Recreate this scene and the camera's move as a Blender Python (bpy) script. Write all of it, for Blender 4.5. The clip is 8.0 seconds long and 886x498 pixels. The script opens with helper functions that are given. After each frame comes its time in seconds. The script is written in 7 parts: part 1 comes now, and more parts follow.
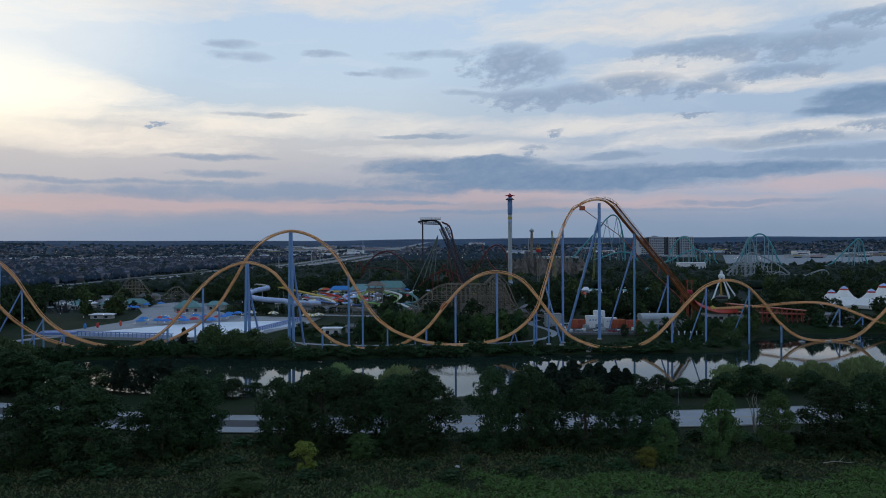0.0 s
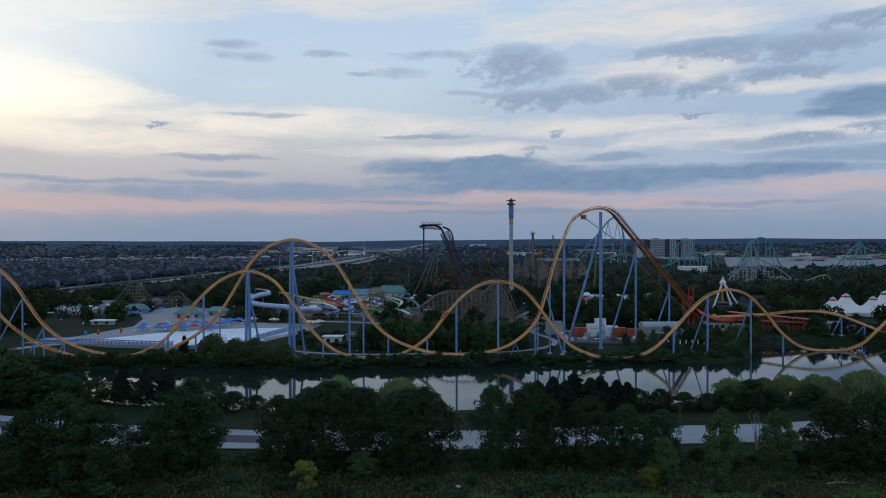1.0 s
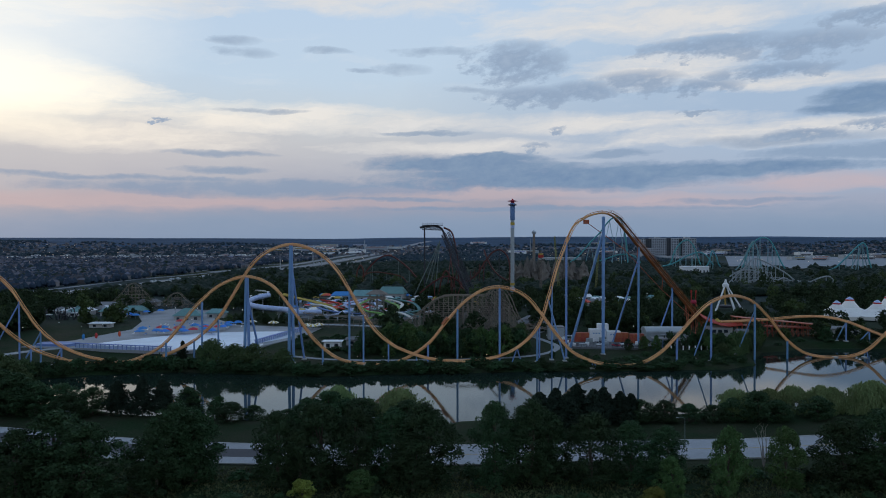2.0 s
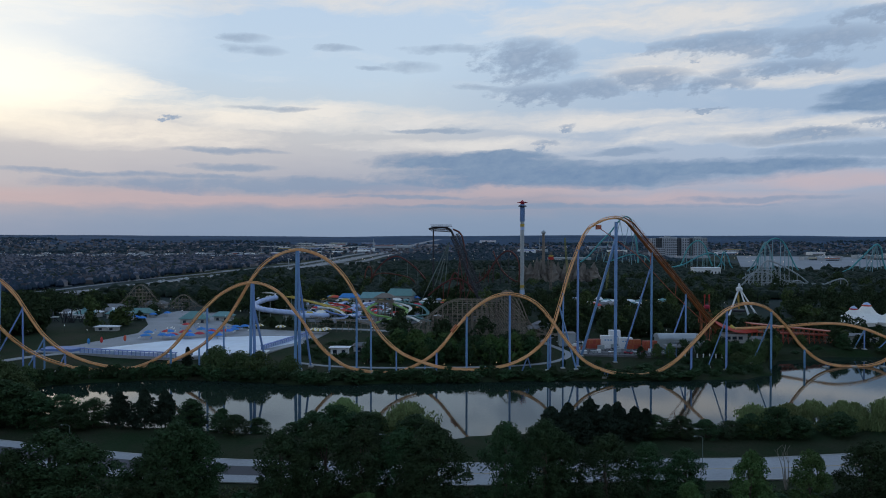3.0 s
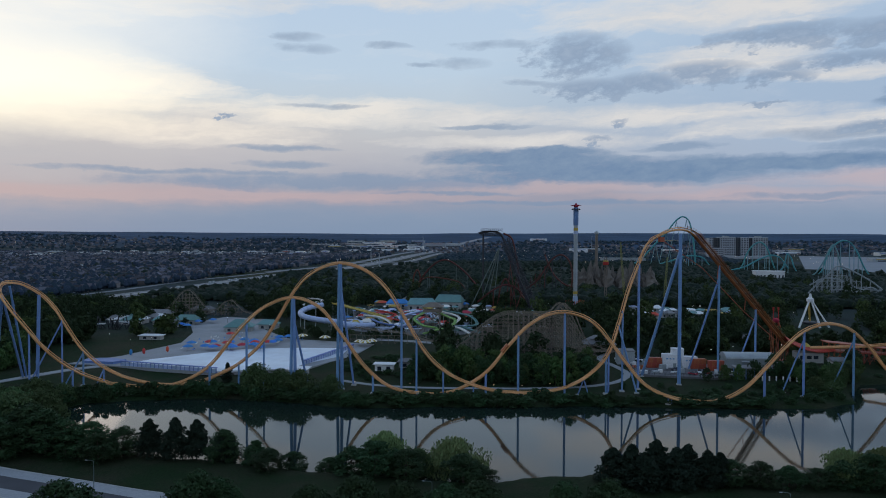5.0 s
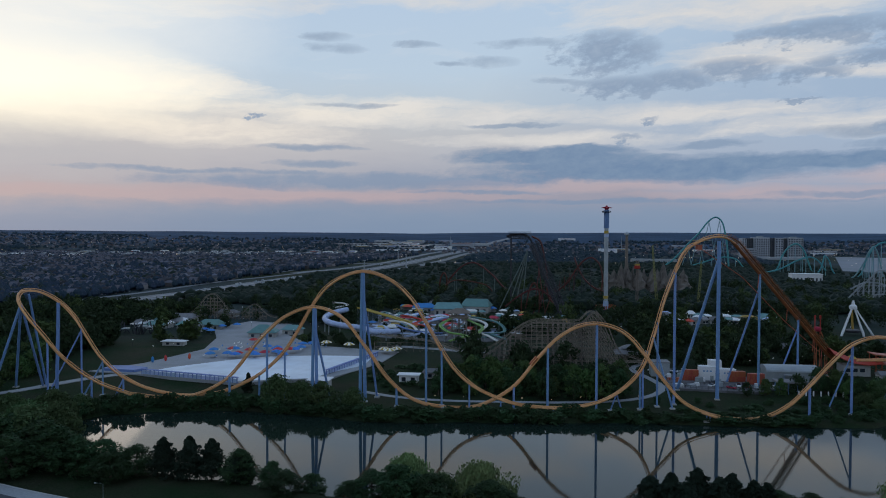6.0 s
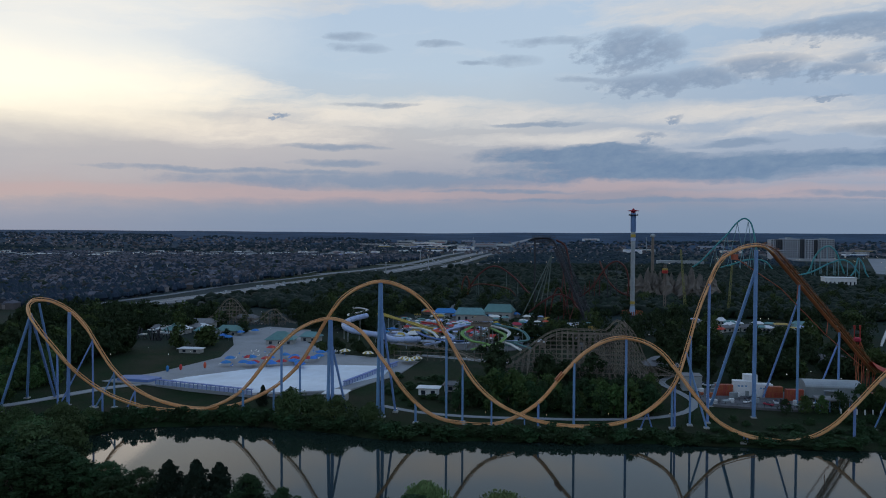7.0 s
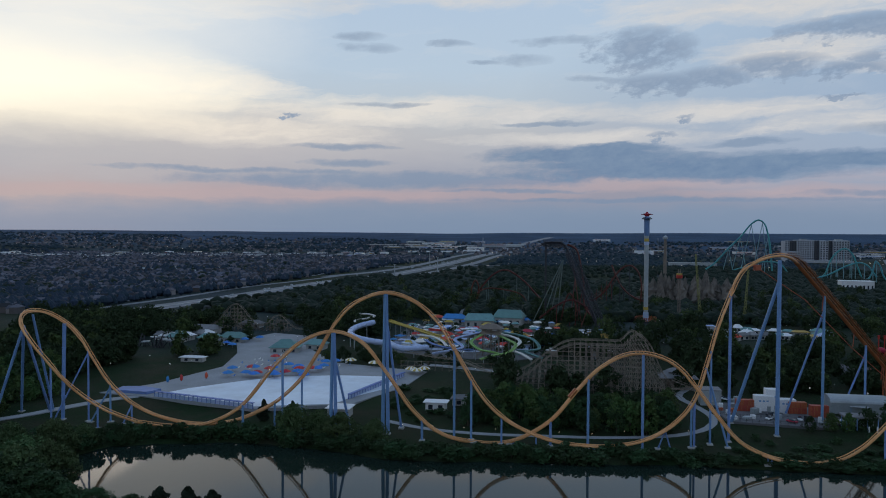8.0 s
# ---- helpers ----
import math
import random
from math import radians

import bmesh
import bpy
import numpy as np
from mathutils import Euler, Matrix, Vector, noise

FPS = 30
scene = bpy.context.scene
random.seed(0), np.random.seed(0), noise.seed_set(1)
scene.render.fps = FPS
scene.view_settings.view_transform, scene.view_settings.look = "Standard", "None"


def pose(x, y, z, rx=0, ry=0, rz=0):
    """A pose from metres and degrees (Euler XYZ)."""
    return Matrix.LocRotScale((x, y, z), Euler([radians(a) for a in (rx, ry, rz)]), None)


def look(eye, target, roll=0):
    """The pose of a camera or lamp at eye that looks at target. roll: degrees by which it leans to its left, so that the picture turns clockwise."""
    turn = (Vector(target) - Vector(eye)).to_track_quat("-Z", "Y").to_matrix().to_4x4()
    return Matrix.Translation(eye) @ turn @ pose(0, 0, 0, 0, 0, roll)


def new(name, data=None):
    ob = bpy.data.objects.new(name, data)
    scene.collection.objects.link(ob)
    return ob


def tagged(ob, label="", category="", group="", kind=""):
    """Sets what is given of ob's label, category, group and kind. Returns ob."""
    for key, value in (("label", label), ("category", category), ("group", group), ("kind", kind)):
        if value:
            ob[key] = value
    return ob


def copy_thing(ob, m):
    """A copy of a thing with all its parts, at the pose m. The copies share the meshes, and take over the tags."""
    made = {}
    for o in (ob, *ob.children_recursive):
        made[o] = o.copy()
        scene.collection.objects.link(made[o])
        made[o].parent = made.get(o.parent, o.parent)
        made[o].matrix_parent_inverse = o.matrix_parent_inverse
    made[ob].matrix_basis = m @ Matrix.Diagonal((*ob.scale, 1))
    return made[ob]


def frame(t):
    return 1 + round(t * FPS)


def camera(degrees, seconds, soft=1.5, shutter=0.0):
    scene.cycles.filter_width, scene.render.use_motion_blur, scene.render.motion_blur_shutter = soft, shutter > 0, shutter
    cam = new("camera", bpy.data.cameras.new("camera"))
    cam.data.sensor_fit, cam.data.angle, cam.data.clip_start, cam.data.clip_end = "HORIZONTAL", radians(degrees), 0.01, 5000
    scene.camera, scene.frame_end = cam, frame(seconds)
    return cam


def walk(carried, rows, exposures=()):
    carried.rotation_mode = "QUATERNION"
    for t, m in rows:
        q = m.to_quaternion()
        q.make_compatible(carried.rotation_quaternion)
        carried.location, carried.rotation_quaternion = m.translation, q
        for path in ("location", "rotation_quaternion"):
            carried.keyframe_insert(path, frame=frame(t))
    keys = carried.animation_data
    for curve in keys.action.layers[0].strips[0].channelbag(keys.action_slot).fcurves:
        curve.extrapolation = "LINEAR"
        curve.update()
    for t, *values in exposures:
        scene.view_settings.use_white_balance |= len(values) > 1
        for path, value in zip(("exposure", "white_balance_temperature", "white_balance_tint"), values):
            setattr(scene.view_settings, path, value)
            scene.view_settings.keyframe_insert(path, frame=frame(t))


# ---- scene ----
SKY = 1.0
cam = camera(61.9, 8.0, soft=1.0)
METRES, EYE, TILT, LEAN, TURN = 82.0, 51.5, -3.2, 0.8, 0.0
ROWS = [
    (0.0, 0.0000, 0.0000, 0.0117, -0.02, 2.52, -0.49),
    (0.5, -0.0004, -0.0004, 0.0382, 0.00, 2.56, -0.55),
    (1.0, -0.0011, 0.0064, 0.0637, 0.05, 2.55, -0.63),
    (1.5, -0.0022, 0.0240, 0.0893, 0.04, 2.43, -0.70),
    (3.0, -0.0055, 0.1332, 0.1656, 0.79, 2.11, -0.94),
    (3.5, -0.0076, 0.1880, 0.1910, 1.61, 2.01, -1.03),
    (4.0, -0.0089, 0.2484, 0.2170, 2.61, 1.91, -1.12),
    (4.5, -0.0105, 0.3142, 0.2438, 3.61, 1.82, -1.19),
    (6.0, -0.0188, 0.5307, 0.3240, 6.79, 1.61, -1.40),
    (6.5, -0.0242, 0.6124, 0.3518, 7.77, 1.55, -1.46),
    (7.0, -0.0313, 0.6958, 0.3799, 8.56, 1.51, -1.53),
    (7.5, -0.0385, 0.7771, 0.4094, 9.30, 1.47, -1.59),
    (8.0, -0.0472, 0.8545, 0.4341, 9.32, 1.46, -1.60),
]
walk(cam, [(t, pose(0, 0, EYE, TILT, LEAN, TURN) @ pose(METRES * x, METRES * y, METRES * z, 90 + pitch, roll, yaw)) for t, x, y, z, yaw, pitch, roll in ROWS],
     [(0.0, 0.0), (3.0, 0.0), (8.0, -0.16)])

# ---------------------------------------------------------------- sky and light
SUN_AZ, SUN_EL = -38.0, 6.0


def node(nt, kind, **values):
    n = nt.nodes.new(kind)
    for key, value in values.items():
        if key in n.inputs:
            n.inputs[key].default_value = value
    return n


def maths(nt, op, a, b=None, c=None, clamp=False):
    n = nt.nodes.new("ShaderNodeMath")
    n.operation, n.use_clamp = op, clamp
    for i, v in enumerate((a, b, c)):
        if v is None:
            continue
        if isinstance(v, (int, float)):
            n.inputs[i].default_value = v
        else:
            nt.links.new(v, n.inputs[i])
    return n.outputs[0]


def blend(nt, fac, a, b, mode="MIX"):
    n = nt.nodes.new("ShaderNodeMix")
    n.data_type, n.blend_type = "RGBA", mode
    for sock, v in ((n.inputs[0], fac), (n.inputs[6], a), (n.inputs[7], b)):
        if isinstance(v, (int, float)):
            sock.default_value = v
        elif isinstance(v, tuple):
            sock.default_value = (*v, 1) if len(v) == 3 else v
        else:
            nt.links.new(v, sock)
    return n.outputs[2]


def ramp(nt, fac, stops):
    n = nt.nodes.new("ShaderNodeValToRGB")
    el = n.color_ramp.elements
    while len(el) < len(stops):
        el.new(1.0)
    for e, (p, c) in zip(el, stops):
        e.position, e.color = p, (*c, 1)
    nt.links.new(fac, n.inputs[0])
    return n.outputs[0]


def noise_at(nt, vec, scale, detail=4.0, rough=0.55):
    n = node(nt, "ShaderNodeTexNoise", Scale=scale, Detail=detail, Roughness=rough)
    nt.links.new(vec, n.inputs["Vector"])
    return n.outputs[0]


def vec3(nt, x, y, z=0.0):
    n = nt.nodes.new("ShaderNodeCombineXYZ")
    for i, v in enumerate((x, y, z)):
        if isinstance(v, (int, float)):
            n.inputs[i].default_value = v
        else:
            nt.links.new(v, n.inputs[i])
    return n.outputs[0]


def make_sky():
    """Evening sky: a clear gradient, a pink belt, a warm glow where the sun went down, pale streaks and slate-blue clouds."""
    world = bpy.data.worlds.new("evening_sky")
    scene.world = world
    world.use_nodes = True
    nt = world.node_tree
    nt.nodes.clear()
    co = nt.nodes.new("ShaderNodeTexCoord").outputs["Generated"]
    sep = nt.nodes.new("ShaderNodeSeparateXYZ")
    nt.links.new(co, sep.inputs[0])
    az = maths(nt, "MULTIPLY", maths(nt, "ARCTAN2", sep.outputs[0], sep.outputs[1]), 57.2958)
    el = maths(nt, "MULTIPLY", maths(nt, "ARCSINE", sep.outputs[2]), 57.2958)
    # wind-torn edges: both angles are shifted by fractal noise
    wide = vec3(nt, maths(nt, "MULTIPLY", az, 0.16), maths(nt, "MULTIPLY", el, 0.5))
    w1 = maths(nt, "SUBTRACT", noise_at(nt, wide, 1.0, 6.0, 0.6), 0.5)
    fine = vec3(nt, maths(nt, "MULTIPLY", az, 0.5), maths(nt, "MULTIPLY_ADD", el, 0.95, maths(nt, "MULTIPLY", az, -0.12)), 7.0)
    w2 = maths(nt, "SUBTRACT", noise_at(nt, fine, 1.0, 10.0, 0.66), 0.5)
    flat = vec3(nt, maths(nt, "MULTIPLY", az, 0.13), maths(nt, "MULTIPLY_ADD", el, 0.85, maths(nt, "MULTIPLY_ADD", w1, 2.2, maths(nt, "MULTIPLY", az, -0.03))), 2.0)
    w3 = maths(nt, "SUBTRACT", noise_at(nt, flat, 1.0, 9.0, 0.62), 0.5)
    ela = maths(nt, "ADD", el, maths(nt, "MULTIPLY", w1, 1.8))
    aza = maths(nt, "ADD", az, maths(nt, "MULTIPLY", w2, 3.0))
    elb = maths(nt, "ADD", el, maths(nt, "MULTIPLY", w1, 1.2))
    elc = maths(nt, "ADD", el, maths(nt, "MULTIPLY", w2, 2.2))
    t = maths(nt, "DIVIDE", maths(nt, "ADD", ela, 2.0), 92.0, clamp=True)

    def at(e):
        return (e + 2.0) / 92.0
    base = ramp(nt, t, [(at(-2), (0.18, 0.25, 0.40)), (at(0), (0.24, 0.32, 0.46)), (at(1.2), (0.28, 0.35, 0.48)),
                        (at(2.5), (0.34, 0.34, 0.43)), (at(3.8), (0.36, 0.39, 0.49)), (at(5.6), (0.46, 0.48, 0.55)),
                        (at(7.6), (0.55, 0.57, 0.61)), (at(9.6), (0.54, 0.63, 0.72)), (at(12), (0.53, 0.66, 0.80)), (at(18), (0.50, 0.64, 0.82)),
                        (at(27), (0.44, 0.57, 0.75)), (at(42), (0.30, 0.43, 0.63)), (at(88), (0.18, 0.30, 0.52))])
    sky = nt.nodes.new("ShaderNodeTexSky")
    sky.sky_type, sky.sun_disc = "NISHITA", False
    sky.sun_elevation, sky.sun_rotation = radians(SUN_EL), radians(SUN_AZ)
    thin = blend(nt, 1.0, sky.outputs[0], (0.10, 0.10, 0.10), "MULTIPLY")
    base = blend(nt, 0.03, base, thin)

    def spot(a, e, w, h, aa=az, ee=elb):
        """1 in the middle of an ellipse of sky, 0 at its rim (degrees)."""
        p = maths(nt, "POWER", maths(nt, "DIVIDE", maths(nt, "SUBTRACT", aa, a), w), 2.0)
        q = maths(nt, "POWER", maths(nt, "DIVIDE", maths(nt, "SUBTRACT", ee, e), h), 2.0)
        return maths(nt, "SUBTRACT", 1.0, maths(nt, "ADD", p, q), clamp=True)

    def union(spots):
        out = spots[0]
        for s in spots[1:]:
            out = maths(nt, "MAXIMUM", out, s)
        return out

    def ragged(mask, noise_value, gain, cut, soft):
        """A cloud's cover: the soft mask broken up by noise."""
        m = maths(nt, "MULTIPLY_ADD", noise_value, gain, maths(nt, "SUBTRACT", mask, cut))
        m = maths(nt, "DIVIDE", m, soft, clamp=True)
        return maths(nt, "MULTIPLY", m, maths(nt, "MULTIPLY", mask, 5.0, clamp=True))

    c_right = spot(28, 9.5, 32, 9, az, ela)
    base = blend(nt, maths(nt, "MULTIPLY", c_right, 0.9), base, (0.36, 0.48, 0.65))
    # pale, sunlit veils
    warm = spot(-36, 10, 32, 7.5, az, el)
    veil_col = blend(nt, warm, (0.76, 0.74, 0.72), (1.08, 0.98, 0.83))
    veil = union([spot(*v) for v in ((-27, 17.2, 17, 2.4), (-6, 17.8, 13, 1.7), (15, 16.0, 15, 2.3), (33, 16.5, 14, 2.0), (-12, 8.9, 21, 1.5),
                                     (-33, 10.0, 17, 2.6), (-37, 15.5, 12, 2.6), (16, 12.2, 9, 1.6), (10, 8.6, 17, 1.0), (24, 7.4, 17, 1.2), (-26, 7.2, 17, 1.4), (2, 6.9, 15, 0.7), (27, 10.8, 9, 0.9))])
    veil = ragged(veil, maths(nt, "ADD", w3, maths(nt, "MULTIPLY", w2, 0.3)), 2.0, 0.20, 0.9)
    c = blend(nt, maths(nt, "MULTIPLY", veil, 0.88), base, veil_col)
    wisps = maths(nt, "MULTIPLY", maths(nt, "SUBTRACT", w3, 0.02), 2.4, clamp=True)
    c = blend(nt, maths(nt, "MULTIPLY", wisps, maths(nt, "MULTIPLY", spot(-8, 13, 50, 10, az, el), 0.45)), c, (0.76, 0.78, 0.81))
    # glow above the place where the sun went down
    glow = maths(nt, "POWER", spot(-41, 10.0, 19, 4.8, az, ela), 1.2)
    c = blend(nt, maths(nt, "MULTIPLY", glow, 0.95), c, (1.40, 1.27, 0.98))
    haze = maths(nt, "POWER", spot(-37, 15, 20, 8, aza, ela), 1.3)
    c = blend(nt, maths(nt, "MULTIPLY", haze, 0.72), c, (1.02, 1.01, 0.96))
    # smoky grey under the glow
    smoke = ragged(spot(-38, 5.6, 15, 2.4, az, ela), w3, 1.2, 0.05, 1.0)
    c = blend(nt, maths(nt, "MULTIPLY", smoke, 0.5), c, (0.45, 0.48, 0.53))
    peach = maths(nt, "POWER", spot(-30, 6.4, 24, 3.6, az, ela), 1.1)
    c = blend(nt, maths(nt, "MULTIPLY", peach, 0.28), c, (0.70, 0.62, 0.57))
    # pink belt
    pink = union([spot(-22, 2.6, 26, 0.8), spot(4, 3.4, 14, 0.7), spot(17, 2.7, 12, 0.7), spot(28, 3.8, 14, 0.8)])
    pink = ragged(pink, w3, 1.6, 0.1, 1.1)
    c = blend(nt, maths(nt, "MULTIPLY", pink, 0.62), c, (0.62, 0.46, 0.46))
    low = maths(nt, "POWER", spot(0, 0.2, 95, 2.2, az, ela), 0.8)
    c = blend(nt, maths(nt, "MULTIPLY", low, 0.74), c, (0.22, 0.305, 0.44))
    # long grey bars low in the sky
    faint = union([spot(*v) for v in ((-13, 3.7, 19, 0.8), (-24, 4.3, 12, 0.3), (-17, 6.2, 5, 0.3), (-17, 5.0, 4.5, 0.34), (13, 6.2, 4, 0.32), (25, 6.9, 8, 0.5), (29, 5.9, 9, 0.6),
                                      (8, 2.2, 18, 0.22), (-4, 2.9, 7, 0.2), (-14, 9.4, 4, 0.25), (22, 2.6, 8, 0.25), (-1, 8.0, 5, 0.2))])
    faint = ragged(faint, maths(nt, "ADD", w3, maths(nt, "MULTIPLY", w2, 0.9)), 1.8, 0.06, 0.8)
    c = blend(nt, maths(nt, "MULTIPLY", faint, 0.6), c, (0.20, 0.30, 0.45))
    bars = union([spot(*v) for v in ((9, 4.6, 18, 1.25), (1, 5.6, 9, 0.8), (4, 6.1, 5, 0.5), (20, 4.9, 13, 0.75), (30.5, 9.3, 5.0, 1.3), (36, 9.0, 6, 1.5), (28.5, 8.7, 3.6, 0.5))])
    bars = ragged(bars, maths(nt, "ADD", w3, maths(nt, "MULTIPLY", w2, 0.9)), 1.5, 0.06, 0.7)
    c = blend(nt, maths(nt, "MULTIPLY", bars, 0.86), c, blend(nt, maths(nt, "MULTIPLY_ADD", w2, 2.4, 0.45, clamp=True), (0.125, 0.225, 0.39), (0.22, 0.32, 0.46)))
    # torn slate-blue clouds higher up
    dark = union([spot(*v, aza, elc) for v in ((14.6, 11.5, 4.2, 1.0), (5.6, 13.2, 4.6, 1.9), (7.0, 10.7, 5.2, 0.9), (10.6, 11.0, 3.6, 0.9), (20, 13.6, 6.5, 1.0), (26, 13.2, 6, 1.1), (24, 11.6, 5.5, 0.6), (19, 10.9, 3.5, 0.6),
                                     (30, 14.6, 4, 0.7), (8.5, 8.1, 0.8, 0.26), (-21, 8.5, 0.9, 0.26), (7, 6.9, 1.3, 0.42), (18.8, 9.1, 1.8, 0.16), (26, 7.2, 3.2, 0.4), (30, 7.6, 2.4, 0.4),
                                     (40, 12, 8, 2), (-52, 14, 9, 2.5))])
    small = union([spot(*v, aza, elb) for v in ((-3.3, 12.8, 2.6, 0.6), (-8.8, 13.9, 2.2, 0.25), (-0.8, 14.1, 4.4, 0.35), (-15.8, 14.4, 2.2, 0.4), (-15, 13.6, 2.6, 0.45), (-6, 12.6, 1.6, 0.2), (2, 11.2, 2.4, 0.3))])
    small = ragged(small, w2, 2.2, 0.0, 1.2)
    c = blend(nt, maths(nt, "MULTIPLY", small, 0.7), c, (0.30, 0.39, 0.52))
    dark = maths(nt, "POWER", dark, 0.7)
    shade = ragged(dark, w2, 3.4, 0.22, 0.75)
    tone = blend(nt, maths(nt, "MULTIPLY_ADD", w2, 2.0, 0.5, clamp=True), (0.17, 0.26, 0.41), (0.36, 0.45, 0.58))
    c = blend(nt, maths(nt, "MULTIPLY", shade, 0.85), c, tone)
    bg = node(nt, "ShaderNodeBackground", Strength=SKY)
    nt.links.new(c, bg.inputs[0])
    out = nt.nodes.new("ShaderNodeOutputWorld")
    nt.links.new(bg.outputs[0], out.inputs[0])


make_sky()
sun = new("sun", bpy.data.lights.new("sun", "SUN"))
sun.data.energy, sun.data.angle, sun.data.color = 0.12, radians(24), (1.0, 0.82, 0.66)
sun.matrix_world = look((400 * math.sin(radians(SUN_AZ)), 400 * math.cos(radians(SUN_AZ)), 400 * math.tan(radians(SUN_EL))), (0, 0, 0))


# ---------------------------------------------------------------- materials
def surface(name, color, rough=0.7, metal=0.0, second=None, scale=0.6, amount=0.5, fine=6.0, bump=0.2, random_value=0.12, spec=0.4, island=False):
    """A painted, grown or laid surface: two scales of variation, a little relief, and a shade of its own for each piece."""
    m = bpy.data.materials.new(name)
    m.use_nodes = True
    nt = m.node_tree
    p = nt.nodes["Principled BSDF"]
    p.inputs["Metallic"].default_value = metal
    p.inputs["Specular IOR Level"].default_value = spec
    co = nt.nodes.new("ShaderNodeTexCoord").outputs["Object"]
    n1 = noise_at(nt, co, scale, 5.0)
    n2 = noise_at(nt, co, fine, 4.0, 0.65)
    second = second or tuple(v * 0.62 for v in color)
    f = maths(nt, "MULTIPLY", maths(nt, "MULTIPLY_ADD", n1, 2.6, -0.8, clamp=True), amount)
    c = blend(nt, f, color, second)
    c = blend(nt, 1.0, c, ramp(nt, n2, [(0.25, (0.78, 0.78, 0.78)), (0.75, (1.12, 1.12, 1.12))]), "MULTIPLY")
    if random_value:
        r = nt.nodes.new("ShaderNodeNewGeometry").outputs["Random Per Island"] if island else nt.nodes.new("ShaderNodeObjectInfo").outputs["Random"]
        v = maths(nt, "MULTIPLY_ADD", r, 2 * random_value, 1 - random_value)
        hsv = nt.nodes.new("ShaderNodeHueSaturation")
        nt.links.new(c, hsv.inputs["Color"])
        nt.links.new(v, hsv.inputs["Value"])
        nt.links.new(maths(nt, "MULTIPLY_ADD", r, 0.03, 0.485), hsv.inputs["Hue"])
        c = hsv.outputs[0]
    nt.links.new(c, p.inputs["Base Color"])
    nt.links.new(maths(nt, "MULTIPLY_ADD", n2, 0.25, rough - 0.12, clamp=True), p.inputs["Roughness"])
    if bump:
        b = node(nt, "ShaderNodeBump", Strength=bump, Distance=0.05)
        nt.links.new(n2, b.inputs["Height"])
        nt.links.new(b.outputs[0], p.inputs["Normal"])
    return m


def leaves(name, color, second):
    m = surface(name, color, 0.75, 0, second, 0.25, 0.8, 1.2, 0, 0.13, 0.15, island=True)
    nt = m.node_tree
    p = nt.nodes["Principled BSDF"]
    hsv = node(nt, "ShaderNodeHueSaturation")
    src = p.inputs["Base Color"].links[0].from_socket
    r = nt.nodes.new("ShaderNodeObjectInfo").outputs["Random"]
    nt.links.new(maths(nt, "MULTIPLY_ADD", r, 0.6, 0.72), hsv.inputs["Value"])
    nt.links.new(maths(nt, "MULTIPLY_ADD", r, 0.05, 0.475), hsv.inputs["Hue"])
    nt.links.new(src, hsv.inputs["Color"])
    nt.links.new(hsv.outputs[0], p.inputs["Base Color"])
    return m


def glowing(name, color, strength):
    m = bpy.data.materials.new(name)
    m.use_nodes = True
    p = m.node_tree.nodes["Principled BSDF"]
    p.inputs["Emission Color"].default_value = (*color, 1)
    p.inputs["Emission Strength"].default_value = strength
    return m


def water_surface():
    m = bpy.data.materials.new("lake_water")
    m.use_nodes = True
    nt = m.node_tree
    p = nt.nodes["Principled BSDF"]
    co = nt.nodes.new("ShaderNodeTexCoord").outputs["Object"]
    n1 = noise_at(nt, co, 0.03, 3.0)
    nt.links.new(blend(nt, n1, (0.010, 0.020, 0.017), (0.016, 0.027, 0.020)), p.inputs["Base Color"])
    p.inputs["IOR"].default_value = 1.33
    p.inputs["Specular IOR Level"].default_value = 0.5
    nt.links.new(maths(nt, "MULTIPLY_ADD", noise_at(nt, co, 0.012, 3.0), 0.06, 0.0), p.inputs["Roughness"])
    b = node(nt, "ShaderNodeBump", Strength=0.06, Distance=0.05)
    st = nt.nodes.new("ShaderNodeMapping")
    st.inputs["Scale"].default_value = (0.6, 1.6, 1.0)
    nt.links.new(co, st.inputs[0])
    nt.links.new(noise_at(nt, st.outputs[0], 1.2, 3.0), b.inputs["Height"])
    nt.links.new(b.outputs[0], p.inputs["Normal"])
    return m


ORANGE = surface("orange_track_paint", (0.80, 0.42, 0.18), 0.42, 0, (0.66, 0.28, 0.09), 0.12, 0.6, 2.5, 0.05, 0.0, 0.5)
RUST = surface("dark_orange_lift_paint", (0.46, 0.16, 0.05), 0.55, 0, (0.27, 0.09, 0.035), 0.2, 0.7, 3.0, 0.1, 0.0)
BLUE = surface("blue_column_paint", (0.18, 0.32, 0.58), 0.45, 0, (0.13, 0.24, 0.46), 0.15, 0.7, 2.0, 0.05, 0.10)
TEAL = surface("teal_track_paint", (0.07, 0.33, 0.36), 0.5, 0, None, 0.1, 0.5, 2.0, 0, 0.1)
PALETEAL = surface("pale_teal_column_paint", (0.20, 0.36, 0.40), 0.5, 0, None, 0.1, 0.5, 2.0, 0, 0.1)
REDBROWN = surface("dark_red_track_paint", (0.11, 0.022, 0.018), 0.5, 0, None, 0.1, 0.5, 2.0, 0, 0.1)
REDPAINT = surface("red_paint", (0.42, 0.025, 0.025), 0.7, 0, None, 0.3, 0.5, 2.0, 0.05, 0.1)
REDSTEEL = surface("red_orange_frame_paint", (0.40, 0.095, 0.045), 0.55, 0, None, 0.3, 0.5, 3.0, 0.05, 0.1)
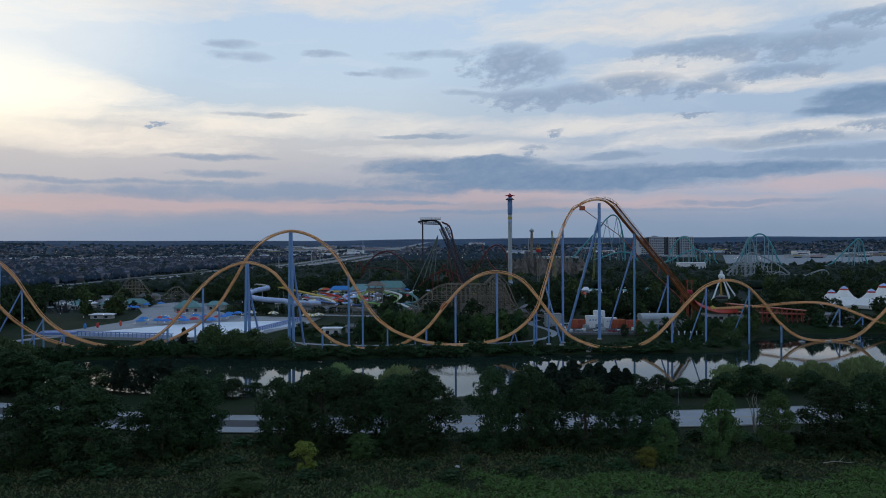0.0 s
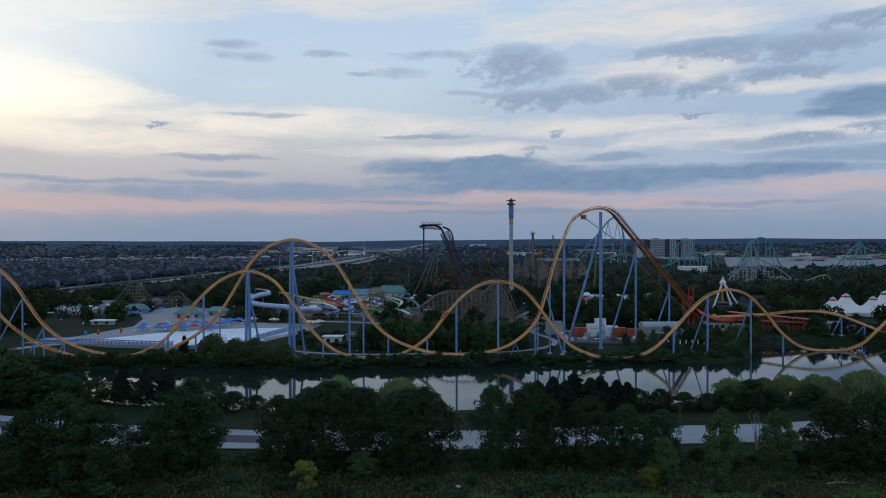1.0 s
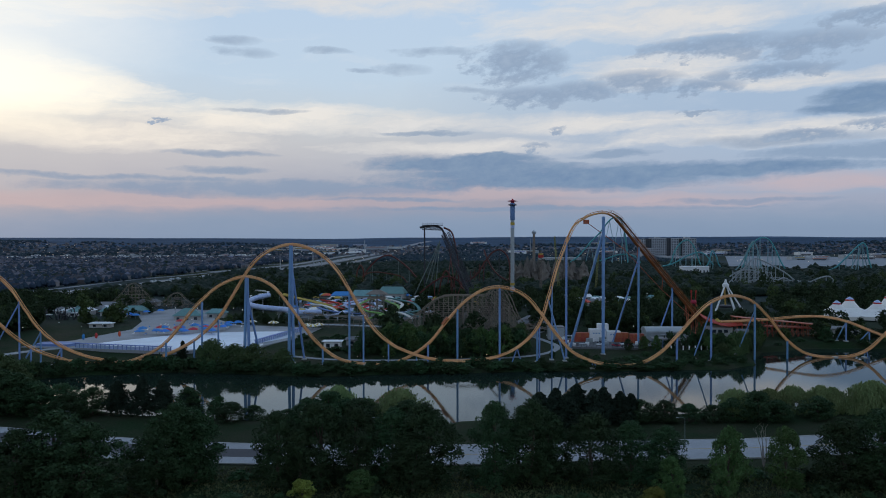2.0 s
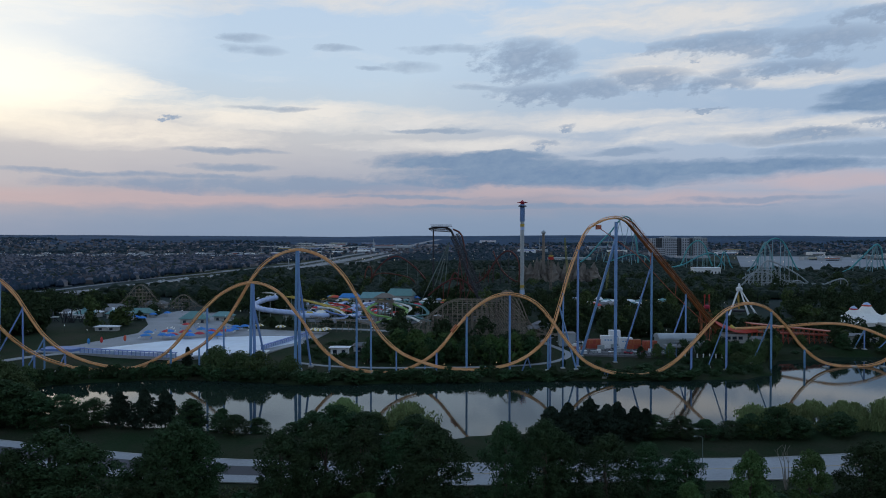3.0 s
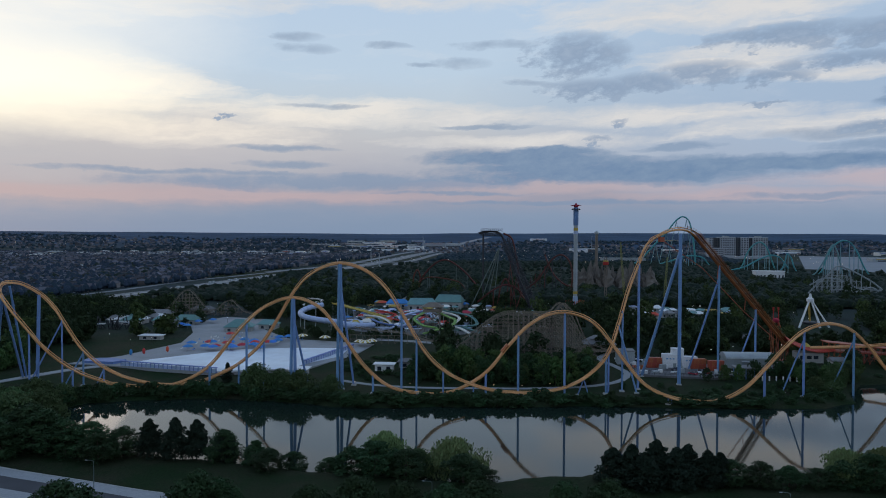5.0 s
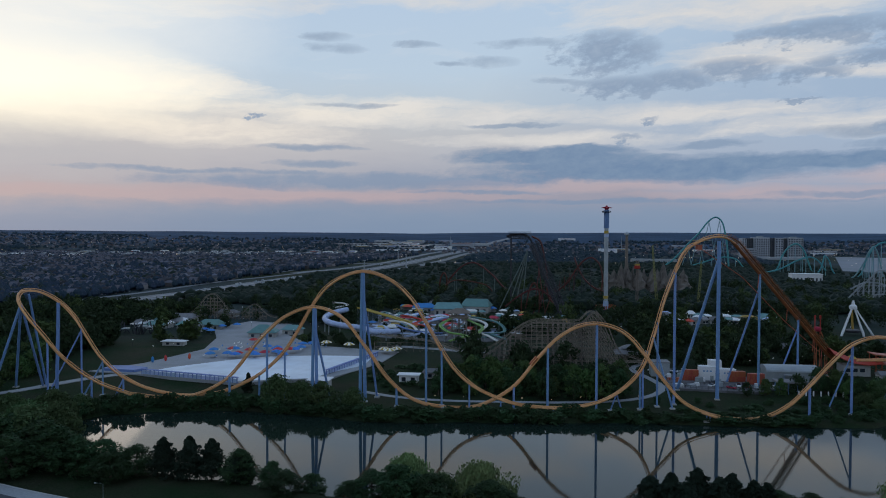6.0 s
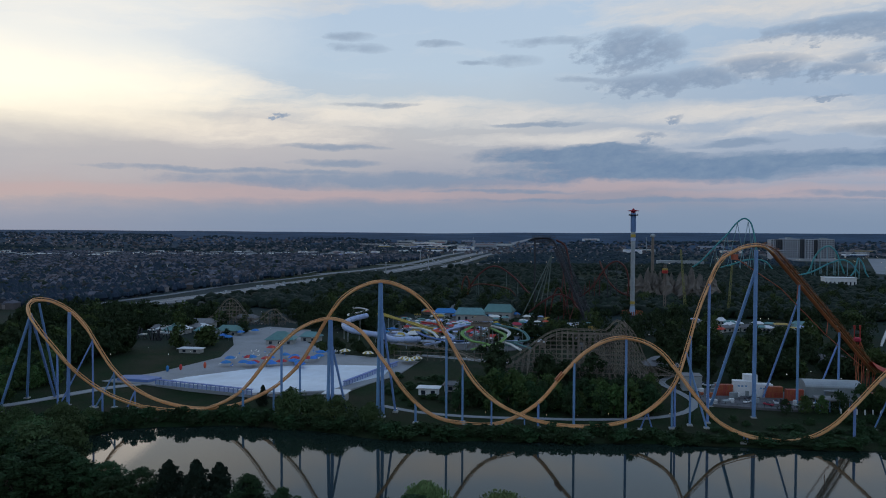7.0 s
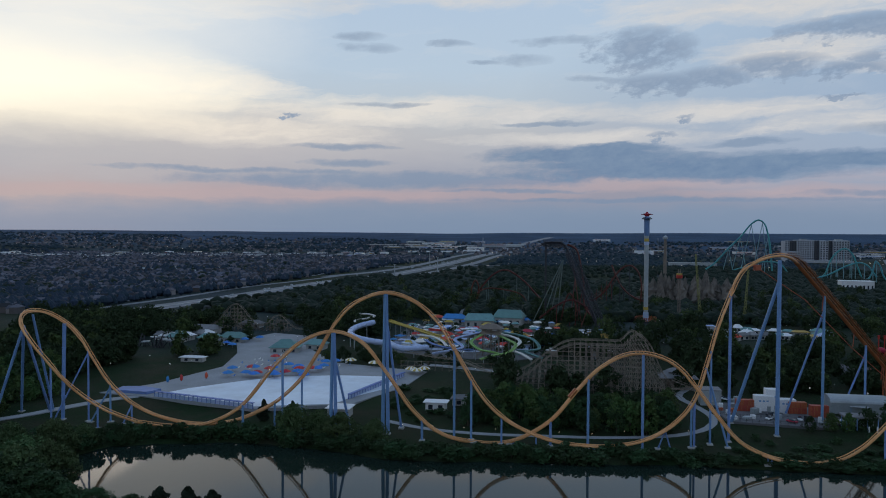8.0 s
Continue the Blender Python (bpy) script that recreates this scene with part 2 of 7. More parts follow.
DARKSTEEL = surface("dark_steel", (0.035, 0.035, 0.045), 0.5, 0.2, None, 0.3, 0.5, 3.0, 0.05, 0.1)
GREYSTEEL = surface("grey_steel", (0.34, 0.38, 0.40), 0.5, 0.2, None, 0.2, 0.5, 2.0, 0.05, 0.1)
TIMBER = surface("weathered_timber", (0.23, 0.19, 0.155), 0.85, 0, (0.14, 0.115, 0.095), 0.3, 0.8, 3.0, 0.2, 0.15)
CONCRETE = surface("concrete", (0.42, 0.42, 0.41), 0.85, 0, (0.30, 0.30, 0.29), 0.15, 0.7, 3.0, 0.2, 0.06)
PAVING = surface("pale_paving", (0.31, 0.32, 0.34), 0.85, 0, (0.22, 0.23, 0.24), 0.06, 0.8, 1.2, 0.15, 0.0)
ASPHALT = surface("old_grey_asphalt", (0.33, 0.34, 0.36), 0.9, 0, (0.26, 0.27, 0.28), 0.06, 0.8, 1.5, 0.15, 0.0)
NEWASPHALT = surface("dark_asphalt", (0.07, 0.07, 0.08), 0.9, 0, (0.05, 0.05, 0.055), 0.1, 0.7, 2.0, 0.15, 0.0)
WHITE = surface("white_paint", (0.74, 0.75, 0.77), 0.6, 0, (0.60, 0.61, 0.62), 0.08, 0.6, 2.0, 0.08, 0.06)
CANVAS = surface("white_canvas", (0.78, 0.76, 0.72), 0.75, 0, (0.62, 0.60, 0.56), 0.2, 0.5, 2.0, 0.05, 0.04)
POOL = surface("white_pool_floor", (0.74, 0.79, 0.85), 0.6, 0, (0.62, 0.69, 0.78), 0.02, 0.8, 0.08, 0.05, 0.0)
POOLBLUE = surface("blue_pool_wall", (0.14, 0.22, 0.48), 0.6, 0, None, 0.2, 0.5, 2.0, 0.05, 0.1)
BLUECLOTH = surface("blue_canvas", (0.05, 0.23, 0.60), 0.8, 0, None, 0.5, 0.5, 3.0, 0.05, 0.2)
REDCLOTH = surface("red_canvas", (0.55, 0.05, 0.05), 0.8, 0, None, 0.5, 0.5, 3.0, 0.05, 0.2)
YELLOW = surface("yellow_paint", (0.48, 0.33, 0.06), 0.6, 0, None, 0.5, 0.5, 3.0, 0.05, 0.1)
LIMEPAINT = surface("lime_slide_plastic", (0.25, 0.42, 0.12), 0.4, 0, None, 0.4, 0.5, 3.0, 0, 0.1)
SLIDEBLUE = surface("pale_blue_slide_plastic", (0.42, 0.52, 0.72), 0.35, 0, (0.30, 0.38, 0.60), 0.3, 0.7, 2.0, 0, 0.1)
GREENROOF = surface("green_metal_roof", (0.13, 0.27, 0.26), 0.6, 0, (0.09, 0.19, 0.20), 0.3, 0.6, 2.0, 0.05, 0.15)
GREYROOF = surface("grey_roof_felt", (0.20, 0.20, 0.21), 0.85, 0, None, 0.3, 0.6, 2.0, 0.1, 0.25)
# brown shingles; the bluish second colour paints in the haze over the suburb
HAZEROOF = surface("brown_and_haze_blue_roof", (0.076, 0.064, 0.070), 0.9, 0, (0.080, 0.092, 0.120), 0.012, 0.9, 0.5, 0.1, 0.8, island=True)
SIDING = surface("brick_house_wall", (0.15, 0.125, 0.12), 0.9, 0, (0.22, 0.225, 0.24), 0.02, 0.7, 0.5, 0.1, 0.6, island=True)
ROCK = surface("artificial_rock", (0.20, 0.175, 0.15), 0.95, 0, (0.08, 0.07, 0.065), 0.08, 0.9, 0.5, 0.6, 0.0)
GLASS = surface("dark_window_glass", (0.03, 0.04, 0.055), 0.12, 0, None, 0.3, 0.4, 1.0, 0, 0.3, 0.8)
BARK = surface("bark", (0.09, 0.07, 0.055), 0.95, 0, (0.05, 0.04, 0.03), 0.5, 0.8, 3.0, 0.4, 0.2)
DEADWOOD = surface("bleached_dead_wood", (0.30, 0.27, 0.23), 0.95, 0, None, 0.5, 0.6, 3.0, 0.3, 0.1)
LEAF = leaves("deep_green_leaves", (0.037, 0.067, 0.027), (0.020, 0.044, 0.019))
LEAFYELLOW = leaves("yellow_green_leaves", (0.17, 0.18, 0.035), (0.11, 0.13, 0.03))
CARPARK = surface("pale_worn_tarmac", (0.23, 0.25, 0.28), 0.8, 0, (0.16, 0.18, 0.20), 0.01, 0.8, 0.2, 0.05, 0.0)
OLIVE = surface("faded_yellow_green_paint", (0.22, 0.22, 0.07), 0.6, 0, None, 0.5, 0.5, 3.0, 0.05, 0.1)
GRAVEL = surface("grey_gravel", (0.15, 0.15, 0.16), 0.95, 0, (0.09, 0.09, 0.095), 0.15, 0.9, 1.5, 0.4, 0.0)
FACADE = surface("pale_precast_wall", (0.36, 0.38, 0.41), 0.8, 0, (0.28, 0.30, 0.33), 0.02, 0.6, 0.4, 0.05, 0.12)
DARKFACADE = surface("dark_glazed_wall", (0.035, 0.04, 0.05), 0.4, 0, None, 0.05, 0.5, 0.4, 0.0, 0.2)
MOTORWAY = surface("worn_motorway_asphalt", (0.22, 0.23, 0.25), 0.9, 0, (0.15, 0.16, 0.17), 0.03, 0.8, 0.4, 0.1, 0.0)
# leaves of the far crowns, with aerial haze painted in as blue
HAZELEAF = leaves("haze_blue_leaves", (0.022, 0.042, 0.056), (0.015, 0.031, 0.044))
MIDLEAF = leaves("woodland_leaves", (0.012, 0.022, 0.013), (0.007, 0.014, 0.010))
LEAFLIGHT = leaves("light_green_leaves", (0.072, 0.118, 0.038), (0.045, 0.080, 0.027))
SHOREWILLOW = leaves("shore_willow_leaves", (0.080, 0.125, 0.050), (0.050, 0.085, 0.034))
NEEDLE = leaves("conifer_needles", (0.022, 0.036, 0.022), (0.014, 0.025, 0.016))
WILLOWLEAF = leaves("willow_leaves", (0.19, 0.24, 0.10), (0.12, 0.165, 0.065))
GRASSBLADE = leaves("grass_blades", (0.046, 0.064, 0.022), (0.090, 0.074, 0.038))
DARKTEAL = surface("dark_green_column_paint", (0.10, 0.14, 0.13), 0.5, 0, None, 0.1, 0.5, 2.0, 0, 0.1)
WEED = leaves("weed_leaves", (0.085, 0.165, 0.040), (0.05, 0.105, 0.028))
WATER = water_surface()
LAMPGLOW = glowing("lamp_glow", (1.0, 0.72, 0.40), 1.2)
WHITEGLOW = glowing("white_lamp_glow", (0.85, 0.92, 1.0), 1.4)


def ground_material():
    """Mown and wild grass with bare, dry patches; open land and woods farther off, with haze tinted into their colour.
    """
    m = bpy.data.materials.new("grassy_ground")
    m.use_nodes = True
    nt = m.node_tree
    p = nt.nodes["Principled BSDF"]
    p.inputs["Roughness"].default_value = 0.95
    p.inputs["Specular IOR Level"].default_value = 0.1
    co = nt.nodes.new("ShaderNodeTexCoord").outputs["Object"]
    big, mid, fine = noise_at(nt, co, 0.004, 4.0), noise_at(nt, co, 0.045, 7.0, 0.65), noise_at(nt, co, 1.3, 6.0, 0.75)
    sep = nt.nodes.new("ShaderNodeSeparateXYZ")
    nt.links.new(co, sep.inputs[0])
    c = blend(nt, maths(nt, "MULTIPLY_ADD", mid, 4.0, -1.6, clamp=True), (0.012, 0.028, 0.010), (0.028, 0.030, 0.018))
    # aerial haze on open land past y 440: blue-grey mixed into the colour
    field_haze = maths(nt, "MULTIPLY_ADD", sep.outputs[1], 0.005, -2.2, clamp=True)
    c = blend(nt, maths(nt, "MULTIPLY", field_haze, maths(nt, "MULTIPLY_ADD", big, 3.5, -1.4, clamp=True)), c, (0.032, 0.050, 0.066))
    # wooded hills past y 2170 take a stronger haze blue, also painted on
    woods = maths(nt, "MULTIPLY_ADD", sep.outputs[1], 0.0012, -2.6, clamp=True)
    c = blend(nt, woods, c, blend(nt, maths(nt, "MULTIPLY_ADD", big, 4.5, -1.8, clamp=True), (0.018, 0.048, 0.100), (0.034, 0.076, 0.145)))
    c = blend(nt, 1.0, c, ramp(nt, fine, [(0.3, (0.45, 0.47, 0.45)), (0.7, (1.45, 1.42, 1.3))]), "MULTIPLY")
    nt.links.new(c, p.inputs["Base Color"])
    b = node(nt, "ShaderNodeBump", Strength=0.6, Distance=0.3)
    nt.links.new(fine, b.inputs["Height"])
    nt.links.new(b.outputs[0], p.inputs["Normal"])
    return m


GROUND = ground_material()


# ---------------------------------------------------------------- mesh helpers
class Mesh:
    """Collects vertices and faces of one part."""

    def __init__(self):
        self.v, self.f = [], []

    def add(self, verts, faces):
        k = len(self.v)
        self.v.extend(tuple(p) for p in verts)
        self.f.extend(tuple(i + k for i in q) for q in faces)

    def box(self, c, s, turn=0.0, chamfer=0.0):
        """A box standing on c (the middle of its foot), of size s; chamfer takes off the upper edges."""
        x, y, h = s[0] / 2, s[1] / 2, s[2]
        k = min(chamfer, x, y, h)
        rings = [(x, y, 0), (x, y, h - k)] + ([(x - k, y - k, h)] if k else [])
        co, si = math.cos(turn), math.sin(turn)
        vs = []
        for a, b, z in rings:
            for u, w in ((-a, -b), (a, -b), (a, b), (-a, b)):
                vs.append((c[0] + u * co - w * si, c[1] + u * si + w * co, c[2] + z))
        fs = [(3, 2, 1, 0)]
        for r in range(len(rings) - 1):
            for i in range(4):
                j = (i + 1) % 4
                fs.append((4 * r + i, 4 * r + j, 4 * r + 4 + j, 4 * r + 4 + i))
        n = 4 * (len(rings) - 1)
        fs.append((n, n + 1, n + 2, n + 3))
        self.add(vs, fs)

    def gable(self, c, s, rise, turn=0.0, over=0.4, thick=0.25, hip=0.0):
        """A pitched roof over a footprint s at height c[2]; hip pulls the ridge's ends in."""
        x, y = s[0] / 2 + over, s[1] / 2 + over
        co, si = math.cos(turn), math.sin(turn)
        vs = []
        for dz in (0, thick):
            for u, w, z in ((-x, -y, 0), (x, -y, 0), (x, y, 0), (-x, y, 0), (-x + hip, 0, rise), (x - hip, 0, rise)):
                vs.append((c[0] + u * co - w * si, c[1] + u * si + w * co, c[2] + z + dz))
        top = [(6, 7, 11, 10), (8, 9, 10, 11), (9, 6, 10), (7, 8, 11)]
        self.add(vs, top + [(3, 2, 1, 0)] + [(i, (i + 1) % 4, 6 + (i + 1) % 4, 6 + i) for i in range(4)])

    def beam(self, a, b, r, r2=None, sides=8):
        self.tube([a, b], [r, r if r2 is None else r2], sides)

    def tube(self, pts, r, sides=8, close=False):
        pts = [Vector(p) for p in pts]
        n = len(pts)
        rs = r if isinstance(r, (list, tuple)) else [r] * n
        vs, fs = [], []
        up = Vector((0.13, 0.21, 1)).normalized()
        for i, p in enumerate(pts):
            d = (pts[min(i + 1, n - 1)] - pts[max(i - 1, 0)]).normalized()
            if close:
                d = (pts[(i + 1) % n] - pts[i - 1]).normalized()
            s = d.cross(up)
            if s.length < 0.05:
                s = d.cross(Vector((1, 0.1, 0)))
            s.normalize()
            w = s.cross(d)
            for k in range(sides):
                a = 2 * math.pi * (k + 0.5) / sides
                vs.append(p + rs[i] * (math.cos(a) * s + math.sin(a) * w))
        for i in range(n if close else n - 1):
            for k in range(sides):
                l = (k + 1) % sides
                j = (i + 1) % n
                fs.append((i * sides + k, i * sides + l, j * sides + l, j * sides + k))
        if not close:
            fs.append(tuple(range(sides)))
            fs.append(tuple((n - 1) * sides + k for k in reversed(range(sides))))
        self.add(vs, fs)

    def lathe(self, c, rings, sides=16):
        """Rings of (radius, height) turned round the upright through c."""
        vs, fs = [], []
        for r, z in rings:
            for k in range(sides):
                a = 2 * math.pi * k / sides
                vs.append((c[0] + r * math.cos(a), c[1] + r * math.sin(a), c[2] + z))
        for i in range(len(rings) - 1):
            for k in range(sides):
                l = (k + 1) % sides
                fs.append((i * sides + k, i * sides + l, i * sides + sides + l, i * sides + sides + k))
        fs.append(tuple(reversed(range(sides))))
        fs.append(tuple((len(rings) - 1) * sides + k for k in range(sides)))
        self.add(vs, fs)

    def slab(self, outline, z0, z1):
        """An upright prism over an outline (x, y), run through counter-clockwise."""
        n = len(outline)
        vs = [(x, y, z0) for x, y in outline] + [(x, y, z1) for x, y in outline]
        self.add(vs, [tuple(reversed(range(n))), tuple(range(n, 2 * n))] + [(i, (i + 1) % n, n + (i + 1) % n, n + i) for i in range(n)])

    def data(self, name, material, smooth=False):
        me = bpy.data.meshes.new(name)
        me.from_pydata(self.v, [], self.f)
        me.materials.append(material)
        if smooth:
            me.polygons.foreach_set("use_smooth", [True] * len(me.polygons))
        me.update()
        return me


def part(name, mesh, material, parent=None, label="", smooth=False):
    ob = new(name, mesh.data(name, material, smooth))
    ob.parent = parent
    return tagged(ob, label)


def thing(name, at, label, category, group="", kind="", turn=0.0):
    ob = new(name)
    ob.matrix_basis = pose(at[0], at[1], at[2], 0, 0, turn)
    return tagged(ob, label, category, group, kind)


def spline(keys, step=1.2):
    """A smooth line through keys (centripetal Catmull-Rom), in even steps."""
    p = [Vector(k) for k in keys]
    p = [2 * p[0] - p[1]] + p + [2 * p[-1] - p[-2]]
    out = []
    for i in range(1, len(p) - 2):
        t = [0.0]
        for a, b in zip(p[i - 1:i + 2], p[i:i + 3]):
            t.append(t[-1] + max((b - a).length, 1e-3) ** 0.5)
        n = max(2, int((p[i + 1] - p[i]).length / step))
        for k in range(n):
            u = t[1] + (t[2] - t[1]) * k / n
            q = [(t[j + 1] - u) / (t[j + 1] - t[j]) * p[i - 1 + j] + (u - t[j]) / (t[j + 1] - t[j]) * p[i + j] for j in range(3)]
            r = [(t[j + 2] - u) / (t[j + 2] - t[j]) * q[j] + (u - t[j]) / (t[j + 2] - t[j]) * q[j + 1] for j in range(2)]
            out.append((t[2] - u) / (t[2] - t[1]) * r[0] + (u - t[1]) / (t[2] - t[1]) * r[1])
    return out + [p[-2]]


def smoothstep(a, b, x):
    u = min(1.0, max(0.0, (x - a) / (b - a)))
    return u * u * (3 - 2 * u)


def lerp_line(table, x):
    for (a, u), (b, v) in zip(table, table[1:]):
        if x <= b:
            s = smoothstep(a, b, x)
            return u + (v - u) * s
    return table[-1][1]


# ---------------------------------------------------------------- ground, lake and road
LAKE_LEFT = -185
NEAR_SHORE = [(-185, 303), (-168, 288), (-150, 276), (-100, 258), (-50, 250), (-8, 245), (16, 252), (34, 257), (60, 259), (120, 263), (400, 268)]
FAR_SHORE = [(-185, 312), (-174, 330), (-155, 338), (-130, 343), (-97, 340), (-63, 333), (-20, 338), (45, 345), (95, 346), (130, 350), (148, 360), (160, 386), (172, 403), (204, 416), (400, 420)]
PARK = 1.8


def lake_depth(x, y):
    """Over 0 inside the lake; metres from the shore, roughly."""
    if x < LAKE_LEFT:
        return x - LAKE_LEFT
    wob = 1.6 * noise.noise((x * 0.06, y * 0.06, 3.1)) + 0.7 * noise.noise((x * 0.25, y * 0.25, 8.0))
    return min(y - lerp_line(NEAR_SHORE, x), lerp_line(FAR_SHORE, x) - y, x - LAKE_LEFT) + wob


def ground_z(x, y):
    far = math.hypot(x, y)
    z = 0.25 * noise.noise((x * 0.03, y * 0.03, 0.0))
    z += PARK * smoothstep(372, 425, y + max(0.0, -180 - x) * 0.8)
    if y < 185:
        z += 0.7 * noise.noise((x * 0.05, y * 0.05, 5.0)) * smoothstep(195, 165, y)
    if far > 2300:
        roll = noise.noise((x * 0.0007, y * 0.0005, 2.0)) + 0.5 * noise.noise((x * 0.002, y * 0.001, 9.0))
        z += (58 + 11 * roll) * smoothstep(2300, 4850, far) ** 1.0
    if LAKE_LEFT - 6 < x < 405 and 235 < y < 425:
        d = lake_depth(x, y)
        z -= 3.2 * smoothstep(-2.5, 3.0, d)
    return z


def axis(stops):
    """Grid lines: (from, to, step) stretches put end to end."""
    out = []
    for a, b, s in stops:
        n = max(1, round((b - a) / s))
        out += [a + (b - a) * i / n for i in range(n)]
    return out + [stops[-1][1]]


def make_ground():
    xs = axis([(-4800, -1000, 130), (-1000, -420, 30), (-420, -210, 8), (-210, 250, 2.5), (250, 420, 8), (420, 1000, 30), (1000, 4800, 130)])
    ys = axis([(-400, 90, 40), (90, 235, 3.5), (235, 430, 2.5), (430, 600, 8), (600, 1400, 30), (1400, 4850, 70)])
    m = Mesh()
    m.v = [(x, y, ground_z(x, y)) for y in ys for x in xs]
    n = len(xs)
    m.f = [(j * n + i, j * n + i + 1, j * n + n + i + 1, j * n + n + i) for j in range(len(ys) - 1) for i in range(n - 1)]
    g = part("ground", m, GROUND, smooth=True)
    tagged(g, "grassy ground that rises to low wooded hills far off, tinted blue for haze", "ground", kind="structure")


make_ground()
w = Mesh()
w.slab([(LAKE_LEFT - 4, 236), (406, 236), (406, 424), (LAKE_LEFT - 4, 424)], -1.9, -1.3)
tagged(part("water", w, WATER), "dark still lake that mirrors sky and coaster", "lake", kind="structure")


def strip(points, width, z, thick=0.3):
    """A ribbon of paving along points (x, y), laid on the ground."""
    line = spline([(x, y, 0) for x, y in points], 6.0)
    m = Mesh()
    for i, p in enumerate(line):
        d = (line[min(i + 1, len(line) - 1)] - line[max(i - 1, 0)]).normalized()
        s = Vector((d.y, -d.x, 0)) * width / 2
        zz = ground_z(p.x, p.y) + z
        for q, dz in ((p - s, -thick), (p - s, 0), (p + s, 0), (p + s, -thick)):
            m.v.append((q.x, q.y, zz + dz))
        if i:
            k = 4 * i
            m.f += [(k - 4, k - 3, k + 1, k), (k - 3, k - 2, k + 2, k + 1), (k - 2, k - 1, k + 3, k + 2)]
    return m


def make_roads():
    line = [(-420, 330), (-330, 292), (-240, 262), (-185, 244), (-133, 227), (-92, 215.5), (-59, 210.5), (-20, 209), (10, 210), (30, 212.5), (90, 216), (114, 220), (160, 228), (260, 243), (420, 252)]
    road = part("road", strip(line, 18.5, 0.32), ASPHALT)
    tagged(road, "pale grey asphalt road between rows of trees", "road", kind="structure")
    part("resurfaced_lane", strip([p for p in line if p[0] < -50] + [(-45, 209.6)], 7.5, 0.345, 0.05), NEWASPHALT, road, "dark new asphalt")
    for off in (-9.4, 9.4):
        part("kerb", strip([(x, y + off) for x, y in line], 0.4, 0.46), CONCRETE, road, "concrete kerb")
    for off in (-0.15, 0.2):
        part("centre_line", strip([(x, y + off) for x, y in line if x > -30], 0.12, 0.335, 0.01), YELLOW, road, "faded yellow line")


make_roads()


# ---------------------------------------------------------------- the orange coaster
def track_parts(keys, parent, material, gauge=1.5, rail=0.17, spine=0.48, bank=9.0, names=("spine", "rail", "tie_web"), tie_step=1):
    """Spine, two rails and crossties along a smooth line; the track leans into its turns."""
    line = spline(keys, 1.3)
    n = len(line)
    left, right, low, ties = [], [], [], Mesh()
    ups = []
    for i in range(n):
        a, b, c = line[max(i - 3, 0)], line[i], line[min(i + 3, n - 1)]
        d1, d2 = (b - a), (c - b)
        turn = Vector((0, 0, 0))
        if d1.length > 0.1 and d2.length > 0.1:
            turn = d2.normalized() - d1.normalized()
            turn.z = 0
        ups.append(Vector((0, 0, 1)) + turn * bank)
    for i in range(n):
        d = (line[min(i + 1, n - 1)] - line[max(i - 1, 0)]).normalized()
        u = sum((ups[j] for j in range(max(0, i - 6), min(n, i + 7))), Vector())
        s = d.cross(u).normalized()
        u = s.cross(d)
        left.append(line[i] - s * gauge / 2)
        right.append(line[i] + s * gauge / 2)
        low.append(line[i] - u * 0.75)
        if i % tie_step == 0:
            ties.beam(left[-1], low[-1], 0.09, sides=4)
            ties.beam(right[-1], low[-1], 0.09, sides=4)
    m = Mesh()
    m.tube(low, spine, 8)
    part(names[0], m, material, parent, smooth=True)
    for side in (left, right):
        m = Mesh()
        m.tube(side, rail, 6)
        part(names[1], m, material, parent, smooth=True)
    tagged(part(names[2], ties, material, parent), kind="stuff")
    return line


def nearest(line, x):
    return min(line, key=lambda p: abs(p.x - x))


def column(parent, top, foot, r, name="support_column", label="", footing=True, material=None, foot_r=None):
    m = Mesh()
    top, foot = Vector(top), Vector(foot)
    m.beam(foot, top, foot_r or r, r, 10)
    n = int((top - foot).length // 12)
    for i in range(1, n + 1):
        p = foot.lerp(top, i / (n + 1))
        d = (top - foot).normalized() * 0.12
        m.beam(p - d, p + d, r * 1.22, sides=10)
    col = part(name, m, material or BLUE, parent, label, smooth=False)
    if footing:
        b = Mesh()
        b.box((foot.x, foot.y, foot.z - 1.2), (2.2, 2.2, 1.7), 0, 0.2)
        part("footing", b, CONCRETE, col, "concrete footing")
    return col


OUT_KEYS = [(90, 392, 70.8), (85, 387.5, 73.0), (79.2, 383, 73.6), (72.5, 380, 72.0), (67, 378, 68.6), (61.7, 375, 60.5), (55.4, 371, 46.3),
            (51.0, 368, 32.3), (44.6, 363, 17.3), (35.5, 358, 9.2), (25.6, 354, 5.0), (14.6, 351, 3.3), (3.9, 350, 3.2), (-6.8, 350.5, 4.2),
            (-16.2, 352, 6.7), (-25.9, 355, 10.8), (-34.3, 358, 17.6), (-46.8, 360, 37.3), (-53.5, 361, 46.6), (-62, 361, 54.2)]
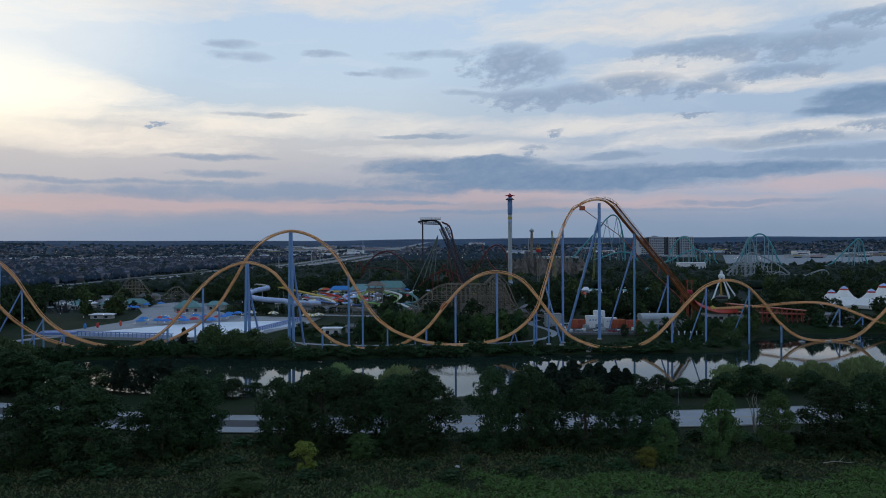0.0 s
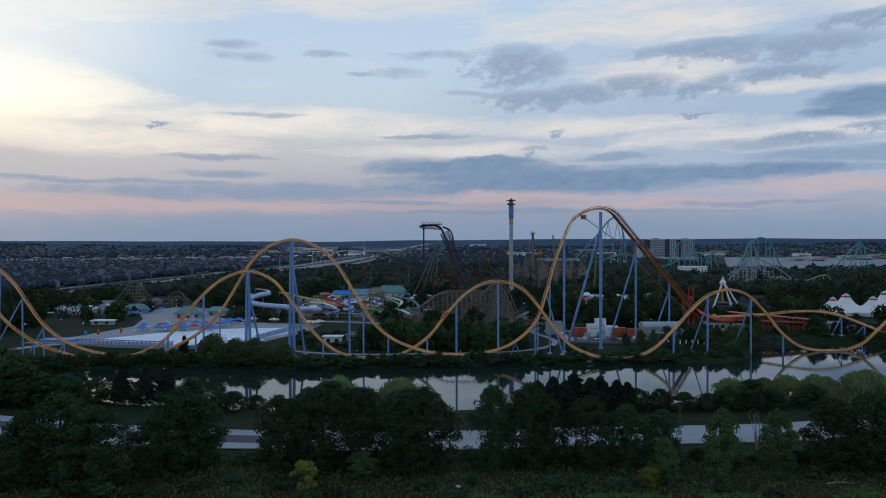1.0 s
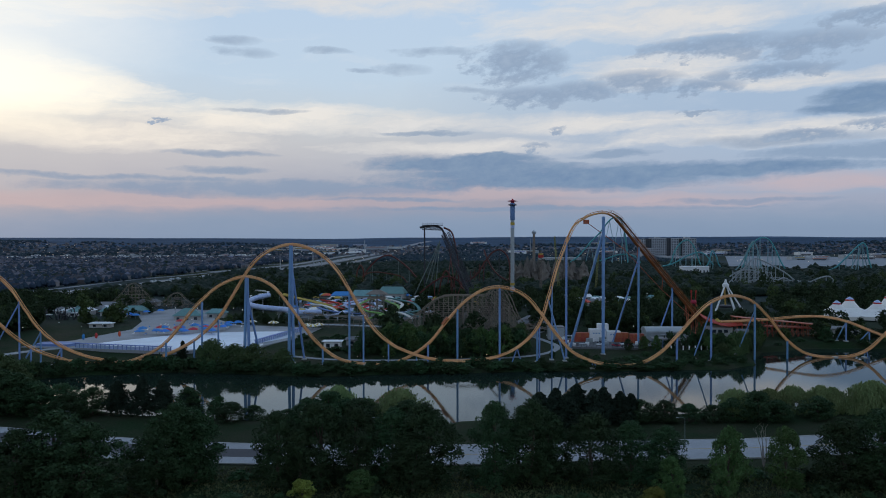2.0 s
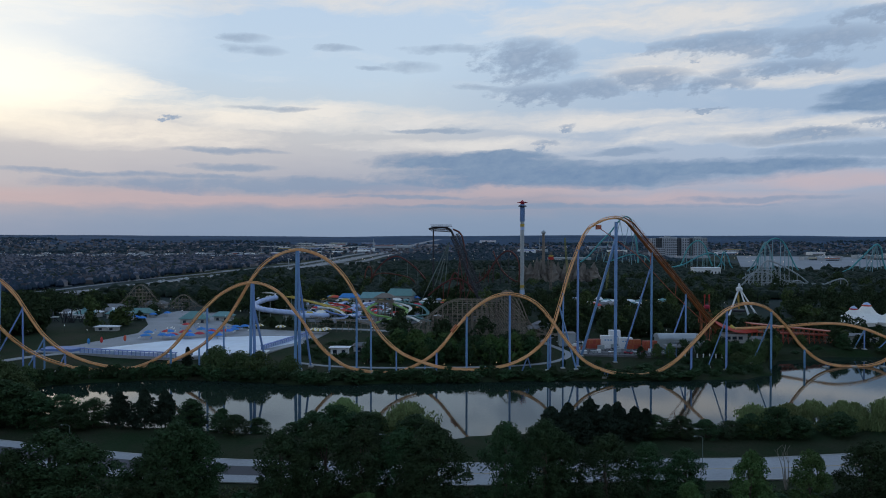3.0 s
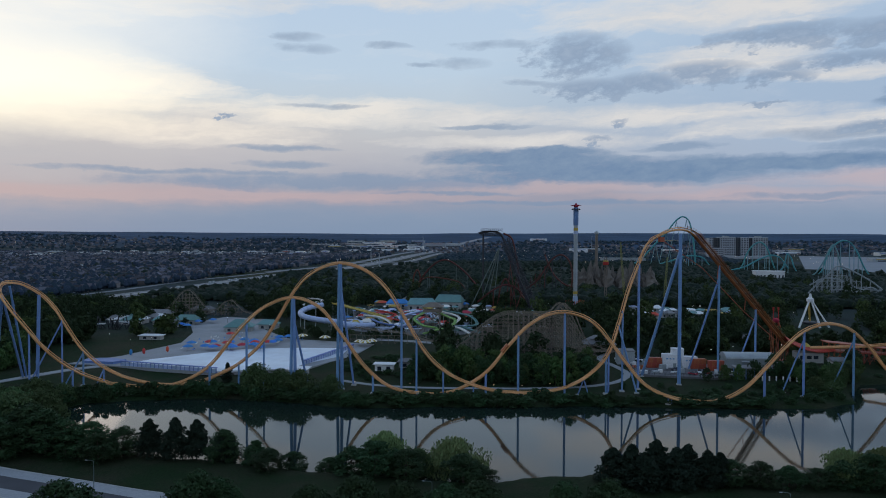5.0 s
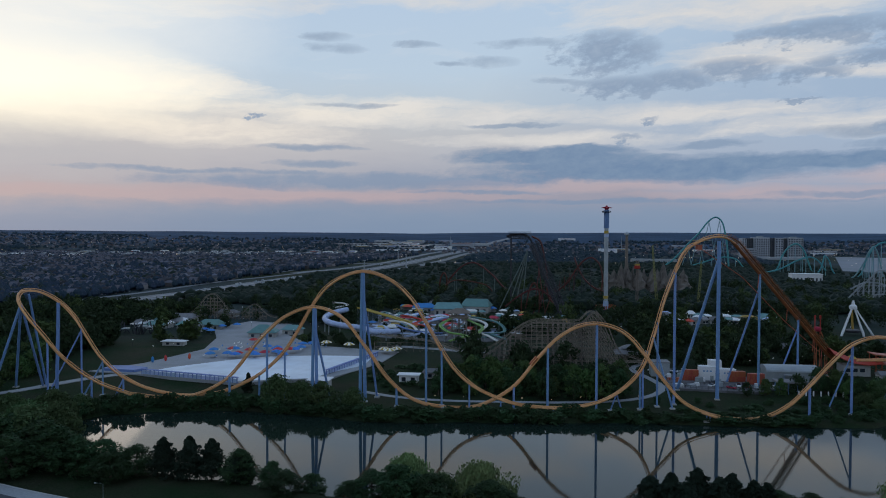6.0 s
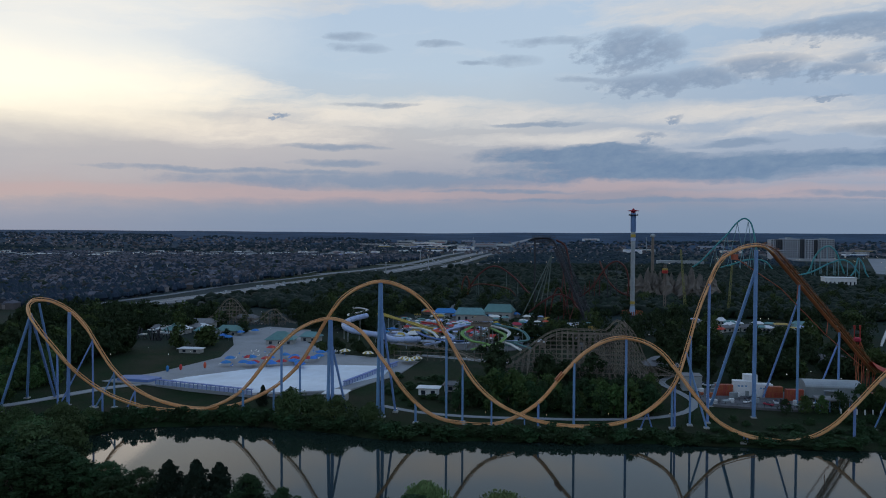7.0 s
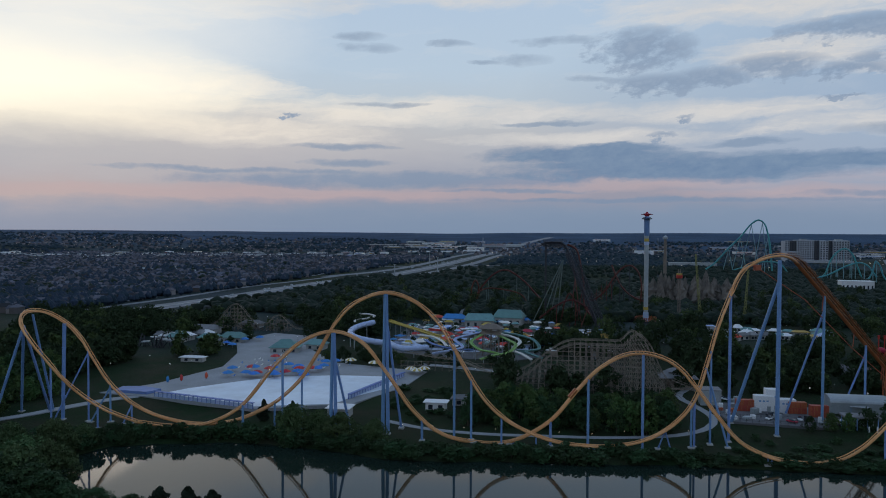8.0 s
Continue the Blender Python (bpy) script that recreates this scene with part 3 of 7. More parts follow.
OUT_KEYS2 = [(-74.4, 361, 57.8), (-85.5, 360, 54.4), (-94.9, 360, 45.8), (-103.3, 360, 32.1), (-110.3, 360, 21.6), (-120, 360, 12.6),
             (-128.3, 360, 7.6), (-139, 359, 3.4), (-155.1, 358, 1.6), (-168.8, 357, 3.8), (-179.2, 357, 7.2), (-187.9, 358, 11.4),
             (-194.7, 358, 17.5), (-200.9, 357.5, 26.7), (-207.6, 357, 36.4), (-213.8, 355.5, 43), (-219.5, 350, 47.8), (-222, 343, 48.2),
             (-218.5, 336.5, 44.5), (-212.5, 334.5, 37.5), (-206.7, 337.5, 28.3), (-199.5, 344, 16.2), (-190.5, 348.5, 8.2), (-177.5, 351.5, 3.0)]
BACK_KEYS = [(-177.5, 351.5, 3.0), (-164.2, 354, 1.1), (-149.3, 354, 2.8), (-134.3, 354, 10.3), (-117.2, 353, 29.6), (-106.3, 353, 38.8),
             (-93.7, 353, 42.8), (-82.3, 353.5, 38.8), (-71.8, 354, 26.6), (-61.3, 355, 11.8), (-50.4, 355, 3.6), (-37, 356, 0.5),
             (-26, 356, 1.0), (-17.8, 356, 4.1), (-8.3, 356, 10.6), (1.3, 356, 22.3), (9.5, 356, 31.0), (17.7, 356, 35.9), (25.9, 356, 37.3),
             (36.6, 354, 34.2)]
BACK_KEYS2 = [(44.4, 352, 26.4), (52.2, 350, 15.9), (60, 349, 7.4), (70.5, 348, 2.7), (81.4, 349, 1.2), (92.8, 352, 2.0), (101.5, 354, 6.3),
              (110.6, 357, 14.1), (120.1, 361, 22.7), (130.2, 366, 29.3), (141.9, 371, 32.1), (153.9, 376, 29.2), (163.8, 379, 21), (173.4, 381, 9.7),
              (182.6, 382, 2.6), (191.9, 383, -0.1), (201.2, 384, -0.8), (210, 384, 0.2), (217.4, 384, 3.5), (226, 384, 11.5), (238, 385, 22), (252, 387, 27)]
SPUR_KEYS = [(160, 434, 12), (185, 432, 13.2), (202, 428, 15.4), (214, 424, 16.0), (226, 421, 13.6), (238, 419, 8.8), (248, 418, 5.0), (258, 418, 3.4)]
LIFT_FOOT, LIFT_HEAD = Vector((157.5, 456.5, 8.5)), Vector((90, 392, 70.8))


def make_coaster():
    coaster = thing("roller_coaster", (0, 360, 0), "tall orange steel roller coaster on blue columns along the lake", "roller coaster")
    coaster.location.y = 0
    out = track_parts(OUT_KEYS + OUT_KEYS2, coaster, ORANGE)
    back = track_parts(BACK_KEYS + BACK_KEYS2, coaster, ORANGE)
    spur = track_parts(SPUR_KEYS, coaster, ORANGE)
    lift_line = [LIFT_FOOT.lerp(LIFT_HEAD, i / 20) for i in range(21)]
    track_parts([LIFT_FOOT, LIFT_FOOT.lerp(LIFT_HEAD, 0.5), LIFT_HEAD], coaster, RUST, 1.6, 0.18, 0.6, names=("lift_spine", "lift_rail", "lift_tie_web"))
    d = (LIFT_HEAD - LIFT_FOOT).normalized()
    side = d.cross(Vector((0, 0, 1))).normalized()
    for s in (-1, 1):
        walkway, rails = Mesh(), Mesh()
        pts = [p + side * s * 1.9 for p in lift_line] + [p + side * s * 1.9 for p in out[2:9]]
        for a, b in zip(pts, pts[1:]):
            walkway.add([a - side * 0.5, a + side * 0.5, b + side * 0.5, b - side * 0.5], [(0, 1, 2, 3)])
            walkway.beam(a - side * 0.5, b - side * 0.5, 0.1, sides=4)
        for a, b in zip(pts, pts[1:]):
            for h in (0.6, 1.15):
                rails.beam(a + side * s * 0.5 + Vector((0, 0, h)), b + side * s * 0.5 + Vector((0, 0, h)), 0.05, sides=4)
            rails.beam(a + side * s * 0.5, a + side * s * 0.5 + Vector((0, 0, 1.2)), 0.05, sides=4)
        w = part("catwalk", walkway, RUST, coaster, "rust-orange catwalk")
        tagged(part("handrail", rails, RUST, w), kind="stuff")
    # lower chord of the lift with its hangers
    low = Mesh()
    a, b = LIFT_FOOT.lerp(LIFT_HEAD, 0.16) + Vector((0, 0, -5)), Vector((71.5, 379.6, 68.4))
    low.tube([a, LIFT_FOOT.lerp(LIFT_HEAD, 0.5) + Vector((-1, 0, -8.5)), LIFT_FOOT.lerp(LIFT_HEAD, 0.9) + Vector((-2, -1, -10)), b], 0.22, 6)
    for u in (0.22, 0.5, 0.78):
        p = LIFT_FOOT.lerp(LIFT_HEAD, u)
        low.beam(p, p + Vector((-0.6, 0, -8)), 0.2, sides=6)
    low.box((b.x, b.y, b.z - 1), (2.4, 1.6, 2.2), 0.5)
    part("lower_chord", low, REDSTEEL, coaster)
    gz = ground_z
    for x in (-132.8, -114.5, -58.5, -8.3, 6.0, 26.0, 110.6, 175.0):
        p = nearest(back, x)
        column(coaster, p - Vector((0, 0, 0.9)), (p.x, p.y, min(gz(p.x, p.y), 0)), 0.50)
    for x in (-37, -22.5, 68.5, 81.4, 95.7, 186, 201, 216):
        p = nearest(back, x)
        foot = min(gz(p.x, p.y), 0)
        for s in (-1, 1):
            column(coaster, p + Vector((0.5 * s, 0, -0.9)), (p.x + 0.9 * s, p.y, max(foot, -1.2)), 0.28, footing=s < 0)
    for x in (130.2, 156):
        p = nearest(back, x)
        column(coaster, p - Vector((0, 0, 0.9)), (p.x, p.y, gz(p.x, p.y)), 0.5)
        column(coaster, p - Vector((0, 0, 4)), (p.x - 6, p.y + 8, gz(p.x - 6, p.y + 8)), 0.32)
    for x in (-164, -144):
        p = nearest(out[150:], x)
        column(coaster, p - Vector((0, 0, 0.9)), (p.x, p.y, 0), 0.35)
    # the two great hills stand on paired columns with a raking leg
    for line, x in ((back, -93.7), (out, -74.4)):
        p = nearest(line, x)
        for dx in (-1.2, 1.0):
            column(coaster, p + Vector((dx * 0.35, 0, -0.9)), (p.x + dx, p.y, 0.1), 0.55, foot_r=0.8)
        column(coaster, p - Vector((0, 0, 9)), (p.x + 4.5, p.y + 9, 0.4), 0.5)
    first = out[:len(out) * 2 // 5]
    for x, r in ((-53.5, 0.5), (-39.6, 0.45), (-27, 0.38), (-13, 0.3), (8, 0.3)):
        p = nearest(first, x)
        column(coaster, p - Vector((0, 0, 0.9)), (p.x, p.y, 0), r)
    for x in (34, 34.4):
        p = nearest(first, 34)
        column(coaster, p - Vector((0, 0, 0.9)), (p.x + (x - 34.2) * 12, p.y + 2, 0), 0.3)
    for x, dx in ((44.4, 0), (45.6, 0), (52.6, 0), (60.5, 0), (50.5, 8)):
        p = nearest(first, x)
        column(coaster, p - Vector((0, 0, 0.9)), (p.x + dx, p.y - (2 if dx else 0), 0.1), 0.42 if x < 60 else 0.55)
    for x in (-121.5, -109.5):
        p = min(out, key=lambda q: abs(q.x - x) + (100 if q.y < 359 else 0))
        column(coaster, p - Vector((0, 0, 0.9)), (p.x, p.y, 0), 0.42)
    # lift bents: an upright and a leg raking out square to the lift
    rake = Vector((-0.69, 0.72, 0))
    for u, r in ((None, 0.8), (0.775, 0.55), (0.39, 0.5)):
        p = Vector((81.5, 385.5, 72.5)) if u is None else LIFT_FOOT.lerp(LIFT_HEAD, u)
        f = Vector((p.x, p.y, gz(p.x, p.y)))
        column(coaster, p - Vector((0, 0, 1.2)), f, r)
        q = f + rake * p.z * 0.29
        column(coaster, p - Vector((0, 0, 2 + p.z * 0.1)), (q.x, q.y, gz(q.x, q.y)), r * 0.85)
    # the far turn
    apex = Vector((-219.5, 338.5, 43))
    for foot in ((-237, 341), (-240, 362), (-229, 366)):
        column(coaster, apex, (*foot, gz(*foot)), 0.55)
    top = Vector((-221.3, 346, 46.6))
    column(coaster, top, (-228, 367, gz(-228, 367)), 0.5)
    p = Vector((-213.8, 355.5, 42))
    column(coaster, p, (-216, 357, gz(-216, 357)), 0.75)
    for x, y, z, dx in ((-204, 357.3, 30.4, -15), (-194.2, 358, 16.0, -8), (-184, 357.5, 8.8, -3)):
        column(coaster, (x, y, z), (x, y, gz(x, y)), 0.4)
        column(coaster, (x, y, z - 1), (x + dx, y - 2, gz(x + dx, y - 2)), 0.34)
    for x, y, z in ((-206.7, 337.5, 27.4), (-193, 347.5, 9.2)):
        column(coaster, (x, y, z), (x, y, gz(x, y)), 0.42)
    for x, y, z in ((226, 421, 12.8), (238, 419, 8.0)):
        column(coaster, (x, y, z), (x, y, gz(x, y)), 0.4)
        column(coaster, (x, y, z), (x - 4, y + 3, gz(x, y)), 0.35)
    # brake housing on the climb of the homeward hill
    p, q = nearest(back, -1.5), nearest(back, 1.0)
    m = Mesh()
    m.beam(p + Vector((0, 0, 0.1)), q + Vector((0, 0, 0.1)), 0.95, sides=6)
    part("brake_housing", m, REDSTEEL, coaster, "dark red brake housing")


make_coaster()


# ---------------------------------------------------------------- trees
def leaf_mesh(rng, centres, radii, count, size, droop=0.0, flat=0.8, loose=0.55):
    """Small bent leaf sprays on the outsides of many lobes."""
    k = rng.integers(0, len(centres), count)
    d = rng.normal(size=(count, 3))
    d[:, 2] += 0.25
    d /= np.linalg.norm(d, axis=1)[:, None]
    depth = 0.55 + 0.5 * rng.random(count) ** 0.6
    p = centres[k] + d * (radii[k] * depth)[:, None] * np.array([1, 1, flat])
    p[:, 2] -= droop * rng.random(count) * radii[k]
    nrm = d + rng.normal(size=(count, 3)) * loose
    nrm /= np.linalg.norm(nrm, axis=1)[:, None]
    a = np.cross(nrm, rng.normal(size=(count, 3)))
    a /= np.linalg.norm(a, axis=1)[:, None]
    if droop:
        a = a * 0.5 + np.array([0, 0, -1.0])
        a /= np.linalg.norm(a, axis=1)[:, None]
    b = np.cross(nrm, a)
    s = size * (0.6 + 0.8 * rng.random(count))[:, None]
    a, b = a * s, b * s * 0.55
    tip = nrm * s * 0.25
    v = np.stack([p - a, p + b + tip, p + a, p - b + tip], 1).reshape(-1, 3)
    f = np.arange(4 * count).reshape(-1, 4)
    m = Mesh()
    m.v, m.f = v.tolist(), f.tolist()
    return m


def make_tree(seed, h, r, count, size, leaf, label, name="tree", trunk_share=0.22, droop=0.0, lobes=34, waist=0.45, category="tree", full=False):
    """A broadleaf tree: tapered trunk, limbs, and a crown of many sprays on uneven lobes."""
    rng = np.random.default_rng(seed)
    tree = thing(name, (0, 0, 0), label, category)
    c, rad = [], []
    for i in range(lobes):
        z = rng.random() ** 0.9
        a = rng.random() * 2 * math.pi
        wide = math.sin(math.pi * min(1.0, 0.16 + 0.84 * z) ** (0.8 + waist)) ** 0.7
        if full:
            wide = (1 - abs(1.7 * z - 0.62) ** 2.6 * 0.75) * (0.85 + 0.15 * math.sin(3 * a + seed))
        q = r * wide * ((0.6 + 0.32 * rng.random()) if full else (0.35 + 0.55 * rng.random()))
        if full and i % 4 == 0:
            q *= 0.5
        c.append((q * math.cos(a), q * math.sin(a), h * (trunk_share * 0.6 + (0.93 - trunk_share * 0.6) * z)))
        rad.append(r * (0.22 + 0.22 * rng.random()) * (34 / lobes) ** 0.4)
    c, rad = np.array(c), np.array(rad)
    wood = Mesh()
    lean = rng.normal(size=2) * 0.02 * h
    spine = [(0, 0, -0.5), (lean[0] * 0.3, lean[1] * 0.3, h * 0.25), (lean[0], lean[1], h * 0.55), (lean[0] * 1.3, lean[1] * 1.3, h * 0.85)]
    wood.tube(spine, [h * 0.022, h * 0.017, h * 0.010, h * 0.003], 7)
    for i in range(0, lobes, max(3, lobes // 9)):
        t = 0.25 + 0.4 * rng.random()
        s = Vector((lean[0] * t, lean[1] * t, h * t * 0.8))
        wood.beam(s, s.lerp(Vector(c[i]), 0.9), h * 0.007, h * 0.002, 5)
    part("trunk", wood, BARK, tree)
    part("crown", leaf_mesh(rng, c, rad, count, size, droop, 0.8, 0.45 if full else 0.4), leaf, tree)
    return tree


def make_conifer(seed, h, r, count, size, label):
    """A ragged pine: a bare stem and uneven, flat tiers of needles."""
    rng = np.random.default_rng(seed)
    tree = thing("conifer", (0, 0, 0), label, "tree")
    wood = Mesh()
    wood.tube([(0, 0, -0.5), (0.1, 0, h * 0.5), (0, 0.1, h * 0.97)], [h * 0.018, h * 0.01, 0.03], 7)
    c, rad = [], []
    for i in range(96):
        z = (i + rng.random()) / 96
        a = i * 2.4 + rng.random()
        q = r * (1 - z ** 1.7) ** 0.8 * (0.3 + 0.7 * rng.random())
        c.append((q * math.cos(a), q * math.sin(a), h * (0.07 + 0.9 * z)))
        rad.append(r * (0.14 + 0.24 * (1 - z) * (0.5 + 0.5 * rng.random())))
        if i % 2 == 0:
            wood.beam((0, 0, c[-1][2] - 0.3), c[-1], h * 0.005, h * 0.002, 5)
    part("trunk", wood, BARK, tree)
    part("crown", leaf_mesh(rng, np.array(c), np.array(rad), count, size, 0.0, 0.7, 0.9), NEEDLE, tree)
    return tree


def put(proto, x, y, sx, sz, turn, z=None):
    z = ground_z(x, y) if z is None else z
    return copy_thing(proto, pose(x, y, z, 0, 0, turn) @ Matrix.Diagonal((sx, sx, sz, 1)))


def scrap(proto):
    for o in (*proto.children_recursive, proto):
        bpy.data.objects.remove(o)


def plant(protos, rows, h0, r0, group):
    """Trees at rows of (x, y, height, crown radius)."""
    for i, (x, y, h, r) in enumerate(rows):
        t = put(protos[i % len(protos)], x, y, r / r0 * 1.12, h / h0 * 1.03, random.uniform(0, 360))
        tagged(t, group=group)


def make_near_trees():
    broad = [make_tree(s, 20, 8, 11500, 0.29, LEAF, "large dark green broadleaf tree beside the road", lobes=150, trunk_share=0.06, waist=0.25, full=True) for s in (1, 2, 3)]
    bank = [make_tree(s, 20, 8, 4600, 0.46, LEAF, "dark green broadleaf tree on the grassy bank", lobes=120, trunk_share=0.06, waist=0.25, full=True) for s in (13, 14, 15)]
    light = [make_tree(s, 15, 6, 7500, 0.28, LEAFLIGHT, "lighter green young tree in the wild grass", lobes=110, trunk_share=0.03, full=True) for s in (4, 5)]
    willow = [make_tree(s, 10, 8, 6500, 0.42, WILLOWLEAF, "round pale green willow on the lake shore", "willow", 0.05, 0.4, 56, 0.3) for s in (6, 7)]
    shore = [make_tree(s, 10, 8, 3600, 0.42, SHOREWILLOW, "round deep green willow on the lake bank", "willow", 0.03, 0.0, 80, 0.3, full=True) for s in (16, 17)]
    shrub = [make_tree(s, 4, 3.2, 320, 0.55, LEAF, "dense green shrub on the bank", "shrub", 0.02, 0, 26, 0.1, "shrub", True) for s in (8, 9)]
    pine = [make_conifer(s, 12, 4.5, 4800, 0.38, "dark green conifer between road and lake") for s in (10, 11)]
    plant(broad, [(-91, 176, 21, 10.4), (-82, 172, 19, 9.4), (-98, 172, 17, 7.4), (-66, 184, 20.5, 9.0), (-69, 180, 16, 7.4), (-62, 187, 18, 7.0), (-41, 184, 18.5, 7.0), (-31, 185, 20.4, 8.4),
                  (-22, 186, 19, 7.4), (-5, 184, 20.4, 8.8), (-13, 187, 18.4, 7.4), (12, 184, 20.4, 7.2), (21, 185, 21, 7.8), (36, 186, 17.6, 7.4), (46, 187, 15, 6.6), (55, 188, 13.6, 6.0),
                  (96, 183, 17, 8), (106, 184, 18.5, 9), (117, 187, 20, 10), (-118, 180, 19, 6.6), (-130, 184, 20, 8.4), (140, 190, 17, 9), (-152, 186, 20, 9), (-35, 181, 15, 6), (-8, 180, 14, 6), (26, 189, 17, 6)], 20, 8, "roadside trees")
    plant(light, [(66, 176, 16.4, 4.8), (83, 184, 14.5, 5.0), (52, 174, 10.2, 3.6), (-20, 178, 6.0, 4), (-100, 173, 3.6, 3.6),
                  (-42, 152, 4.6, 5.0), (71, 186, 9, 4), (108, 172, 7, 4)], 15, 6, "young trees in the grass")
    plant(willow, [(-37, 258, 12.0, 7.6), (-15, 254, 11.4, 9.4), (113, 262, 8.4, 6.7), (122, 264, 9.6, 7.5), (135, 262, 8.6, 6.4), (98, 253, 8.6, 7.0),
                   (150, 262, 10, 8), (168, 264, 11, 9), (129, 258, 9, 6), (143, 258, 9.5, 6.5)], 10, 8, "willows by the lake")
    plant(shore, [(-26, 252, 9, 6), (-169, 273, 15, 10), (-166, 284, 13, 8.4), (-182, 290, 13, 9), (-186, 312, 12, 8), (-194, 270, 15, 10),
                  (-205, 300, 13, 9), (-215, 282, 15, 10), (-178, 262, 15, 10), (-228, 305, 14, 9), (-196, 325, 9, 7), (-212, 322, 8, 6), (-184, 326, 7, 6),
                  (-110, 351, 12.5, 8), (-90, 349, 10, 8.5), (-100, 353, 10, 7), (-76, 350, 8, 6), (156, 391, 10, 5), (163, 397, 9, 5), (145, 372, 6, 4),
                  (152, 386, 11, 5), (140, 377, 7, 4.5)], 10, 8, "willows by the lake")
    plant(bank, [(-131, 256, 11.5, 6.2), (-121, 257, 9.8, 5.4), (-126, 251, 9, 5.4), (-77, 255, 9.6, 4.4), (-65, 254, 7.4, 4.4), (-71, 248, 6.5, 4.6), (-53, 252, 6.4, 4.4), (-46, 250, 8.5, 5.2),
                 (-38, 246, 10.5, 6.2), (-29, 246, 8.5, 5.6), (-7, 246, 6.5, 4.6), (-12, 242, 8.4, 5.4), (-88, 256, 10.5, 5.0), (72, 247, 7.2, 4.6), (80, 247, 6, 4.2), (88, 247, 5.6, 4.2),
                 (95, 248, 7.6, 4.6), (103, 247, 10.2, 5.4), (110, 248, 7, 4.6), (-148, 258, 14.5, 7.2), (-156, 262, 15, 7.6), (-140, 256, 12, 6.4), (-160, 251, 13, 7), (-171, 262, 15, 8), (-166, 272, 13, 7),
                 (-183, 268, 15, 8), (-178, 280, 12, 7), (124, 250, 8, 5), (64, 247, 7.5, 4.6)], 20.6, 6.9, "trees between road and lake")
    plant(pine, [(-113, 258, 11.5, 4.6), (-104, 257, 12.6, 4.6), (-97, 257, 12, 4.3), (-88, 257, 10.4, 4.8), (31, 247, 9.4, 4.6), (36, 245, 11, 5), (43, 246, 12.2, 5), (48, 243, 11, 4.8),
                 (52, 247, 11, 4.6), (57, 245, 10, 4.4), (61, 247, 9, 4.2), (39, 241, 10, 5), (-118, 372, 9, 2.6), (-131, 372, 9, 2.6)], 12, 4.5, "conifers")
    rows = []
    for i in range(165):
        x = -184 + i * 1.9 + random.uniform(-1, 1)
        if x > 108:
            x = 152 + (x - 108) * 5
        y = lerp_line(FAR_SHORE, x) + random.uniform(1.0, 7.5)
        rows.append((x, y, random.uniform(2.2, 4.4) * (1.25 if x < -112 else 1.0 if x < 48 else 0.5), random.uniform(2.4, 4.2)))
    for i in range(30):
        x = random.uniform(-262, -176)
        rows.append((x, random.uniform(318, 342) if x < -186 else random.uniform(344, 350), random.uniform(1.5, 3.5), random.uniform(2.2, 4)))
    for i in range(46):
        x = -150 + i * 6.5 + random.uniform(-2, 2)
        rows.append((x, random.uniform(186, 192), random.uniform(1.4, 3.2), random.uniform(1.8, 3.2)))
    for i in range(34):
        x = -135 + i * 8 + random.uniform(-3, 3)
        rows.append((x, random.uniform(160, 178), random.uniform(1.2, 2.6), random.uniform(1.5, 3.5)))
    for i in range(64):
        rows.append((random.uniform(-84, 44), random.uniform(383, 440), random.uniform(1.2, 3.0), random.uniform(2.0, 4.0)))
    for i in range(70):
        x = random.uniform(54, 150)
        rows.append((x, lerp_line(FAR_SHORE, x) + 1.5 + 34 * random.random() ** 1.6, random.uniform(1.2, 3.4), random.uniform(1.8, 3.6)))
    for i in range(30):
        rows.append((random.uniform(-128, -10), random.uniform(545, 640), random.uniform(1.5, 3.5), random.uniform(2.0, 3.2)))
    rows.sort(key=lambda q: q[1])
    plant(shrub, rows[:290], 4, 3.2, "shrubs")
    shapes = [np.array([q.co for q in o.data.vertices]) for p in shrub for o in p.children if o.name.startswith("crown")]
    mass = []
    for i, (x, y, h, r) in enumerate(rows[290:]):
        a = random.uniform(0, 6.28)
        turn = np.array([[math.cos(a), math.sin(a), 0], [-math.sin(a), math.cos(a), 0], [0, 0, 1]])
        mass.append((shapes[i % 2] * np.array([r / 2.86, r / 2.86, h / 3.88])) @ turn + np.array([x, y, ground_z(x, y)]))
    m = Mesh()
    m.v = np.concatenate(mass).tolist()
    m.f = np.arange(len(m.v)).reshape(-1, 4).tolist()
    tagged(part("undergrowth", m, LEAF), "low dark green undergrowth in the park", "shrubs", kind="stuff")
    gold = make_tree(12, 7, 3, 3200, 0.24, LEAFYELLOW, "small bright yellow-green tree in the wild grass", lobes=40, trunk_share=0.02)
    plant([gold], [(-32, 169, 6.9, 2.9), (47, 170, 4.6, 2.6)], 7, 3, "young trees in the grass")
    scrap(gold)
    for p in broad + bank + light + willow + shore + shrub + pine:
        scrap(p)
    # bare dead tree at the road's edge
    rng = np.random.default_rng(31)
    tree = thing("dead_tree", (84, 199, ground_z(84, 199)), "bare bleached dead tree at the road's edge", "tree")
    m = Mesh()
    for k in range(5):
        a = k * 1.3
        p, d = Vector((0, 0, 0)), Vector((math.cos(a) * 0.22, math.sin(a) * 0.22, 1))
        pts = [p.copy()]
        for s in range(6):
            p = p + d.normalized() * 1.7
            d += Vector(rng.normal(size=3)) * 0.14
            pts.append(p.copy())
            if s > 2:
                m.beam(p, p + Vector((rng.normal() * 0.9, rng.normal() * 0.9, 1.4)), 0.05, 0.015, 5)
        m.tube(pts, [0.20, 0.17, 0.14, 0.11, 0.08, 0.05, 0.02], 6)
    part("trunk", m, DEADWOOD, tree)


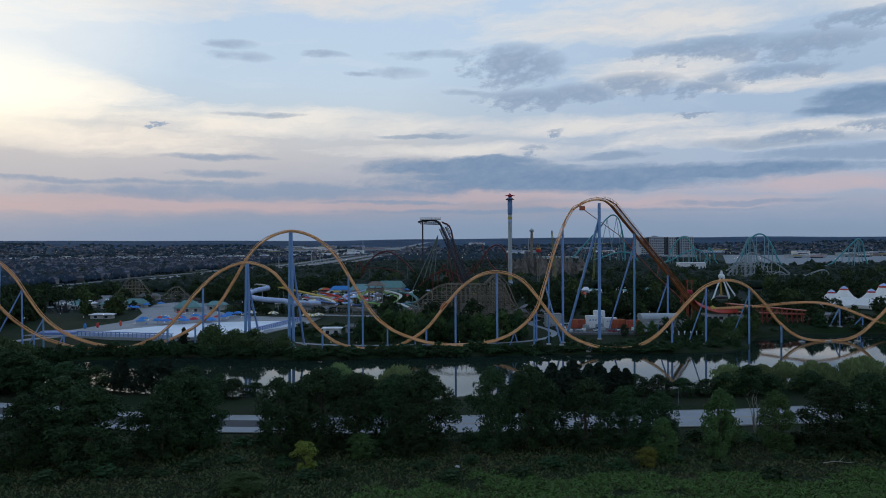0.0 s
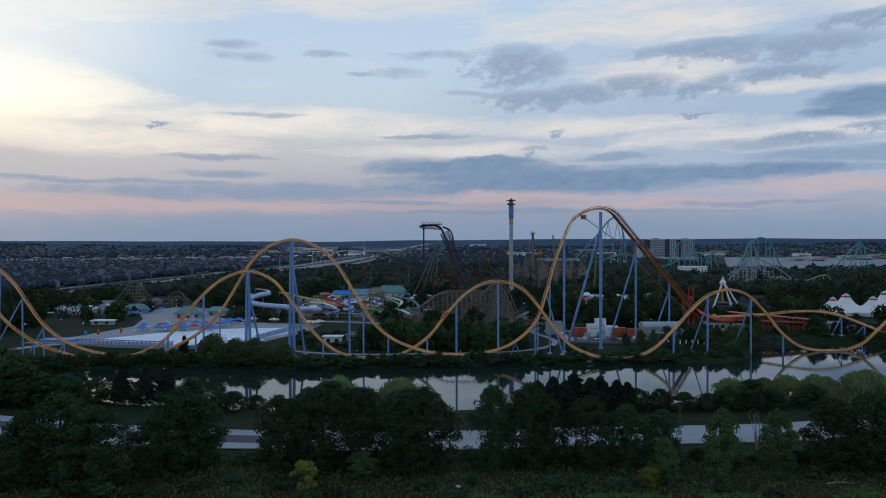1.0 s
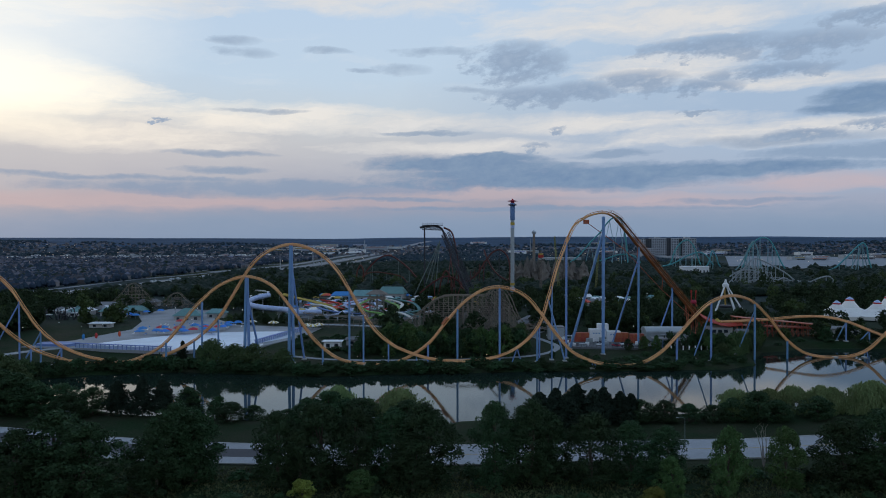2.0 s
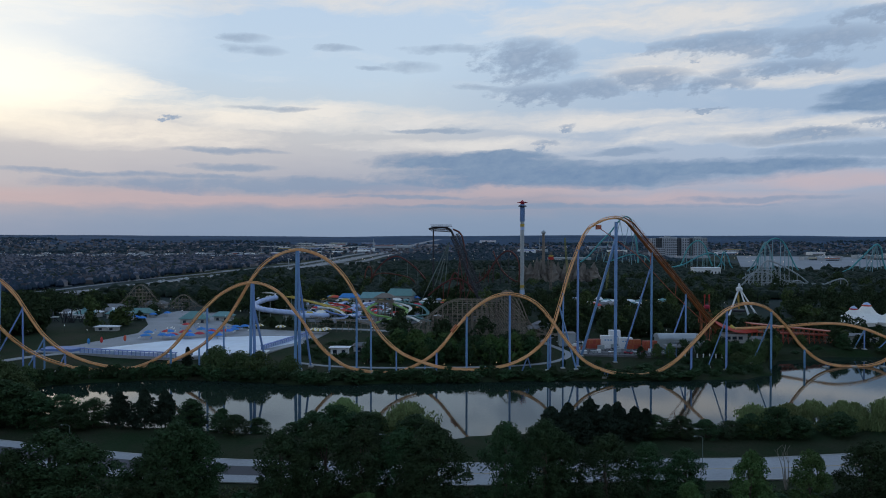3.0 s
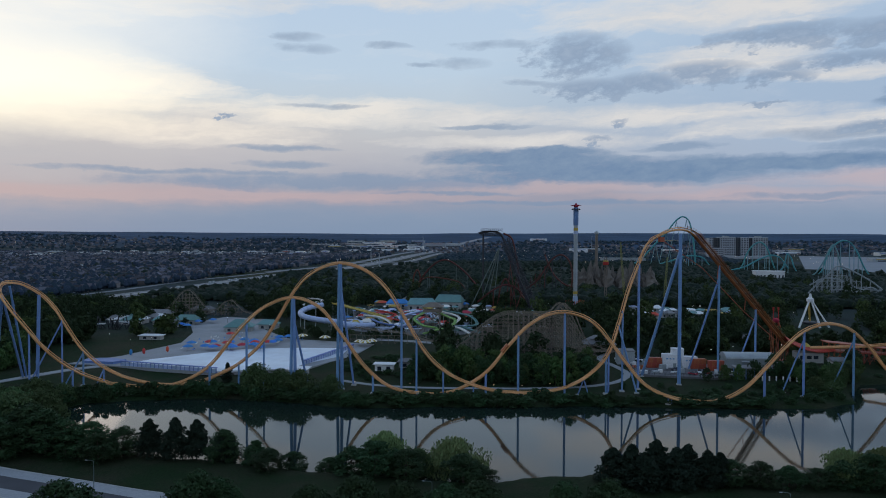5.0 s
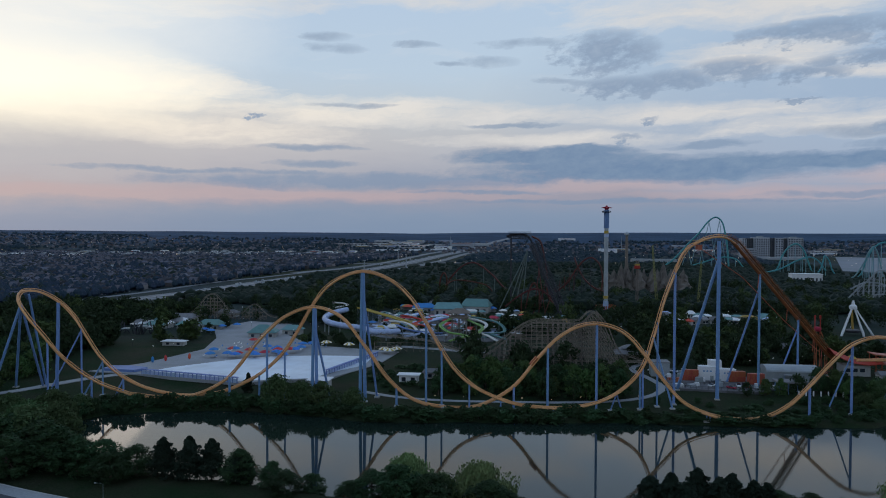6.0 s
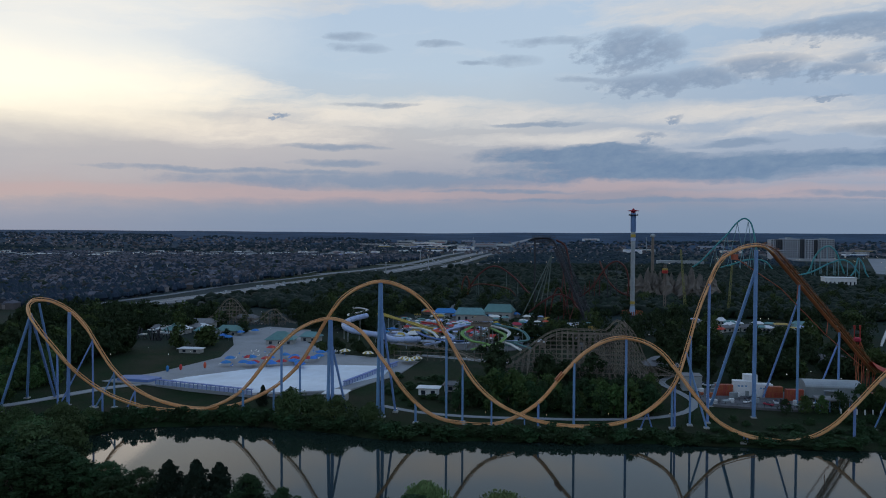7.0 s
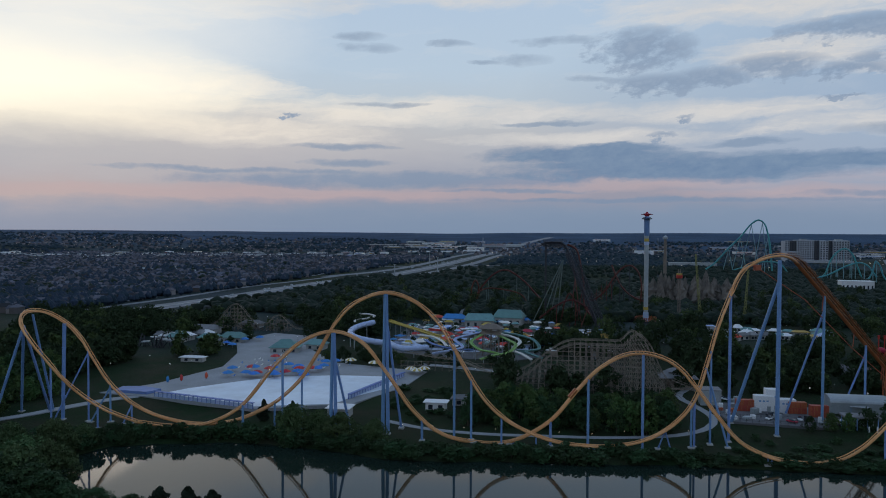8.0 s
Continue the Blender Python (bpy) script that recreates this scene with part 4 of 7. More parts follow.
make_near_trees()


# ---------------------------------------------------------------- park woods
CLEAR = [(-222, -78, 374, 590), (-135, -20, 530, 720), (-32, 56, 440, 540), (44, 175, 395, 452), (130, 330, 385, 462), (252, 330, 478, 560),
         (-85, 44, 366, 400), (54, 82, 722, 756), (152, 196, 508, 556), (98, 202, 608, 704), (196, 250, 545, 612), (-250, -170, 520, 600), (165, 190, 525, 545), (-285, -228, 618, 650),
         (85, 160, 880, 960), (364, 410, 1110, 1162), (318, 450, 835, 870), (-246, -205, 330, 402), (-36, 30, 630, 690), (-320, -250, 470, 560), (-84, -34, 400, 530)]


def motorway_x(y):
    return lerp_line([(640, -440), (780, -405), (1070, -368), (1527, -320), (1842, -278), (2517, -246), (4700, -205)], y)


def inside(boxes, x, y):
    return any(a < x < b and c < y < d for a, b, c, d in boxes)


def make_woods():
    """Park trees: those nearest the lake one by one, the woods behind them as one mass of crowns."""
    protos = [make_tree(20 + s, 13, 6, 400, 1.05, LEAF, "dark green broadleaf tree in the park", lobes=26, trunk_share=0.15) for s in range(4)]
    protos.append(make_tree(28, 13, 6, 400, 1.05, LEAFLIGHT, "paler green broadleaf tree in the park", lobes=26, trunk_share=0.15))
    rng = random.Random(5)
    spots = []
    for i in range(70):
        spots.append((rng.uniform(-44, 42), rng.uniform(378, 402), rng.uniform(0.68, 1.05)))
    spots += [(130, 402, 0.8), (120, 398, 0.7), (150, 392, 0.75), (171, 412, 0.9), (162, 396, 0.7), (143, 388, 0.7), (105, 395, 0.6), (112, 396, 0.55), (96, 392, 0.5),
              (233, 430, 0.8), (250, 418, 0.9), (-195, 545, 0.6), (-212, 500, 0.7), (-186, 575, 0.6), (255, 400, 1.0), (262, 392, 1.0), (270, 410, 1.1)]
    for i in range(16):
        spots.append((rng.uniform(132, 172), rng.uniform(390, 408), rng.uniform(0.55, 0.85)))
    for i in range(34):
        spots.append((rng.uniform(178, 320), rng.uniform(423, 434), rng.uniform(0.4, 0.75)))
    while len(spots) < 900:
        y = 380 + 640 * rng.random() ** 1.25
        x = rng.uniform(-0.66, 0.66) * y
        if inside(CLEAR, x, y) or (y < 430 and -215 < x < 290) or (y > 660 and x < -0.24 * y - 100) or (y > 540 and x < -0.22 * y - 60 and rng.random() < 0.75):
            continue
        spots.append((x, y, rng.uniform(0.6, 1.25)))
    for i in range(260):
        x, y = rng.uniform(-400, -226), rng.uniform(300, 560)
        if not inside(CLEAR, x, y):
            spots.append((x, y, rng.uniform(0.8, 1.2)))
    for i in range(150):
        x, y = rng.uniform(-330, -230), rng.uniform(385, 520)
        if x < -246 or y > 404:
            spots.append((x, y, rng.uniform(0.75, 1.15)))
    for i in range(620):
        y = rng.uniform(540, 800)
        x = rng.uniform(-0.66 * y, -105)
        if inside(CLEAR, x, y) or (-300 < x < -200 and y < 655) or abs(x - motorway_x(y)) < 60 or (x < -235 and y > 640):
            continue
        spots.append((x, y, rng.uniform(0.7, 1.15)))
    for x0, x1, y0, y1, n in ((-40, 40, 545, 622, 60), (84, 110, 540, 760, 36), (-20, 44, 700, 800, 40)):
        for i in range(n):
            spots.append((rng.uniform(x0, x1), rng.uniform(y0, y1), rng.uniform(0.5, 0.85)))
    for i in range(240):
        y = rng.uniform(555, 672)
        x = rng.uniform(-0.72 * y, -262)
        if not inside(CLEAR, x, y):
            spots.append((x, y, rng.uniform(0.7, 1.05)))
    for i in range(26):
        spots.append((rng.uniform(-150, -36), rng.uniform(502, 530), rng.uniform(0.3, 0.55)))
    for i in range(40):
        spots.append((rng.uniform(-128, 24), rng.uniform(556, 690), rng.uniform(0.3, 0.6)))
    for i in range(26):
        spots.append((rng.uniform(-250, -196), rng.uniform(500, 640), rng.uniform(0.35, 0.7)))
    for i in range(60):
        spots.append((rng.uniform(60, 200), rng.uniform(455, 548), rng.uniform(0.4, 0.72)))
    spots = [p for p in spots if not (-238 < p[0] < -168 and 470 < p[1] < 598 and p[0] > -222 - (p[1] - 540) * 0.1)]
    spots = [p for p in spots if not (-266 < p[0] < -194 and 402 < p[1] < 502)]
    spots = [p for p in spots if not (-302 < p[0] < -232 and 500 < p[1] < 604 and rng.random() < 0.8)]
    spots.sort(key=lambda p: p[1])
    near = [make_tree(40 + s, 13, 6, 900, 0.68, LEAFLIGHT if s > 2 else LEAF, ("dark", "paler")[s > 2] + " green broadleaf tree in the park", lobes=46, trunk_share=0.1, full=True) for s in range(5)]
    for x, y, s in spots[:250]:
        t = put(near[rng.randrange(5)], x, y, s, s * rng.uniform(0.8, 1.2), rng.uniform(0, 360))
        tagged(t, group="park trees")
    shapes = []
    for p in protos:
        crown = [o for o in p.children if o.name.startswith("crown")][0]
        v = np.array([q.co for q in crown.data.vertices])
        shapes.append(v)
    mass = {LEAF.name: [], LEAFLIGHT.name: []}
    for x, y, s in spots[250:]:
        k = rng.randrange(5)
        a = rng.uniform(0, 6.28)
        co, si = math.cos(a), math.sin(a)
        v = shapes[k] if y < 600 else shapes[k].reshape(-1, 4, 3)[::2].reshape(-1, 3)
        v = v * np.array([s, s, s * rng.uniform(0.8, 1.2)])
        v = v @ np.array([[co, si, 0], [-si, co, 0], [0, 0, 1]]) + np.array([x, y, ground_z(x, y)])
        mass[LEAFLIGHT.name if k == 4 else LEAF.name].append(v)
    for mat in (LEAF, LEAFLIGHT):
        v = np.concatenate(mass[mat.name])
        m = Mesh()
        m.v, m.f = v.tolist(), np.arange(len(v)).reshape(-1, 4).tolist()
        tagged(part("park_woods", m, mat), "dense dark green woods behind the rides", "woods", kind="stuff")
    for p in protos + near:
        scrap(p)


make_woods()


def far_woods():
    """Distant tree crowns and hedges, too many to count."""
    rng = np.random.default_rng(77)
    ico = [(0, 0, 1), (0.9, 0, 0.45), (0.28, 0.85, 0.5), (-0.72, 0.52, 0.42), (-0.72, -0.52, 0.5), (0.28, -0.85, 0.4), (0.7, 0.6, -0.4), (-0.3, 0.9, -0.5), (-0.9, 0, -0.4), (-0.3, -0.9, -0.5), (0.7, -0.6, -0.4)]
    fs = np.array([(0, 1, 2), (0, 2, 3), (0, 3, 4), (0, 4, 5), (0, 5, 1), (1, 6, 2), (2, 7, 3), (3, 8, 4), (4, 9, 5), (5, 10, 1), (2, 6, 7), (3, 7, 8), (4, 8, 9), (5, 9, 10), (1, 10, 6)])
    base = np.array(ico)
    # the farther belt wears the leaves that carry painted-in haze
    belts = (("mid_woods", MIDLEAF, 11000, 740, 1650, "dark green woods behind the park"), ("far_woods", HAZELEAF, 7000, 1650, 3400, "distant dark woods and hedgerows to the horizon, blued for haze"))
    for name, leaf, count, y0, y1, words in belts:
        vs, faces, k = [], [], 0
        while k < count:
            y = y0 + (y1 - y0) * rng.random() ** 1.15
            x = rng.uniform(-0.85, 0.85) * y
            town = x < motorway_x(y) + 40 and y < 2300
            if abs(x - motorway_x(y)) < (30 if y < 1250 else 110) or (y < 1080 and 0 < x - motorway_x(y) < 85 and rng.random() < 0.7):
                continue
            if town and (y < 1250 and x > -520 or rng.random() < 0.85):
                continue
            dens = noise.noise((x * 0.0045, y * 0.0016, 4.0))
            if y > 1150 and dens < (-0.05 if y < 2300 else 0.1) and rng.random() < 0.8:
                continue
            if 560 < x < 1270 and 1330 < y < 2310 or inside(CLEAR, x, y) or (y < 900 and abs(x + 100) < 8):
                continue
            r = rng.uniform(3.2, 5.6)
            v = base * (1 + 0.25 * rng.normal(size=(11, 1))) * np.array([r * 1.3, r * 1.3, r * rng.uniform(0.8, 1.2)]) + np.array([x, y, ground_z(x, y) + r * 0.8])
            vs.append(v)
            faces.append(fs + 11 * k)
            k += 1
        m = Mesh()
        m.v, m.f = np.concatenate(vs).tolist(), np.concatenate(faces).tolist()
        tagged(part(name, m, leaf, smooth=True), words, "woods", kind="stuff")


far_woods()


# ---------------------------------------------------------------- rides beyond the coaster
def make_swing_tower():
    t = thing("swing_tower", (67.2, 741, PARK), "tall slim white swing tower with a red star on top", "ride tower")
    m = Mesh()
    m.lathe((0, 0, 9), [(1.9, 0), (1.9, 67)], 12)
    for k in range(6):
        m.lathe((0, 0, 12 + 10.5 * k), [(2.05, 0), (2.05, 0.5)], 12)
    part("shaft", m, GREYSTEEL, t, "pale grey steel shaft")
    m = Mesh()
    m.lathe((0, 0, 76.1), [(2.2, 0), (2.4, 0.5), (2.4, 16), (2.0, 17)], 12)
    part("upper_shaft", m, POOLBLUE, t, "dark blue upper shaft")
    m = Mesh()
    m.lathe((0, 0, 0), [(2.8, 0), (2.3, 9)], 12)
    part("base", m, SLIDEBLUE, t)
    for z, mt in ((68, SLIDEBLUE), (71.2, YELLOW), (11, YELLOW)):
        m = Mesh()
        m.lathe((0, 0, z), [(2.15, 0), (2.15, 2.6)], 12)
        part("band", m, mt, t)
    star = Mesh()
    for k in range(8):
        a = k * math.pi / 4
        star.beam((0, 0, 95.5), (5.0 * math.cos(a), 5.0 * math.sin(a), 94.8), 0.7, 0.25, 6)
    star.lathe((0, 0, 93.2), [(1.6, 0), (2.4, 1.5), (1.4, 2.6), (0.4, 4.0)], 12)
    part("crown_star", star, REDPAINT, t, "red star crown")
    ring = Mesh()
    for k in range(24):
        a = k * math.pi / 12
        ring.beam((3 * math.cos(a), 3 * math.sin(a), 92.2), (4.2 * math.cos(a), 4.2 * math.sin(a), 91.2), 0.12, sides=4)
    ring.lathe((0, 0, 90.6), [(3.6, 0), (4.3, 0.2), (4.3, 0.5), (3.6, 0.7)], 24)
    part("swing_ring", ring, DARKSTEEL, t)
    m = Mesh()
    m.lathe((0, 0, -1), [(9.4, 0), (9.4, 2.4), (9.0, 2.6)], 24)
    part("loading_deck", m, DARKSTEEL, t)
    for k in range(36):
        a = k * math.pi / 18
        m = Mesh()
        m.box((9.2 * math.cos(a), 9.2 * math.sin(a), 1.7), (0.9, 0.2, 3.2), a + math.pi / 2, 0.05)
        part("fence_board", m, REDSTEEL, t)


def light_track(parent, keys, material, r=0.55, col=None, columns=(), col_r=0.4):
    """A slender distant track: a spine and two rails, with columns at chosen steps of the line."""
    line = spline(keys, 2.0)
    m = Mesh()
    m.tube(line, r, 6)
    for s in (-0.9, 0.9):
        m.tube([p + Vector((s * 0.5, s * 0.5, 0.6)) for p in line], r * 0.4, 5)
    part("track", m, material, parent, smooth=True)
    for u in columns:
        p = line[int(u * (len(line) - 1))]
        column(parent, p, (p.x, p.y, ground_z(p.x, p.y)), col_r, footing=False, material=col or material)
    return line


def truss(name, parent, a, b, wide, deep, bays, r, material):
    """A four-chord lattice girder from a to b."""
    a, b = Vector(a), Vector(b)
    d = (b - a).normalized()
    side = d.cross(Vector((0, 0, 1))).normalized() * wide / 2
    up = side.normalized().cross(d) * deep / 2
    corner = (side + up, side - up, -side - up, -side + up)
    m = Mesh()
    for c in corner:
        m.beam(a + c, b + c, r, sides=5)
    for k in range(bays):
        p, q = a.lerp(b, k / bays), a.lerp(b, (k + 1) / bays)
        for i in range(4):
            m.beam(p + corner[i], q + corner[(i + 1) % 4], r * 0.6, sides=4)
            m.beam(p + corner[i], p + corner[(i + 1) % 4], r * 0.6, sides=4)
    return tagged(part(name, m, material, parent), kind="stuff")


def make_dive_coaster():
    t = thing("dive_coaster", (0, 0, 0), "dark steel dive coaster with a flat-topped lift tower", "roller coaster")
    light_track(t, [(26, 676, 3), (22, 684, 9), (13, 702, 30), (4, 714, 53), (0, 717, 62), (-3, 718, 68.5), (-7, 718.5, 71.2), (-13, 719, 71.8), (-20, 719, 71.2), (-24, 719, 70)], DARKSTEEL, 1.0)
    truss("lift_girder", t, (24, 682, 6), (-1.5, 716, 64), 3.4, 3.0, 26, 0.34, DARKSTEEL)
    truss("catwalk_girder", t, (28.5, 684, 6), (3.0, 720, 66), 1.8, 1.8, 26, 0.24, DARKSTEEL)
    truss("top_girder", t, (-22, 719, 69.6), (-2.5, 718, 68.6), 4.0, 2.2, 9, 0.3, DARKSTEEL)
    light_track(t, [(-1, 722, 70), (6, 722, 66), (10, 722, 52), (13, 722, 34), (14, 722, 16), (22, 721, 6)], REDBROWN, 0.8)
    deck = Mesh()
    deck.box((-12, 718.5, 72.2), (20, 4.6, 0.5), 0, 0.15)
    part("top_deck", deck, DARKSTEEL, t)
    rails = Mesh()
    for k in range(12):
        rails.beam((-22 + 1.8 * k, 716.4, 72.7), (-22 + 1.8 * k, 716.4, 74.4), 0.12, sides=4)
    for h in (73.5, 74.4):
        rails.beam((-22, 716.4, h), (-2, 716.4, h), 0.12, sides=4)
    part("handrail", rails, DARKSTEEL, t)
    column(t, (-19.8, 719, 70), (-19.8, 719, PARK), 0.75, material=DARKSTEEL, footing=False)
    for foot in ((-31, 713), (-23, 712), (-17, 716), (-10, 712)):
        column(t, (-5.0, 716, 57), (*foot, PARK), 0.42, material=DARKTEAL, footing=False)
    for a, foot in (((6, 711, 46), (1, 705)), ((4, 712, 50), (11, 699)), ((12, 703, 34), (5, 700)), ((17, 694, 22), (10, 692))):
        column(t, a, (*foot, PARK), 0.42, material=REDBROWN, footing=False)
    light_track(t, [(-24, 700, 8), (-10, 698, 19), (2, 699, 24), (14, 704, 18), (22, 712, 9)], REDBROWN, 0.6, None, (0.3, 0.6))
    light_track(t, [(-6, 706, 6), (-3, 705, 22), (1, 704, 29), (5, 705, 22), (8, 706, 6)], REDBROWN, 0.6)


def make_red_coasters():
    t = thing("inverted_coaster", (0, 0, 0), "dark red looping coaster among the trees", "roller coaster", "dark red coasters")
    light_track(t, [(-96, 852, 8), (-92, 850, 18), (-86, 850, 27), (-75, 850, 37), (-64, 850, 40), (-46, 850, 29), (-31, 850, 13), (-24, 850, 6)], REDBROWN, 0.75, DARKTEAL, (0.28, 0.62, 0.78))
    light_track(t, [(-94, 840, 16), (-84, 840, 21), (-66, 840, 20), (-48, 842, 15), (-42, 846, 6)], REDBROWN, 0.5, DARKTEAL, (0.2, 0.5, 0.8), 0.3)
    light_track(t, [(-101, 848, 6), (-100, 846, 22), (-96, 845, 29), (-93, 846, 22), (-95, 850, 8)], REDBROWN, 0.7)
    t = thing("inverted_coaster", (0, 0, 0), "dark red coaster arch beside the swing tower", "roller coaster", "dark red coasters")
    light_track(t, [(14, 850, 6), (22, 850, 8), (36, 850, 18), (46, 850, 33), (54, 850, 43), (62, 850, 46.6), (70, 850, 41), (74, 850, 28), (73, 850, 6)], REDBROWN, 0.8, DARKSTEEL, (0.25, 0.4, 0.5, 0.6))
    light_track(t, [(45, 858, 46), (47, 856, 40), (55, 854, 24), (66, 853, 14), (80, 852, 9)], REDBROWN, 0.8, DARKSTEEL, (0.5,))
    lat = Mesh()
    for k in range(7):
        lat.beam((14 + 5 * k, 846, PARK), (14 + 5 * k, 846, 10 + 4 * k), 0.3, sides=5)
        lat.beam((14 + 5 * k, 846, 6 + 3 * k), (19 + 5 * k, 846, 10 + 4 * k), 0.25, sides=5)
    part("bracing", lat, REDBROWN, t)


def bents(parent, x0, x1, rows, height, step=3.4, storey=3.4, r=0.15):
    """Timber trestle: posts, ledgers and braces; every cross frame is a part."""
    n = int((x1 - x0) / step)
    for i in range(n + 1):
        x = x0 + i * step
        m = Mesh()
        last = None
        for row, y in enumerate(rows):
            h = height(x, y)
            if h < 2:
                last = None
                continue
            g = ground_z(x, y)
            m.beam((x, y, g - 0.3), (x, y, g + h), r, sides=4)
            hn = height(x + step, y)
            levels = int(h / storey)
            for k in range(1, levels + 1):
                z = g + k * storey
                if z < g + hn + 1:
                    m.beam((x, y, z), (x + step, y, z), r * 1.05, sides=4)
                if (i + k + row) % 4 < 2 and hn > k * storey:
                    up = (i + row) % 2
                    m.beam((x, y, z - storey * up), (x + step, y, z - storey * (1 - up)), r * 0.65, sides=4)
                if last and k * storey < last[1]:
                    m.beam((x, last[0], z), (x, y, z), r * 0.75, sides=4)
            if last:
                k = min(h, last[1])
                m.beam((x, last[0], g + k), (x, y, g + k * 0.5), r * 0.7, sides=4)
                m.beam((x, last[0], g), (x, y, g + k * 0.5), r * 0.7, sides=4)
            last = (y, h)
        if m.v:
            part("bent", m, TIMBER, parent)


def timber_track(parent, keys):
    line = spline(keys, 2.2)
    m = Mesh()
    for i, p in enumerate(line[:-1]):
        d = (line[i + 1] - p).normalized()
        s = d.cross(Vector((0, 0, 1))).normalized()
        m.beam(p - s * 1.6, p + s * 1.6, 0.18, sides=4)
        for o in (-1.5, -0.6, 0.6, 1.5):
            m.beam(p + s * o + Vector((0, 0, 0.9 if abs(o) > 1 else 0.2)), line[i + 1] + s * o + Vector((0, 0, 0.9 if abs(o) > 1 else 0.2)), 0.14, sides=4)
    part("track_deck", m, TIMBER, parent)


def make_wooden_coasters():
    t = thing("wooden_coaster", (0, 0, 0), "weathered timber trestle of an old wooden coaster", "roller coaster", "wooden coasters")

    def front(x, y):
        u = (x + 32) / 82
        h = 3 + 20 * smoothstep(0.0, 0.42, u) + 7 * math.exp(-((u - 0.80) / 0.05) ** 2) - 20 * smoothstep(0.83, 1.0, u)
        return max(0, h * (1 - 0.2 * smoothstep(462, 490, y)) * (1 - 0.35 * smoothstep(444, 436, y)))
    bents(t, -34, 50, (440, 452, 466, 482), front, 3.0, 2.4, 0.14)
    for y in (446, 474):
        timber_track(t, [(x, y, PARK + 0.6 + front(x, y)) for x in range(-34, 52, 6)])
    timber_track(t, [(-32, 449, 7), (-46, 462, 8), (-60, 480, 9), (-78, 490, 9), (-96, 500, 10)])
    bents(t, -96, -34, (486,), lambda x, y: 5.5, 4.0, 2.6)
    timber_track(t, [(50, 452, 8), (60, 446, 5.5), (66, 440, 6), (64, 434, 7), (52, 434, 7.5), (42, 438, 6.5)])
    t = thing("wooden_coaster", (0, 0, 0), "dark timber hill of a wooden coaster among trees", "roller coaster", "wooden coasters")

    def hill(x, y):
        return max(0, 19 * math.exp(-((x + 262) / 13) ** 2) + 11 * math.exp(-((x + 226) / 9) ** 2))
    bents(t, -280, -212, (622, 628), hill, 3.0, 2.8)
    timber_track(t, [(x, 625, 3.2 + hill(x, 0)) for x in range(-284, -204, 6)])


def make_teal_coasters():
    def legs(t, at, h, spread):
        for s in (-1, 1):
            column(t, at, (at[0] + s * spread, at[1] + 6, PARK), 0.55, footing=False, material=PALETEAL)
    t = thing("giga_coaster", (0, 0, 0), "towering teal steel coaster hill far behind the lift", "roller coaster", "teal coasters")
    light_track(t, [(250, 1500, 8), (267, 1500, 20), (294, 1500, 50), (314, 1500, 71), (333, 1500, 95), (345, 1500, 102), (355, 1500, 96), (363, 1500, 71), (367.5, 1500, 40), (370, 1500, 9)], TEAL, 1.5)
    for p, sp in (((294, 1500, 49), 10), ((314, 1500, 70), 14), ((333, 1500, 93), 18), ((352, 1500, 96), 15), ((362, 1500, 70), 10)):
        legs(t, p, p[2], sp)
    light_track(t, [(280, 1500, 4), (300, 1500, 9), (320, 1500, 15), (357, 1500, 26), (384, 1500, 22), (396, 1500, 8)], TEAL, 1.3, PALETEAL, (0.2, 0.35, 0.5, 0.65, 0.85), 0.6)
    t = thing("giga_coaster", (0, 0, 0), "teal coaster hill in front of the hospital", "roller coaster", "teal coasters")
    light_track(t, [(380, 1300, 4), (394, 1300, 14), (403, 1300, 37), (413, 1300, 50.5), (424, 1300, 55.6), (434, 1300, 48), (442, 1300, 28), (449, 1300, 9)], TEAL, 1.25, PALETEAL, (0.25, 0.36, 0.46, 0.56, 0.68, 0.78), 0.6)
    light_track(t, [(350, 1290, 6), (372, 1290, 9), (396, 1295, 14), (427, 1300, 29), (444, 1300, 34), (456, 1300, 30), (470, 1300, 12)], TEAL, 1.2, PALETEAL, (0.3, 0.5, 0.65, 0.8), 0.6)
    t = thing("giga_coaster", (0, 0, 0), "slim teal coaster arch over the trees", "roller coaster", "teal coasters")
    light_track(t, [(452, 1300, 6), (460, 1300, 12), (465, 1300, 26), (468, 1300, 36.5), (474.5, 1300, 29), (479, 1300, 15), (485, 1300, 5)], TEAL, 1.15, PALETEAL, (0.35, 0.55), 0.6)
    t = thing("giga_coaster", (0, 0, 0), "tall teal coaster hill beside the car park", "roller coaster", "teal coasters")
    light_track(t, [(474, 1200, 6), (481, 1200, 12), (489.5, 1200, 36.5), (500, 1200, 53), (513, 1200, 60), (524, 1200, 56), (534, 1200, 41), (543, 1200, 21), (552, 1200, 8), (562, 1200, 4)], TEAL, 1.2, PALETEAL, (0.2, 0.28, 0.36, 0.45, 0.53, 0.61, 0.7, 0.8), 0.6)
    light_track(t, [(458, 1190, 4), (468, 1190, 10), (481, 1190, 30), (489, 1190, 48), (494, 1190, 54), (499, 1190, 46), (504, 1190, 28), (508, 1190, 10)], PALETEAL, 1.0, PALETEAL, (0.3, 0.42, 0.55, 0.7), 0.6)
    t = thing("giga_coaster", (0, 0, 0), "teal coaster slope with a braced tower", "roller coaster", "teal coasters")
    light_track(t, [(590, 1200, 4), (611, 1200, 5), (629, 1200, 10), (648, 1200, 27), (666, 1200, 45), (675, 1200, 51), (681, 1200, 45), (684, 1200, 27), (690, 1200, 8)], TEAL, 1.2, PALETEAL, (0.35, 0.45, 0.55, 0.63), 0.6)
